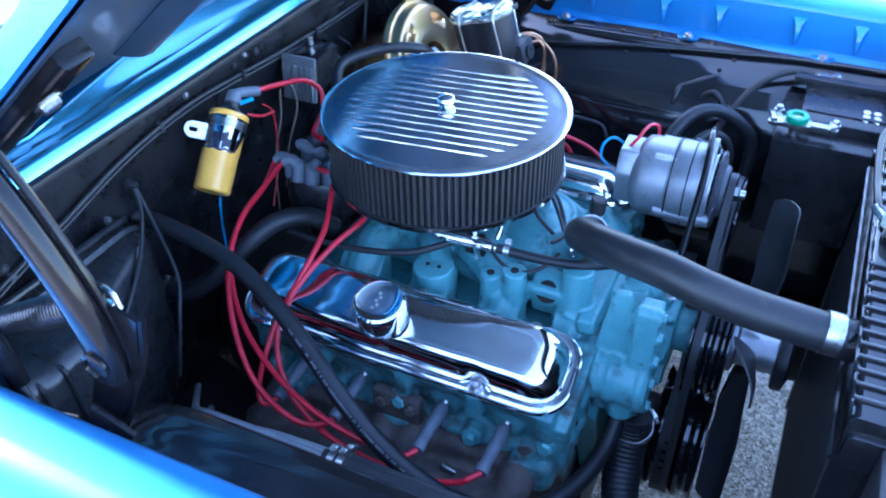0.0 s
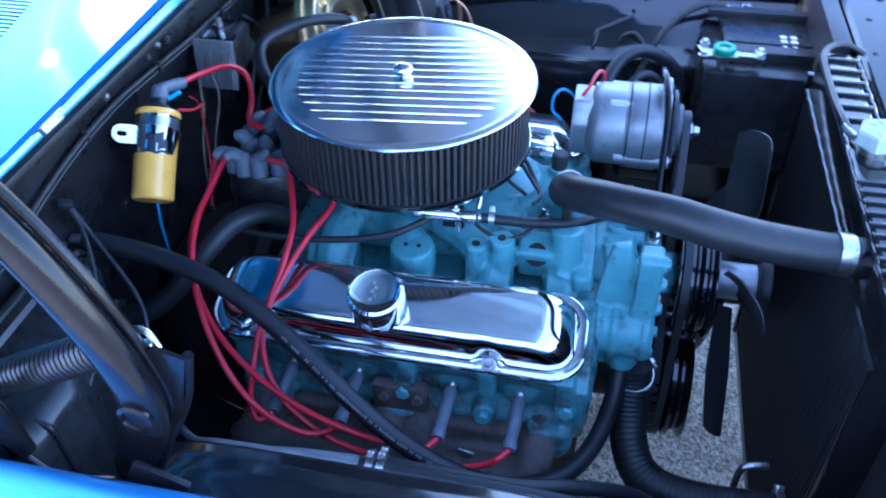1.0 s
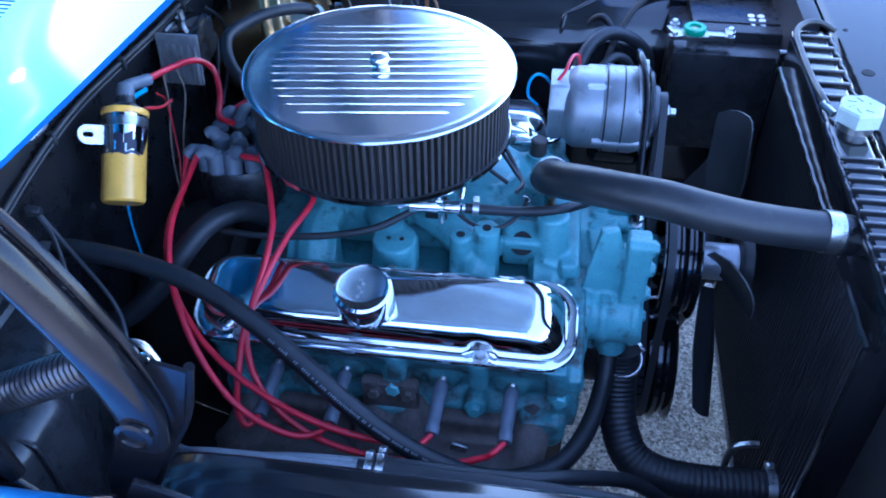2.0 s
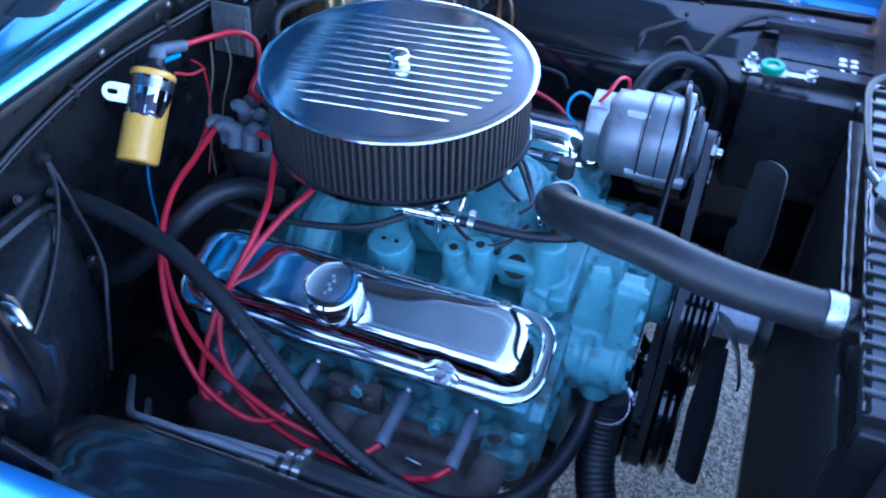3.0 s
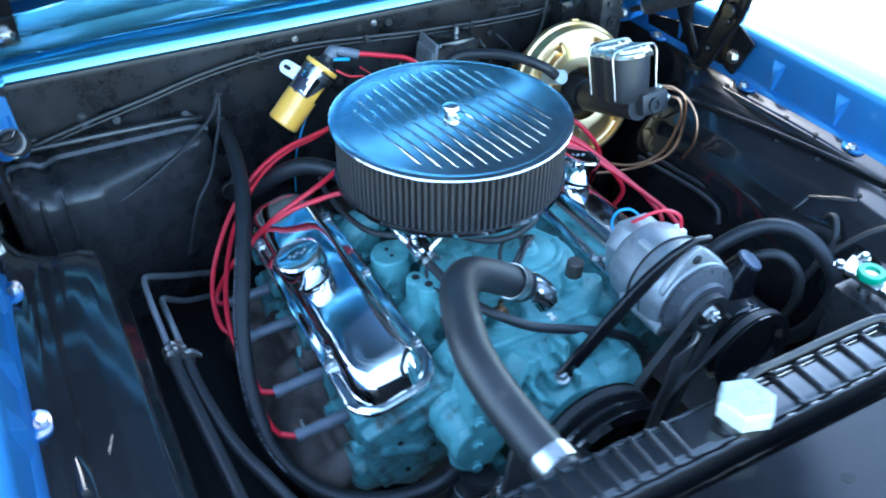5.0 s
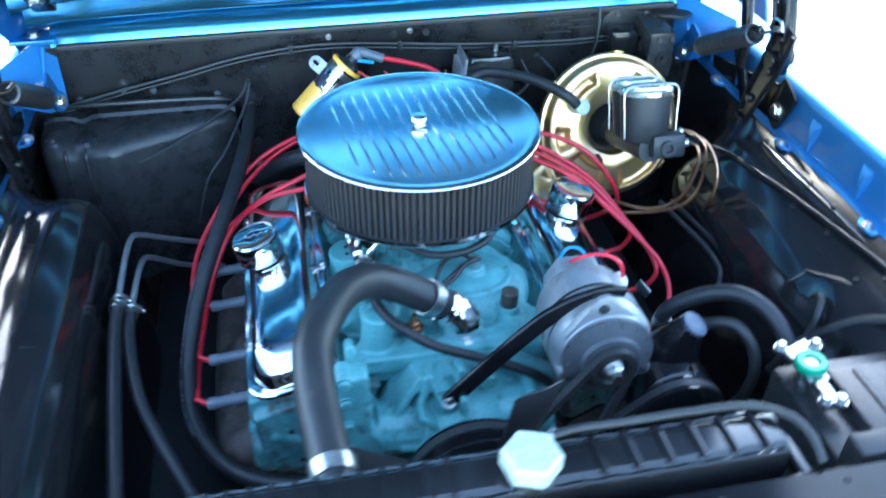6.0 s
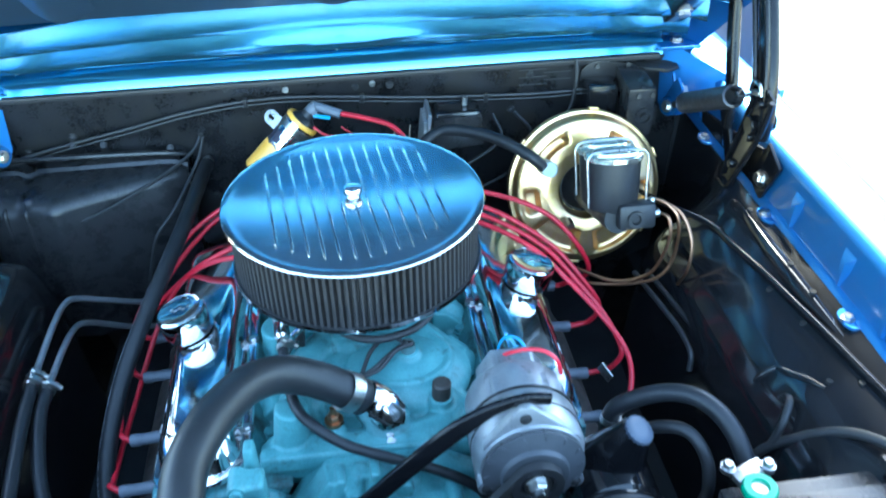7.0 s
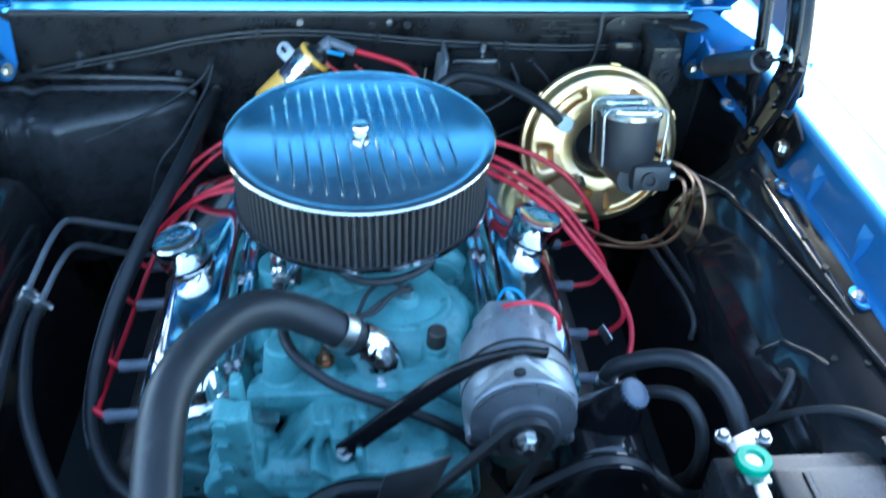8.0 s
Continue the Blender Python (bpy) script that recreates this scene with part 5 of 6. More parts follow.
prism(bm, [(0.575, 0.25), (0.575, 0.275), (0.625, 0.275), (0.625, 0.25)], "y", -0.31, 0.29, 0.003)
part("bottom_tank", bm, BLACK, rad)
for y in (-0.312, 0.292):
    bm = B()
    box(bm, (0.599, y, 0.54), (0.055, 0.012, 0.57), None, 0.002)
    part("side_frame", bm, BLACK, rad)
bm = B()
rod(bm, (0.560, -0.183, 0.847), (0.590, -0.178, 0.845), 0.023, n=24)
part("inlet", bm, BLACK, rad)
bm = B()
rod(bm, (0.606, 0.0, 0.872), (0.606, 0.0, 0.889), 0.022, n=28)
rod(bm, (0.582, 0.016, 0.884), (0.570, 0.035, 0.888), 0.005, n=10)
neck = part("filler_neck", bm, STEEL, rad)
bm = B()
hexa = [Vector((0.606, 0.0, 0)) + 0.0292 * Vector((math.cos(radians(60 * k + 12)), math.sin(radians(60 * k + 12)), 0)) for k in range(6)]
loft(bm, [[p * 1.0 + Vector((0, 0, 0.889)) for p in hexa], [p + Vector((0, 0, 0.906)) for p in hexa], [Vector((0.606, 0, 0)) + (p - Vector((0.606, 0, 0))) * 0.90 + Vector((0, 0, 0.9090)) for p in hexa]])
rc = part("radiator_cap", bm, WHITECAP, rad, "pale hexagonal radiator cap with worn print")
bm = B()
for k in range(6):
    a = radians(35 + 52 * k)
    box(bm, Vector((0.606 + 0.014 * math.cos(a), 0.014 * math.sin(a), 0.9096)), (0.010, 0.003, 0.0008), Matrix.Rotation(a + 0.6, 3, "Z"))
part("print", bm, PSFAINT, rc)
bm = B()
tube(bm, [(0.575, 0.030, 0.888), (0.572, 0.055, 0.889), (0.570, 0.10, 0.886), (0.569, 0.17, 0.885), (0.572, 0.235, 0.885), (0.590, 0.270, 0.884), (0.615, 0.283, 0.880), (0.640, 0.285, 0.868)], 0.0046, 10)
single("overflow_hose", bm, HOSE, "thin grey-black overflow hose along the radiator tank", "hose")

# ---- hoses ----
hose_up = thing("upper_radiator_hose", (0.40, -0.14, 0.83), "thick matte black upper radiator hose with bright clamps", "hose")
path = [(0.2300, -0.013, 0.7735), (0.2315, -0.021, 0.781), (0.2310, -0.062, 0.809), (0.242, -0.101, 0.835), (0.272, -0.134, 0.855), (0.315, -0.159, 0.867), (0.360, -0.177, 0.874), (0.404, -0.189, 0.872), (0.456, -0.190, 0.863), (0.513, -0.185, 0.854), (0.578, -0.179, 0.846)]
bm = B()
tube(bm, path, 0.0230, 24, 8)
part("hose", bm, HOSE, hose_up)
bm = B()
lathe(bm, [(0.0232, -0.0085), (0.0248, -0.0085), (0.0248, 0.0085), (0.0232, 0.0085)], (0.2330, -0.027, 0.7865), Vector((0.2, -0.74, 0.66)), 36)
part("clamp", bm, STEEL, hose_up, "bright band clamp")
bm = B()
lathe(bm, [(0.0232, -0.009), (0.0248, -0.009), (0.0248, 0.009), (0.0232, 0.009)], (0.548, -0.181, 0.850), Vector((0.98, 0.10, -0.12)), 36)
part("clamp", bm, STEEL, hose_up, "bright band clamp")
neck = thing("thermostat_housing", (0.225, 0.015, 0.708), "chromed thermostat housing elbow", "thermostat housing")
bm = B()
tube(bm, [(0.232, 0.020, 0.708), (0.231, 0.018, 0.726), (0.229, 0.010, 0.745), (0.2275, -0.002, 0.760), (0.2285, -0.010, 0.769)], lambda t: 0.0320 - 0.0085 * max(0.0, (t - 0.40) / 0.60), 24, 6)
part("elbow", bm, CHROME, neck)
bm = B()
loft(bm, [[(0.236 + u * k, 0.020 + v * k * (1.0 - 10.0 * abs(u)), z) for u, v in ringpts(0.044, 0.034, 0.014)] for z, k in ((0.708, 1.0), (0.718, 1.0), (0.722, 0.90))])
part("flange", bm, CHROME, neck)
for x, y in ((0.203, 0.020), (0.269, 0.020)):
    bm = B()
    hexbolt(bm, (x, y, 0.722), (0, 0, 1), 0.0075, 0.007)
    part("bolt", bm, STEEL, neck)

heat = thing("heater_hose", (0.0, -0.34, 0.55), "long black heater hose with faint printed markings", "hose")
hp_path = [(-0.365, -0.252, 0.782), (-0.335, -0.255, 0.786), (-0.259, -0.263, 0.782), (-0.182, -0.278, 0.769), (-0.112, -0.301, 0.744), (-0.047, -0.328, 0.710), (0.014, -0.354, 0.671), (0.075, -0.371, 0.633), (0.136, -0.378, 0.601), (0.193, -0.372, 0.576), (0.243, -0.349, 0.560), (0.284, -0.312, 0.552), (0.312, -0.255, 0.549), (0.328, -0.195, 0.560), (0.333, -0.160, 0.588), (0.333, -0.155, 0.605)]
bm = B()
tube(bm, hp_path, 0.0125, 14, 8)
part("hose", bm, HOSE, heat)
P = spline(hp_path, 8)
bm = B()
rnd = random.Random(4)
for i in list(range(36, 62, 1)) + list(range(64, 76)):
    p, q = P[i], P[i + 1]
    t = (q - p).normalized()
    side = t.cross(Vector((0, 0, 1))).normalized()
    nrm = (side * 0.75 + side.cross(t) * 0.66).normalized()
    rot = Matrix((t, nrm.cross(t) * -1, nrm)).transposed()
    for k in range(3):
        if rnd.random() < 0.8:
            box(bm, p.lerp(q, k / 3) + nrm * 0.0125, (0.0016, 0.0026 + 0.0014 * rnd.random(), 0.0004), rot)
part("marking", bm, GREYINK, heat, "faint grey printed marking")
bm = B()
clamp(bm, (0.333, -0.156, 0.595), (0, -0.1, 1), 0.0128)
part("clamp", bm, STEEL, heat)
bm = B()
rod(bm, (-0.384, -0.252, 0.780), (-0.350, -0.254, 0.784), 0.010, n=14)
part("heater_pipe", bm, STEEL, heat)

heat2 = thing("short_heater_hose", (-0.24, -0.26, 0.64), "bent black heater hose behind the engine", "hose")
bm = B()
tube(bm, [(-0.372, -0.262, 0.655), (-0.345, -0.262, 0.660), (-0.300, -0.258, 0.675), (-0.262, -0.238, 0.705), (-0.232, -0.205, 0.742), (-0.205, -0.165, 0.765), (-0.175, -0.125, 0.760), (-0.150, -0.09, 0.725)], 0.0145, 14)
part("hose", bm, HOSE, heat2)
bm = B()
clamp(bm, (-0.352, -0.262, 0.658), (1, 0, 0.15), 0.0148)
part("clamp", bm, STEEL, heat2)

lower = thing("lower_radiator_hose", (0.42, -0.25, 0.38), "ribbed black lower radiator hose", "hose")
bm = B()
tube(bm, [(0.352, -0.142, 0.585), (0.352, -0.150, 0.555), (0.353, -0.172, 0.520), (0.360, -0.205, 0.490), (0.377, -0.236, 0.468), (0.412, -0.254, 0.458), (0.470, -0.260, 0.454), (0.530, -0.257, 0.452), (0.590, -0.255, 0.45)], 0.0265, 18, 26, wave=0.0005, pitch=0.0085)
part("hose", bm, HOSE, lower)
for p, a in (((0.352, -0.147, 0.566), (0, -0.3, 1)), ((0.565, -0.256, 0.451), (1, 0, 0))):
    bm = B()
    clamp(bm, p, a, 0.0288)
    part("clamp", bm, STEEL, lower)

lines = thing("cooler_line_pair", (0.1, -0.455, 0.60), "two rubber hoses clamped to bent steel tubes", "hoses")
for k, (tb, rb) in enumerate((([(-0.260, -0.335, 0.560), (-0.205, -0.393, 0.616), (-0.168, -0.430, 0.655), (-0.140, -0.452, 0.683), (-0.110, -0.461, 0.700), (-0.05, -0.464, 0.707), (0.060, -0.464, 0.708)],
                               [(0.055, -0.464, 0.708), (0.13, -0.462, 0.704), (0.20, -0.457, 0.697), (0.27, -0.452, 0.686), (0.34, -0.447, 0.672), (0.43, -0.44, 0.65), (0.52, -0.43, 0.60)]),
                              ([(-0.240, -0.340, 0.525), (-0.188, -0.396, 0.574), (-0.148, -0.424, 0.618), (-0.115, -0.440, 0.652), (-0.080, -0.446, 0.674), (-0.02, -0.447, 0.688), (0.070, -0.447, 0.694)],
                               [(0.065, -0.447, 0.694), (0.13, -0.446, 0.690), (0.22, -0.43, 0.668), (0.29, -0.40, 0.640), (0.36, -0.36, 0.585), (0.42, -0.33, 0.50)]))):
    bm = B()
    tube(bm, tb, 0.0048, 10)
    part("tube", bm, ALUM, lines)
    bm = B()
    tube(bm, rb, 0.0092, 12)
    h = part("hose", bm, HOSE, lines)
    for d in (0.012, 0.024) if k == 0 else (0.012,):
        bm = B()
        clamp(bm, Vector(rb[0]) + Vector((d, 0, -0.0005)), (1, 0, -0.05), 0.0095, 0.008)
        part("clamp", bm, STEEL, h)

bm = B()
tube(bm, [(0.262, 0.300, 0.690), (0.260, 0.308, 0.732), (0.269, 0.340, 0.759), (0.285, 0.372, 0.777), (0.308, 0.398, 0.783), (0.338, 0.418, 0.774), (0.369, 0.429, 0.752), (0.392, 0.434, 0.715), (0.39, 0.42, 0.65), (0.36, 0.40, 0.60), (0.31, 0.36, 0.60), (0.30, 0.31, 0.65)], 0.0115, 12)
sh = thing("steering_hose", (0.31, 0.37, 0.59), "looped black power steering hose with a clamp", "hose")
part("hose", bm, HOSE, sh)
bm = B()
clamp(bm, (0.2605, 0.304, 0.715), (0, 0.15, 1), 0.0118, 0.009)
part("clamp", bm, STEEL, sh)
bm = B()
tube(bm, [(0.285, 0.32, 0.70), (0.30, 0.345, 0.735), (0.325, 0.375, 0.752), (0.352, 0.392, 0.735), (0.362, 0.40, 0.69), (0.34, 0.41, 0.62), (0.30, 0.42, 0.55)], 0.008, 10)
single("steering_return_hose", bm, RUBBER, "thin black power steering return hose", "hose")
# fuel line: bent chrome tube, inline filter and rubber hose
fuel = thing("fuel_line", (0.1, -0.11, 0.76), "chrome fuel line with inline filter and rubber hose", "fuel line")
bm = B()
tube(bm, [(-0.092, -0.112, 0.825), (-0.090, -0.126, 0.812), (-0.080, -0.130, 0.806), (-0.031, -0.127, 0.799), (0.023, -0.122, 0.792), (0.045, -0.120, 0.790)], 0.0036, 10)
part("tube", bm, CHROME, fuel)
bm = B()
fa, fb = Vector((0.040, -0.1205, 0.7905)), Vector((0.128, -0.1105, 0.7845))
d = (fb - fa).normalized()
lathe(bm, [(0, 0), (0.0065, 0), (0.0065, 0.008), (0.0045, 0.009), (0.0045, 0.013), (0.0088, 0.015), (0.0088, 0.050), (0.0076, 0.052), (0.0076, 0.055), (0.0088, 0.057), (0.0088, 0.080), (0.005, 0.083), (0.005, 0.095), (0, 0.095)], fa, d, 24)
part("inline_filter", bm, CHROME, fuel)
bm = B()
tube(bm, [(0.126, -0.1108, 0.7848), (0.16, -0.107, 0.782), (0.20, -0.102, 0.780), (0.243, -0.092, 0.779), (0.272, -0.072, 0.775), (0.292, -0.035, 0.757), (0.306, 0.020, 0.739), (0.314, 0.070, 0.720), (0.324, 0.115, 0.695), (0.330, 0.14, 0.66), (0.325, 0.15, 0.63)], 0.0068, 12)
part("hose", bm, HOSE, fuel)
bm = B()
clamp(bm, (0.140, -0.109, 0.7838), (1, 0.1, -0.05), 0.0072, 0.008)
part("clamp", bm, STEEL, fuel)
bm = B()
tube(bm, [(-0.20, -0.140, 0.735), (-0.14, -0.150, 0.742), (-0.06, -0.150, 0.750), (0.01, -0.140, 0.762), (0.06, -0.110, 0.775), (0.085, -0.092, 0.775)], 0.0048, 10)
single("throttle_cable", bm, RUBBER, "black throttle cable beside the carburetor", "cable")
bm = B()
tube(bm, [(0.10, -0.085, 0.775), (0.125, -0.105, 0.762), (0.155, -0.115, 0.757), (0.185, -0.105, 0.762), (0.205, -0.075, 0.775)], 0.0028, 8)
single("vacuum_line", bm, RUBBER, "thin black vacuum line", "hose")
bm = B()
tube(bm, [(0.05, -0.09, 0.80), (0.10, -0.06, 0.795), (0.14, 0.0, 0.785), (0.13, 0.07, 0.79), (0.06, 0.12, 0.795)], 0.0055, 10)
single("carburetor_hose", bm, RUBBER, "black hose curving round under the air cleaner", "hose")

# ---- ignition ----
dist = thing("distributor", (-0.208, -0.02, 0.66), "black distributor with grey boots behind the air cleaner", "distributor")
dc = Vector((-0.208, -0.020, 0.66))
bm = B()
lathe(bm, [(0, 0), (0.035, 0), (0.035, 0.04), (0.058, 0.05), (0.060, 0.075), (0.055, 0.105), (0.050, 0.115), (0, 0.115)], dc, (0, 0, 1), 36)
part("cap", bm, PLASTIC, dist)
TOWERS = []


def boot_on_cap(top, drop, tip):
    """A fat moulded boot: a hanging body and the short sleeve where the wire enters."""
    top, tip = Vector(top), Vector(tip)
    bm = B()
    lathe(bm, [(0, 0), (0.008, 0), (0.0122, 0.004), (0.0130, 0.014), (0.0118, 0.026), (0.0125, 0.031), (0.0105, 0.034), (0, 0.034)], top, Vector(drop), 18)
    tube(bm, [top + Vector(drop).normalized() * 0.010, top.lerp(tip, 0.55) + Vector((0, 0, 0.003)), tip], lambda t: 0.0108 - 0.0035 * t, 12, 6)
    part("boot", bm, BOOT, dist)
    TOWERS.append(tip)


boot_on_cap((-0.180, 0.020, 0.802), (0.25, 0.3, -1), (-0.158, 0.045, 0.806))
boot_on_cap((-0.200, 0.032, 0.802), (0.05, 0.4, -1), (-0.190, 0.060, 0.806))
boot_on_cap((-0.222, 0.030, 0.802), (-0.1, 0.4, -1), (-0.215, 0.058, 0.806))
boot_on_cap((-0.243, 0.015, 0.802), (-0.3, 0.2, -1), (-0.235, 0.045, 0.808))
boot_on_cap((-0.247, -0.050, 0.806), (0.15, -0.15, -1), (-0.264, -0.066, 0.800))
boot_on_cap((-0.226, -0.055, 0.806), (0.05, -0.35, -1), (-0.246, -0.072, 0.806))
boot_on_cap((-0.180, -0.042, 0.804), (0.10, -0.30, -1), (-0.163, -0.058, 0.800))
boot_on_cap((-0.203, -0.053, 0.806), (0.05, -0.35, -1), (-0.184, -0.066, 0.808))
boot_on_cap((-0.231, -0.016, 0.806), (-0.1, -0.2, -1), (-0.250, -0.022, 0.809))
boot_on_cap((-0.206, -0.020, 0.806), (0.1, -0.2, -1), (-0.198, -0.038, 0.812))


def plug_wire(pts, plug, side, tower):
    """A red wire from a distributor boot to a grey boot on a spark plug."""
    w = thing("spark_plug_wire", (pts[len(pts) // 2][0], pts[len(pts) // 2][1], pts[len(pts) // 2][2]), "red silicone spark plug wire with grey boot", "spark plug wire", "spark plug wires")
    end = Vector((plug[0] - 0.003, -0.345 if side < 0 else 0.332, plug[1] - 0.006))
    bm = B()
    tube(bm, [TOWERS[tower]] + pts + [end + (Vector((-0.012, -0.016, 0.0)) if side < 0 else Vector((0.0, 0.016, 0.002))), end], 0.0042, 10)
    part("wire", bm, RED, w)
    bm = B()
    tip = Vector((plug[0], side * 0.270, plug[1] + 0.002))
    d = (tip - end).normalized()
    ln = (tip - end).length
    lathe(bm, [(0, 0), (0.0085, 0), (0.0092, 0.004), (0.0092, 0.012), (0.0080, 0.014), (0.0086, ln * 0.5), (0.0094, ln - 0.004), (0.0085, ln), (0, ln)], end, d, 16)
    part("boot", bm, BOOT, w, "grey plug boot")
    bm = B()
    lathe(bm, [(0, 0), (0.0062, 0), (0.0062, 0.004), (0.0048, 0.006), (0.0062, 0.008), (0.0062, 0.012)], tip - d * 0.002, d, 14)
    lathe(bm, [(0, 0.012), (0.0115, 0.012), (0.0115, 0.020), (0, 0.020)], tip - d * 0.002, d, 6)
    part("spark_plug", bm, STEEL, w)


Z = 0.620
plug_wire([(-0.252, -0.119, 0.787), (-0.252, -0.177, 0.771), (-0.239, -0.228, 0.748), (-0.212, -0.270, 0.722), (-0.174, -0.305, 0.696), (-0.126, -0.333, 0.674), (-0.072, -0.354, 0.656), (-0.015, -0.367, 0.641), (0.042, -0.369, 0.626), (0.085, -0.364, 0.618)], (0.117, Z), -1, 4)
plug_wire([(-0.248, -0.122, 0.792), (-0.245, -0.177, 0.782), (-0.234, -0.227, 0.765), (-0.215, -0.270, 0.741), (-0.190, -0.306, 0.712), (-0.160, -0.336, 0.683), (-0.126, -0.359, 0.657), (-0.090, -0.371, 0.637), (-0.050, -0.374, 0.622)], (-0.010, Z), -1, 5)
plug_wire([(-0.120, -0.070, 0.802), (-0.080, -0.096, 0.797), (-0.073, -0.125, 0.787), (-0.092, -0.177, 0.772), (-0.107, -0.234, 0.752), (-0.124, -0.280, 0.712), (-0.114, -0.315, 0.668), (-0.087, -0.337, 0.631), (-0.045, -0.352, 0.603), (0.009, -0.361, 0.587), (0.072, -0.366, 0.584), (0.139, -0.366, 0.590), (0.180, -0.362, 0.603)], (0.207, Z), -1, 6)
plug_wire([(-0.150, -0.080, 0.812), (-0.137, -0.105, 0.806), (-0.120, -0.150, 0.790), (-0.112, -0.182, 0.779), (-0.113, -0.236, 0.752), (-0.126, -0.285, 0.708), (-0.128, -0.325, 0.668), (-0.126, -0.352, 0.632)], (-0.100, Z), -1, 7)
plug_wire([(-0.130, 0.110, 0.810), (-0.090, 0.200, 0.792), (-0.045, 0.268, 0.770), (0.000, 0.315, 0.735), (0.045, 0.352, 0.705), (0.090, 0.376, 0.683), (0.128, 0.380, 0.664), (0.158, 0.370, 0.640), (0.168, 0.356, 0.622)], (0.170, Z), 1, 0)
plug_wire([(-0.140, 0.120, 0.812), (-0.100, 0.210, 0.796), (-0.055, 0.285, 0.765), (-0.005, 0.332, 0.725), (0.042, 0.366, 0.690), (0.078, 0.382, 0.655), (0.082, 0.366, 0.626)], (0.080, Z), 1, 1)
plug_wire([(-0.150, 0.130, 0.815), (-0.115, 0.220, 0.798), (-0.075, 0.300, 0.755), (-0.042, 0.348, 0.705), (-0.026, 0.376, 0.660), (-0.030, 0.366, 0.626)], (-0.030, Z), 1, 2)
plug_wire([(-0.190, 0.120, 0.810), (-0.160, 0.230, 0.800), (-0.125, 0.310, 0.775), (-0.100, 0.360, 0.720), (-0.110, 0.380, 0.660)], (-0.137, Z), 1, 3)

coil = thing("ignition_coil", (-0.325, -0.115, 0.78), "yellow and chrome ignition coil clamped to the firewall", "ignition coil")
ca, cb_ = Vector((-0.318, -0.160, 0.786)), Vector((-0.331, -0.072, 0.872))
cd = (cb_ - ca).normalized()
L = (cb_ - ca).length
bm = B()
lathe(bm, [(0, 0), (0.0255, 0), (0.0280, 0.003), (0.0280, L * 0.50)], ca, cd, 40)
part("can", bm, YELLOW, coil, "yellow painted can")
bm = B()
lathe(bm, [(0.0280, L * 0.50), (0.0282, L * 0.50), (0.0282, L * 0.93), (0.0280, L * 0.93)], ca, cd, 40)
sleeve = part("label_sleeve", bm, CHROME, coil, "mirror-silver label band")
f = frame_of(cd)
view = Vector((0.55, -0.55, 0.63))
loc = f.transposed() @ view
a0 = math.atan2(loc.y, loc.x)
for i, (da, h, w, hh) in enumerate(((-0.42, 0.66, 0.42, 0.010), (0.05, 0.67, 0.40, 0.013), (-0.30, 0.575, 0.40, 0.012), (0.20, 0.585, 0.46, 0.013), (-0.05, 0.51, 1.3, 0.004))):
    bm = B()
    rows = []
    for j in range(7):
        a = a0 + da + w * (j / 6 - 0.5)
        rows.append([ca + f @ Vector((0.0284 * math.cos(a), 0.0284 * math.sin(a), L * h + dz + 0.002 * math.sin(9 * a))) for dz in (-hh / 2, hh / 2)])
    sheet(bm, rows)
    part("script", bm, INK, sleeve)
bm = B()
rows = [[ca + f @ Vector((0.0283 * math.cos(a), 0.0283 * math.sin(a), h)) for h in (L * 0.48, L * 0.48 + max(0.002, 0.045 * j / 8 - 0.01))] for j in range(9) for a in (a0 + 0.55 + 0.11 * j,)]
sheet(bm, rows)
part("flash", bm, YELLOW, sleeve)
bm = B()
lathe(bm, [(0.0280, L * 0.93), (0.0300, L * 0.94), (0.0305, L * 0.97), (0.0290, L * 1.0), (0.024, L * 1.0), (0.022, L * 0.98)], ca, cd, 40)
part("rim", bm, YELLOW, coil)
bm = B()
lathe(bm, [(0.0245, L * 0.97), (0.020, L * 1.03), (0.013, L * 1.07), (0.011, L * 1.22), (0, L * 1.22)], ca, cd, 28)
part("tower", bm, PLASTIC, coil)
bm = B()
t0 = ca + cd * L * 1.04
e1 = ca + cd * L * 1.24
tube(bm, [t0, t0.lerp(e1, 0.6), e1 + Vector((0, 0.004, 0)), e1 + Vector((0.006, 0.022, -0.004)), e1 + Vector((0.012, 0.042, -0.010))], lambda t: 0.0120 if t < 0.5 else 0.0082, 16, 6)
part("boot", bm, BOOT, coil, "grey right-angle boot")
W1 = e1 + Vector((0.012, 0.042, -0.010))
bm = B()
lathe(bm, [(0.0283, L * 0.80), (0.0293, L * 0.80), (0.0293, L * 0.90), (0.0283, L * 0.90)], ca, cd, 40)
br = part("bracket", bm, STEEL, coil, "bright slotted mounting bracket")
mid = ca + cd * L * 0.72
reach = Vector((-0.042, -0.040, 0.026))
ln = reach.normalized()
wd = (cd - ln * cd.dot(ln)).normalized()
nm = ln.cross(wd)
rot = Matrix((ln, wd, nm)).transposed()
tabc = mid + ln * 0.040
bm = B()
outl, inl = ringpts(0.021, 0.0125, 0.012), ringpts(0.007, 0.0035, 0.0034)
v0 = [bm.verts.new(tabc + rot @ Vector((u, v, 0))) for u, v in outl]
v1 = [bm.verts.new(tabc + rot @ Vector((u + 0.008, v, 0))) for u, v in inl]
fs = [bm.faces.new((v0[k], v0[(k + 1) % len(v0)], v1[(k + 1) % len(v1)], v1[k])) for k in range(len(v0))]
bm.normal_update()
bmesh.ops.solidify(bm, geom=fs, thickness=0.003)
part("slotted_tab", bm, STEEL, br)
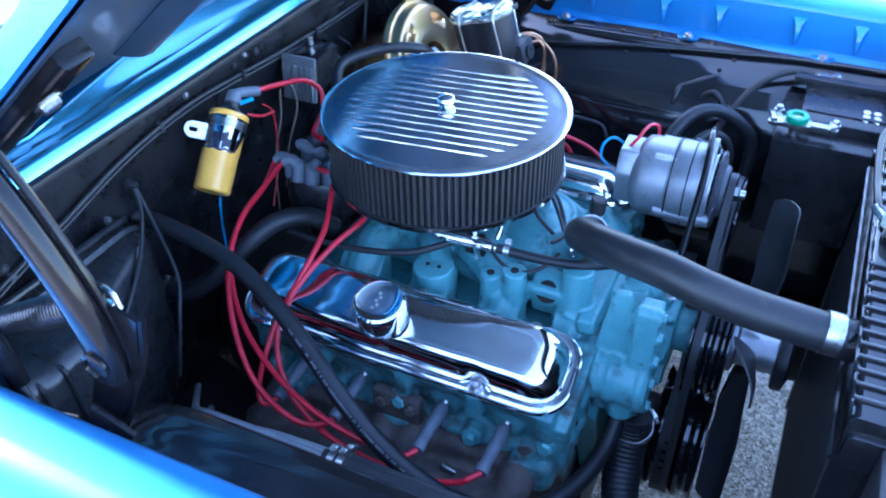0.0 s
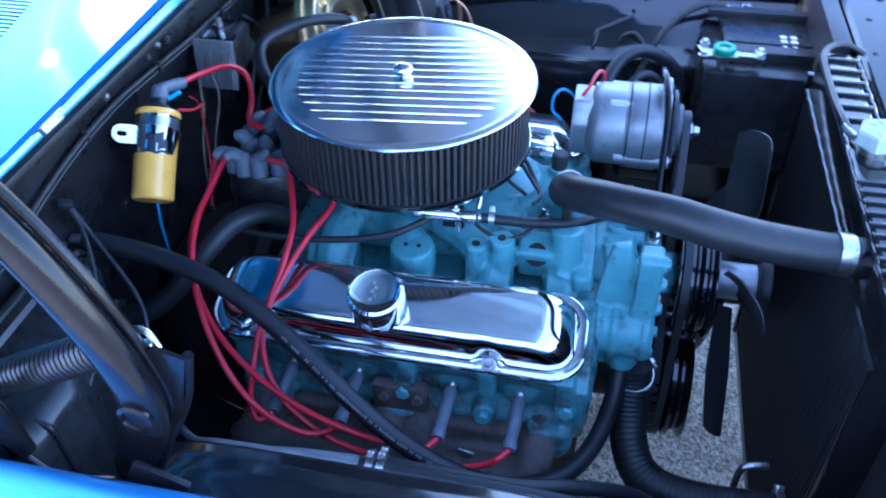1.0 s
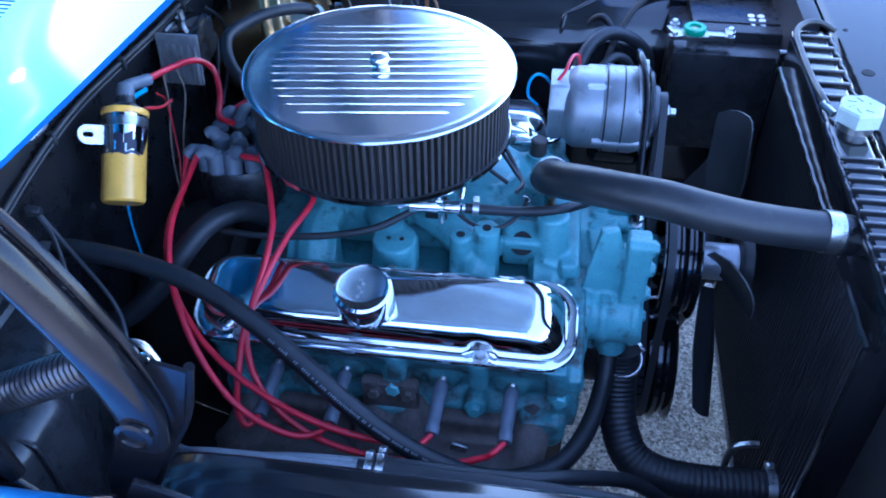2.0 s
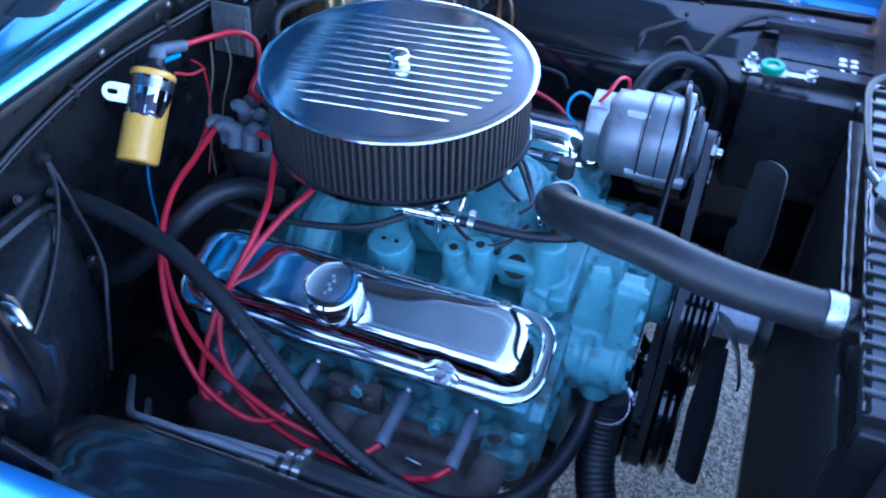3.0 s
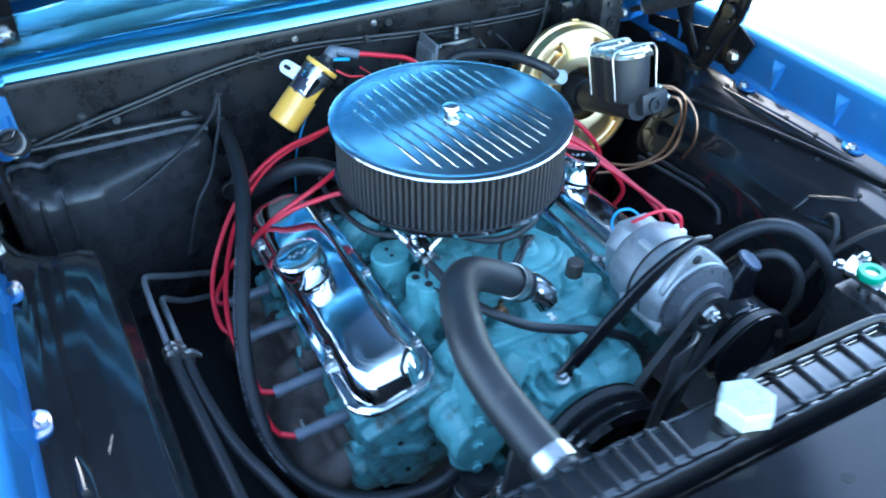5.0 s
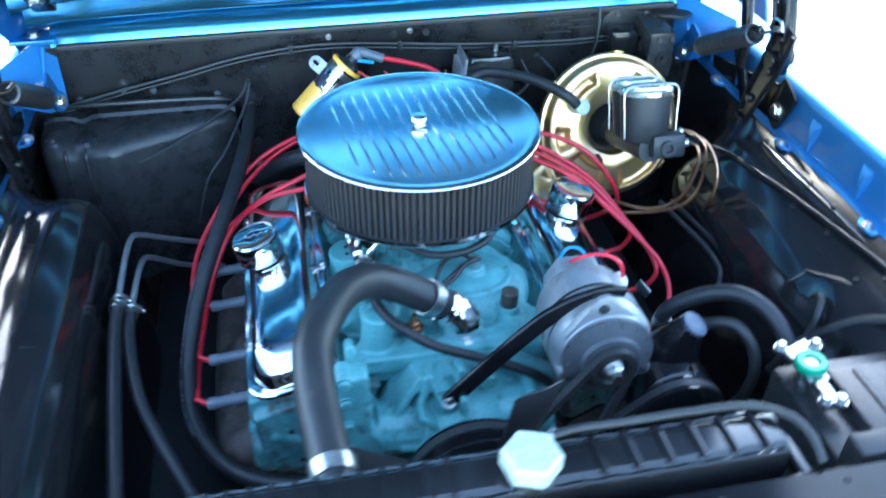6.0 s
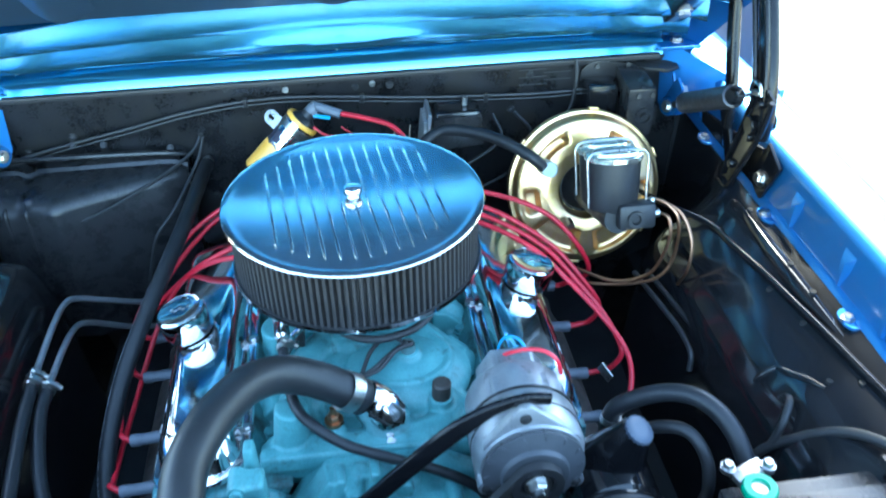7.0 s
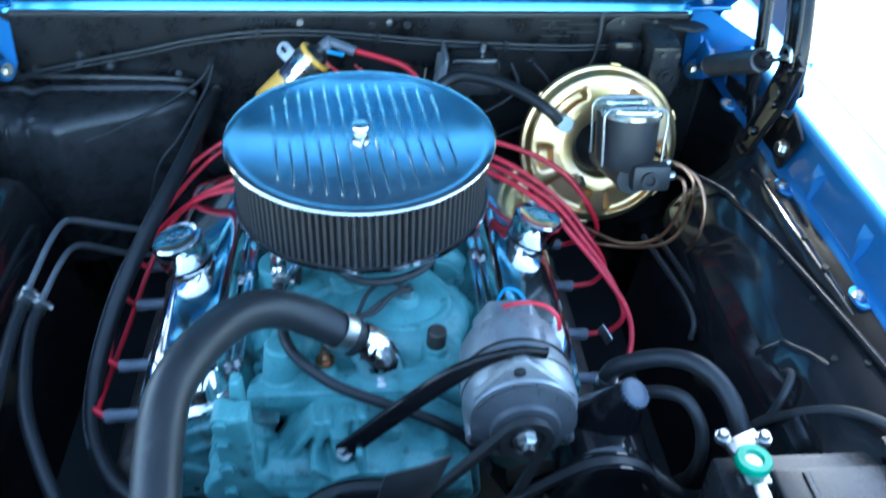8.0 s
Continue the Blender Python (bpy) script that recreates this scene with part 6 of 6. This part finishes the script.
for k, (dx, m) in enumerate(((0.014, CYANWIRE), (-0.012, REDTHIN))):
    bm = B()
    s = ca + cd * L * 1.02 + f @ Vector((0, 0.016 if k else -0.016, 0)) + Vector((0.008, 0.006, 0.0))
    tube(bm, [s, s + Vector((0.012, 0.020, 0.002 - 0.012 * k)), s + Vector((0.016, 0.045, -0.012 * k - 0.002))], 0.0034 if not k else 0.0022, 8)
    part("terminal_wire", bm, m, coil)

bm = B()
tube(bm, [W1 - Vector((0.004, 0.012, -0.003)), (-0.312, 0.040, 0.874), (-0.292, 0.075, 0.868), (-0.276, 0.095, 0.845), (-0.262, 0.075, 0.818), (-0.245, 0.02, 0.812), dc + Vector((-0.01, 0.02, 0.155))], 0.0045, 10)
single("coil_wire", bm, RED, "red coil wire looping to the distributor", "wire")

# thin loose wires on the firewall
for label, m, r, pts in (
        ("thin tan wire hanging on the firewall", TANWIRE, 0.0016, [(-0.350, 0.085, 0.835), (-0.345, 0.070, 0.79), (-0.34, 0.040, 0.75), (-0.335, 0.020, 0.70), (-0.33, 0.01, 0.64)]),
        ("thin red wire running down from the coil", REDTHIN, 0.0016, [(-0.315, -0.010, 0.862), (-0.318, 0.015, 0.835), (-0.32, 0.020, 0.79), (-0.315, 0.005, 0.74), (-0.31, -0.03, 0.68)]),
        ("thin light blue wire on the firewall", CYANWIRE, 0.0018, [(-0.345, -0.105, 0.775), (-0.335, -0.130, 0.73), (-0.325, -0.145, 0.68), (-0.32, -0.15, 0.62)]),
        ("thin tan wire hanging on the firewall", TANWIRE, 0.0014, [(-0.345, 0.11, 0.84), (-0.33, 0.10, 0.80), (-0.33, 0.06, 0.74), (-0.34, 0.05, 0.66)])):
    bm = B()
    tube(bm, pts, r, 8)
    single("loose_wire", bm, m, label, "wire", "loose firewall wires")
for pts in ([(-0.372, -0.253, 0.838), (-0.345, -0.275, 0.815), (-0.300, -0.340, 0.790), (-0.262, -0.430, 0.760), (-0.255, -0.520, 0.735), (-0.26, -0.60, 0.72)],
            [(-0.372, -0.250, 0.836), (-0.340, -0.265, 0.800), (-0.275, -0.305, 0.750), (-0.252, -0.340, 0.710), (-0.25, -0.37, 0.62)]):
    bm = B()
    tube(bm, pts, 0.0028, 8)
    single("vacuum_tube", bm, RUBBER, "thin black tube hanging from a firewall grommet", "hose", "firewall tubes")
bm = B()
rod(bm, (-0.384, -0.252, 0.840), (-0.366, -0.252, 0.841), 0.0075, 0.0055, 18, 0.0015)
single("grommet", bm, PLASTIC, "grey rubber grommet in the firewall", "grommet")

har = thing("wiring_harness", (-0.378, -0.1, 0.80), "black wiring harness along the firewall", "wiring")
for dz, r in ((0.0, 0.0032), (-0.008, 0.0022)):
    bm = B()
    tube(bm, [(-0.372, -0.585, 0.812 + dz), (-0.374, -0.47, 0.838 + dz), (-0.375, -0.37, 0.858 + dz), (-0.376, -0.27, 0.880 + dz), (-0.377, -0.17, 0.892 + dz), (-0.378, -0.08, 0.893 + dz), (-0.379, 0.03, 0.884 + dz), (-0.380, 0.14, 0.874 + dz), (-0.380, 0.26, 0.868 + dz), (-0.378, 0.36, 0.866 + dz), (-0.37, 0.43, 0.872 + dz)], r, 8)
    part("loom", bm, RUBBER, har)
for y, z in ((-0.17, 0.889), (0.03, 0.882), (0.25, 0.866)):
    bm = B()
    box(bm, (-0.378, y, z), (0.010, 0.008, 0.018), None, 0.002)
    part("clip", bm, SATIN, har)
for pts in ([(-0.365, 0.30, 0.84), (-0.35, 0.33, 0.80), (-0.34, 0.30, 0.74), (-0.33, 0.22, 0.70)], [(-0.365, 0.26, 0.84), (-0.34, 0.27, 0.80), (-0.32, 0.20, 0.76), (-0.30, 0.12, 0.72)],
            [(-0.37, 0.41, 0.93), (-0.36, 0.408, 0.89), (-0.36, 0.40, 0.84), (-0.35, 0.37, 0.80)]):
    bm = B()
    tube(bm, pts, 0.003, 8)
    part("branch", bm, RUBBER, har)

# ignition module
mod = thing("ignition_module", (-0.35, 0.18, 0.795), "black boxed ignition module with bright bracket on the firewall", "module")
bm = B()
box(bm, (-0.352, 0.192, 0.828), (0.058, 0.088, 0.062), Matrix.Rotation(radians(4), 3, "X"), 0.006)
body = part("case", bm, PLASTIC, mod)
bm = B()
loft(bm, [[(-0.352 + u, 0.192 + v, z) for u, v in ringpts(0.026 - i, 0.042 - i, 0.008)] for z, i in ((0.858, 0.0), (0.864, 0.002), (0.866, 0.006), (0.863, 0.009))])
part("lid", bm, BLACK, body)
bm = B()
box(bm, (-0.345, 0.138, 0.832), (0.066, 0.006, 0.080), Matrix.Rotation(radians(-6), 3, "X"), 0.001)
b2 = part("bracket", bm, ALUM, mod, "dull finned metal side bracket")
for k in range(6):
    bm = B()
    box(bm, (-0.372 + 0.011 * k, 0.133, 0.826), (0.004, 0.010, 0.062), Matrix.Rotation(radians(-6), 3, "X"), 0.001)
    part("fin", bm, ALUM, b2)
bm = B()
rod(bm, (-0.362, 0.208, 0.858), (-0.364, 0.210, 0.876), 0.005, n=14)
part("post", bm, STEEL, mod)

# ---- brakes ----
boost = thing("brake_booster", (-0.27, 0.392, 0.645), "gold-plated round brake booster on the firewall", "brake booster")
bc = Vector((0, 0.398, 0.757))
bm = B()
n = 144
BTILT = Matrix.Rotation(radians(-19), 3, "Y")
POCKETS = ((128, 20, 0.086, 0.108), (52, 16, 0.086, 0.108), (188, 14, 0.084, 0.110), (236, 25, 0.072, 0.116), (300, 25, 0.072, 0.116), (352, 14, 0.084, 0.110))
prof = [(0.03, -0.384), (0.070, -0.380), (0.085, -0.345), (0.092, -0.262), (0.118, -0.250), (0.1325, -0.243), (0.1345, -0.239), (0.1345, -0.232), (0.1325, -0.2285), (0.1275, -0.2275), (0.1255, -0.225), (0.1245, -0.2215), (0.1235, -0.2115), (0.1210, -0.2085)]
prof += [(0.1185 - 0.0035 * k, -0.2075 + 0.0004 * k) for k in range(15)]
prof += [(0.064, -0.2030), (0.053, -0.2025), (0.050, -0.204), (0.047, -0.212), (0.045, -0.236), (0.02, -0.238)]
rings = []
for r, x in prof:
    ring = []
    for k in range(n):
        deg = 360.0 * k / n
        dent = 0.0
        if x > -0.2095:
            for c, w, r0, r1 in POCKETS:
                d = min(abs(deg - c), 360 - abs(deg - c))
                fa = min(1.0, max(0.0, (w - d) / 7.0))
                fr = min(1.0, max(0.0, (r - r0) / 0.006), max(0.0, (r1 - r) / 0.006))
                dent = max(dent, fa * fa * (3 - 2 * fa) * fr * fr * (3 - 2 * fr))
        a = radians(deg)
        p = Vector((x - 0.013 * dent + 0.225, r * math.cos(a), r * math.sin(a)))
        ring.append(Vector((-0.225, bc.y, bc.z)) + BTILT @ p)
    rings.append(ring)
loft(bm, rings)
shell = part("shell", bm, GOLD, boost, "yellow-gold pressed shell with embossed pockets")
# black hub: the recess's shadow given as colour
bm = B()
hub = Vector((-0.225, bc.y, bc.z))
lathe(bm, [(0.0, 0.0), (0.0445, 0.0), (0.0445, 0.004), (0.039, 0.006), (0.035, 0.020), (0.028, 0.045), (0.0, 0.045)], hub + BTILT @ Vector((-0.012, 0, 0)), BTILT @ Vector((1, 0, 0)), 40)
part("hub", bm, SATIN, shell, "black hub standing for the shadow in the recess behind the master cylinder")
for k in range(6):
    a = radians(22 + 60 * k)
    bm = B()
    box(bm, Vector((-0.225, bc.y, bc.z)) + BTILT @ Vector((-0.0085, 0.1355 * math.cos(a), 0.1355 * math.sin(a))), (0.010, 0.004, 0.018), BTILT @ Matrix.Rotation(a, 3, "X"), 0.0015)
    part("crimp", bm, GOLD, boost)
bm = B()
rod(bm, (-0.218, 0.322, 0.810), (-0.168, 0.319, 0.833), 0.0135, 0.0135, 20, 0.002)
part("check_valve", bm, WHITECAP, boost, "pale check valve")
for a in (40, 220):
    bm = B()
    rod(bm, (-0.176, bc.y + 0.050 * math.cos(radians(a)), bc.z + 0.050 * math.sin(radians(a))), (-0.158, bc.y + 0.050 * math.cos(radians(a)), bc.z + 0.050 * math.sin(radians(a))), 0.006, n=12)
    part("stud", bm, STEEL, boost)
bm = B()
tube(bm, [(-0.176, 0.311, 0.834), (-0.183, 0.288, 0.853), (-0.215, 0.250, 0.866), (-0.250, 0.205, 0.868), (-0.270, 0.150, 0.862), (-0.24, 0.10, 0.83), (-0.16, 0.06, 0.78)], 0.0095, 12)
single("booster_vacuum_hose", bm, HOSE, "black vacuum hose from booster to carburetor", "hose")

MC = Vector((-0.0933, 0.396, 0.8195))
mc = thing("master_cylinder", MC, "black brake master cylinder with zinc lid and wire bails", "master cylinder")
mc.rotation_euler = (0, -0.26, 0)          # follows the booster's tilt


def waisted(lu, lv, r):
    """Outline of two round chambers side by side."""
    return [(u, v * (1 - 0.11 * math.exp(-(u / 0.011) ** 2))) for u, v in densify(ringpts(lu, lv, r, 12), 0.004)]


def mc_ring(out, k, z):
    return [MC + Vector((-0.001 + u * k, v * k, z)) for u, v in out]


bm = B()
loft(bm, [mc_ring(waisted(0.058, 0.0425, 0.042), k, z) for z, k in ((-0.010, 0.84), (-0.004, 0.92), (0.030, 0.97), (0.069, 1.0))])
part("reservoir", bm, SATIN, mc)
bm = B()
rod(bm, MC + Vector((-0.100, 0, -0.026)), MC + Vector((0.046, 0.002, -0.020)), 0.026, 0.023, 24)
box(bm, MC + Vector((0.046, 0.026, -0.014)), (0.036, 0.058, 0.040), None, 0.008)
lathe(bm, [(0.006, 0), (0.013, 0), (0.013, 0.006), (0.008, 0.006), (0.006, 0.002)], MC + Vector((0.063, 0.022, -0.016)), (1, 0, 0), 20)
box(bm, MC + Vector((-0.012, 0.004, -0.010)), (0.090, 0.050, 0.030), None, 0.008)
part("bore", bm, SATIN, mc)
bm = B()
loft(bm, [mc_ring(waisted(0.060, 0.0445, 0.044), k, z) for z, k in ((0.069, 1.0), (0.0705, 1.02), (0.076, 1.02), (0.0785, 0.98), (0.0795, 0.90), (0.0795, 0.5))])
lidm = part("lid", bm, ZINC, mc, "pale zinc lid with raised domes")
bm = B()
box(bm, MC + Vector((0.0605, 0.016, 0.0735)), (0.004, 0.014, 0.008), None, 0.001)
part("tab", bm, SATIN, lidm)
for x in (-0.029, 0.028):
    bm = B()
    loft(bm, [[MC + Vector((x + u * k, v * k, 0.0795 + h)) for u, v in ringpts(0.0255, 0.037, 0.025, 8)] for k, h in ((1.0, 0.0), (0.96, 0.004), (0.86, 0.005), (0.74, 0.003), (0.60, 0.0025), (0.50, 0.005), (0.36, 0.0055))])
    part("dome", bm, ZINC, lidm)
for x in (-0.027, 0.041):
    bm = B()
    tube(bm, [MC + Vector((x, v, z)) for v, z in ((-0.0445, 0.000), (-0.0455, 0.035), (-0.0470, 0.068), (-0.0440, 0.079), (-0.034, 0.0850), (0.0, 0.0865), (0.034, 0.0850), (0.0440, 0.079), (0.0470, 0.068), (0.0455, 0.035), (0.0445, 0.000))], 0.0018, 8)
    part("bail", bm, STEEL, mc, "bent wire bail")
bm = B()
rod(bm, MC + Vector((0.050, 0.053, -0.014)), MC + Vector((0.050, 0.063, -0.013)), 0.007, n=14)
rod(bm, MC + Vector((0.034, 0.050, -0.002)), MC + Vector((0.034, 0.060, 0.004)), 0.006, n=14)
part("fitting", bm, STEEL, mc)

for pts in ([(-0.062, 0.455, 0.833), (-0.042, 0.470, 0.834), (-0.022, 0.484, 0.815), (-0.016, 0.484, 0.755), (-0.016, 0.465, 0.715), (-0.035, 0.430, 0.690), (-0.060, 0.385, 0.675), (-0.085, 0.345, 0.668)],
            [(-0.042, 0.457, 0.820), (-0.022, 0.467, 0.822), (-0.012, 0.470, 0.795), (-0.016, 0.462, 0.745), (-0.024, 0.444, 0.712), (-0.040, 0.400, 0.695), (-0.090, 0.350, 0.69)],
            [(-0.062, 0.455, 0.833), (-0.040, 0.492, 0.818), (-0.008, 0.504, 0.785), (0.004, 0.500, 0.74), (-0.01, 0.495, 0.70)]):
    bm = B()
    tube(bm, pts, 0.0026, 8)
    single("brake_line", bm, COPPER, "thin copper-coloured brake line", "brake line", "brake lines")
for dy in (0.0, 0.022):
    bm = B()
    tube(bm, [(-0.075, 0.448 + dy, 0.680), (-0.014, 0.459 + dy, 0.679), (0.025, 0.466 + dy, 0.678), (0.064, 0.473 + dy, 0.676), (0.110, 0.476 + dy, 0.668), (0.125, 0.472 + dy, 0.645)], 0.0042, 10)
    single("steel_line", bm, SATIN, "black steel line across the apron", "pipe", "steel lines")
bm = B()
tube(bm, [(-0.20, 0.475, 0.765), (-0.135, 0.505, 0.772)] + [Vector(apron_point(x, k, 1)) + Vector((0, 0, 0.007)) for x, k in ((-0.060, 5.1), (0.010, 4.75), (0.085, 4.3), (0.165, 3.9), (0.245, 3.5), (0.325, 3.1), (0.40, 2.7), (0.50, 2.4), (0.60, 2.2))], 0.0048, 10)
single("headlight_loom", bm, BLACK, "black wiring loom lying along the inner fender", "wiring")

# junction block under the cowl corner
jb = thing("junction_block", (-0.36, 0.49, 0.83), "black plastic wiring junction block with screws", "junction block")
bm = B()
box(bm, (-0.350, 0.450, 0.864), (0.048, 0.054, 0.062), None, 0.006)
box(bm, (-0.328, 0.450, 0.884), (0.012, 0.046, 0.016), None, 0.004)
part("body", bm, BLACK, jb, "glossy black fuse block")
bm = B()
box(bm, (-0.322, 0.503, 0.868), (0.100, 0.048, 0.088), Matrix.Rotation(radians(-4), 3, "Z"), 0.006)
part("cover", bm, PLASTIC, jb)
bm = B()
prism(bm, [(0.418, 0.885), (0.420, 0.906), (0.432, 0.918), (0.448, 0.923), (0.470, 0.921), (0.490, 0.914), (0.530, 0.912), (0.530, 0.885)], "x", -0.380, -0.374, 0.002)
part("mount", bm, SATIN, jb)
bm = B()
prism(bm, [(-0.382, 0.505), (-0.356, 0.530), (-0.340, 0.566), (-0.352, 0.590), (-0.382, 0.592)], "z", 0.906, 0.912, 0.0015)
part("corner_plate", bm, SATIN, jb, "black corner plate")
for p in ((-0.2715, 0.492, 0.900), (-0.2715, 0.516, 0.900), (-0.374, 0.5045, 0.912), (-0.374, 0.448, 0.912)):
    bm = B()
    rod(bm, p, (p[0] + 0.004, p[1], p[2] + 0.001), 0.0045, n=12)
    part("screw", bm, SATIN, jb)
bm = B()
lathe(bm, [(0.015, 0), (0.015, 0.006), (0.011, 0.006), (0.011, 0.002), (0.006, 0.002), (0.006, 0.008), (0, 0.008)], (-0.273, 0.505, 0.862), (1, 0, 0), 24)
part("round_plug", bm, PLASTIC, jb)
bm = B()
box(bm, (-0.362, 0.535, 0.825), (0.06, 0.04, 0.04), None, 0.005)
part("plug_housing", bm, PLASTIC, jb)

# ---- battery ----
bat = thing("battery", (0.52, 0.475, 0.58), "black car battery with green and bare metal terminal clamp", "battery")
bm = B()
box(bm, (0.530, 0.490, 0.675), (0.210, 0.235, 0.190), None, 0.006)
case = part("case", bm, PLASTIC, bat)
bm = B()
box(bm, (0.540, 0.505, 0.779), (0.165, 0.170, 0.022), None, 0.005)
top = part("cover", bm, PLASTIC, bat)
for dy in (-0.05, 0.045):
    bm = B()
    box(bm, (0.540, 0.505 + dy, 0.791), (0.150, 0.008, 0.004), None, 0.0015)
    part("ridge", bm, PLASTIC, top)
bm = B()
box(bm, (0.600, 0.581, 0.7915), (0.030, 0.022, 0.0012))
part("label", bm, LABELRED, top, "red label")
bm = B()
box(bm, (0.572, 0.581, 0.7915), (0.020, 0.020, 0.0012))
part("label", bm, LABELWHITE, top, "white label")
bm = B()
for i in range(2):
    for j in range(3):
        rod(bm, (0.560 + 0.017 * i, 0.450 + 0.017 * j, 0.789), (0.560 + 0.017 * i, 0.450 + 0.017 * j, 0.7912), 0.006, n=16 if j else 3)
part("warning_marks", bm, LABELWHITE, top, "small pale round marks")
bm = B()
box(bm, (0.545, 0.558, 0.797), (0.225, 0.020, 0.014), None, 0.003)
box(bm, (0.640, 0.535, 0.793), (0.016, 0.050, 0.012), None, 0.003)
part("hold_down", bm, SATIN, bat, "black hold-down bar")
term = thing("battery_terminal", (0.455, 0.398, 0.772), "bare metal battery clamp with green ring", "battery terminal", "battery terminals")
bm = B()
rod(bm, (0.455, 0.400, 0.768), (0.455, 0.400, 0.802), 0.010, 0.009, 18)
part("post", bm, STEEL, term)
bm = B()
lathe(bm, [(0.009, 0), (0.0180, 0), (0.0190, 0.003), (0.0190, 0.009), (0.0175, 0.011), (0.010, 0.011), (0.009, 0.007)], (0.455, 0.400, 0.795), (0, 0, 1), 32)
part("ring", bm, GREEN, term, "green plastic ring")
bm = B()
box(bm, (0.456, 0.400, 0.790), (0.046, 0.028, 0.010), None, 0.003)
box(bm, (0.492, 0.398, 0.790), (0.035, 0.016, 0.012), None, 0.002)
box(bm, (0.512, 0.396, 0.794), (0.014, 0.030, 0.014), None, 0.003)
box(bm, (0.425, 0.402, 0.792), (0.018, 0.042, 0.008), Matrix.Rotation(radians(20), 3, "Z"), 0.002)
part("clamp", bm, STEEL, term)
for x, y in ((0.420, 0.380), (0.424, 0.424), (0.512, 0.386), (0.515, 0.404)):
    bm = B()
    hexbolt(bm, (x, y, 0.797), (0, 0, 1), 0.0062, 0.008)
    part("bolt", bm, STEEL, term)
term2 = thing("battery_terminal", (0.478, 0.585, 0.77), "bare metal battery clamp with black cable", "battery terminal", "battery terminals")
bm = B()
rod(bm, (0.478, 0.585, 0.765), (0.478, 0.585, 0.800), 0.009, n=18)
part("post", bm, STEEL, term2)
bm = B()
loft(bm, [[(0.480 + u, 0.585 + v, z) for u, v in ringpts(0.026, 0.017, 0.014)] for z in (0.786, 0.798)])
part("clamp", bm, STEEL, term2)
bm = B()
hexbolt(bm, (0.500, 0.575, 0.799), (0, 0, 1), 0.008, 0.008)
part("bolt", bm, STEEL, term2)
bm = B()
tube(bm, [(0.462, 0.583, 0.796), (0.440, 0.578, 0.801), (0.410, 0.566, 0.796), (0.381, 0.550, 0.781), (0.359, 0.532, 0.760), (0.341, 0.511, 0.733), (0.325, 0.485, 0.700), (0.315, 0.46, 0.64)], 0.0062, 10)
single("battery_cable", bm, RUBBER, "black battery cable curving down to the engine", "cable")
bm = B()
tube(bm, [(0.33, 0.49, 0.715), (0.325, 0.50, 0.745), (0.305, 0.515, 0.76), (0.285, 0.52, 0.745), (0.275, 0.515, 0.71)], 0.005, 8)
single("harness_loop", bm, RUBBER, "small loop of black harness", "wiring")

# wires at the alternator
bm = B()
tube(bm, [(0.226, 0.162, 0.812), (0.242, 0.174, 0.832), (0.248, 0.192, 0.8400), (0.254, 0.212, 0.8395), (0.262, 0.226, 0.830), (0.264, 0.231, 0.810)], 0.0026, 8)
single("alternator_wire", bm, RED, "short red alternator wire", "wire", "alternator wires")
bm = B()
tube(bm, [(0.226, 0.200, 0.790), (0.214, 0.199, 0.806), (0.200, 0.190, 0.815), (0.190, 0.176, 0.809), (0.190, 0.168, 0.790), (0.205, 0.168, 0.775)], 0.0021, 8)
single("alternator_wire", bm, CYANWIRE, "short light blue alternator wire", "wire", "alternator wires")
bm = B()
tube(bm, [(0.137, 0.055, 0.766), (0.128, 0.03, 0.775), (0.145, 0.005, 0.768), (0.175, -0.01, 0.755)], 0.003, 8)
single("sender_wire", bm, RUBBER, "short black sender wire", "wire")
# bent tube fitting low at the radiator
bm = B()
tube(bm, [(0.545, -0.222, 0.505), (0.525, -0.225, 0.505), (0.510, -0.228, 0.495), (0.507, -0.230, 0.44)], 0.005, 10)
single("cooler_fitting", bm, STEEL, "bent bright transmission cooler fitting", "fitting")
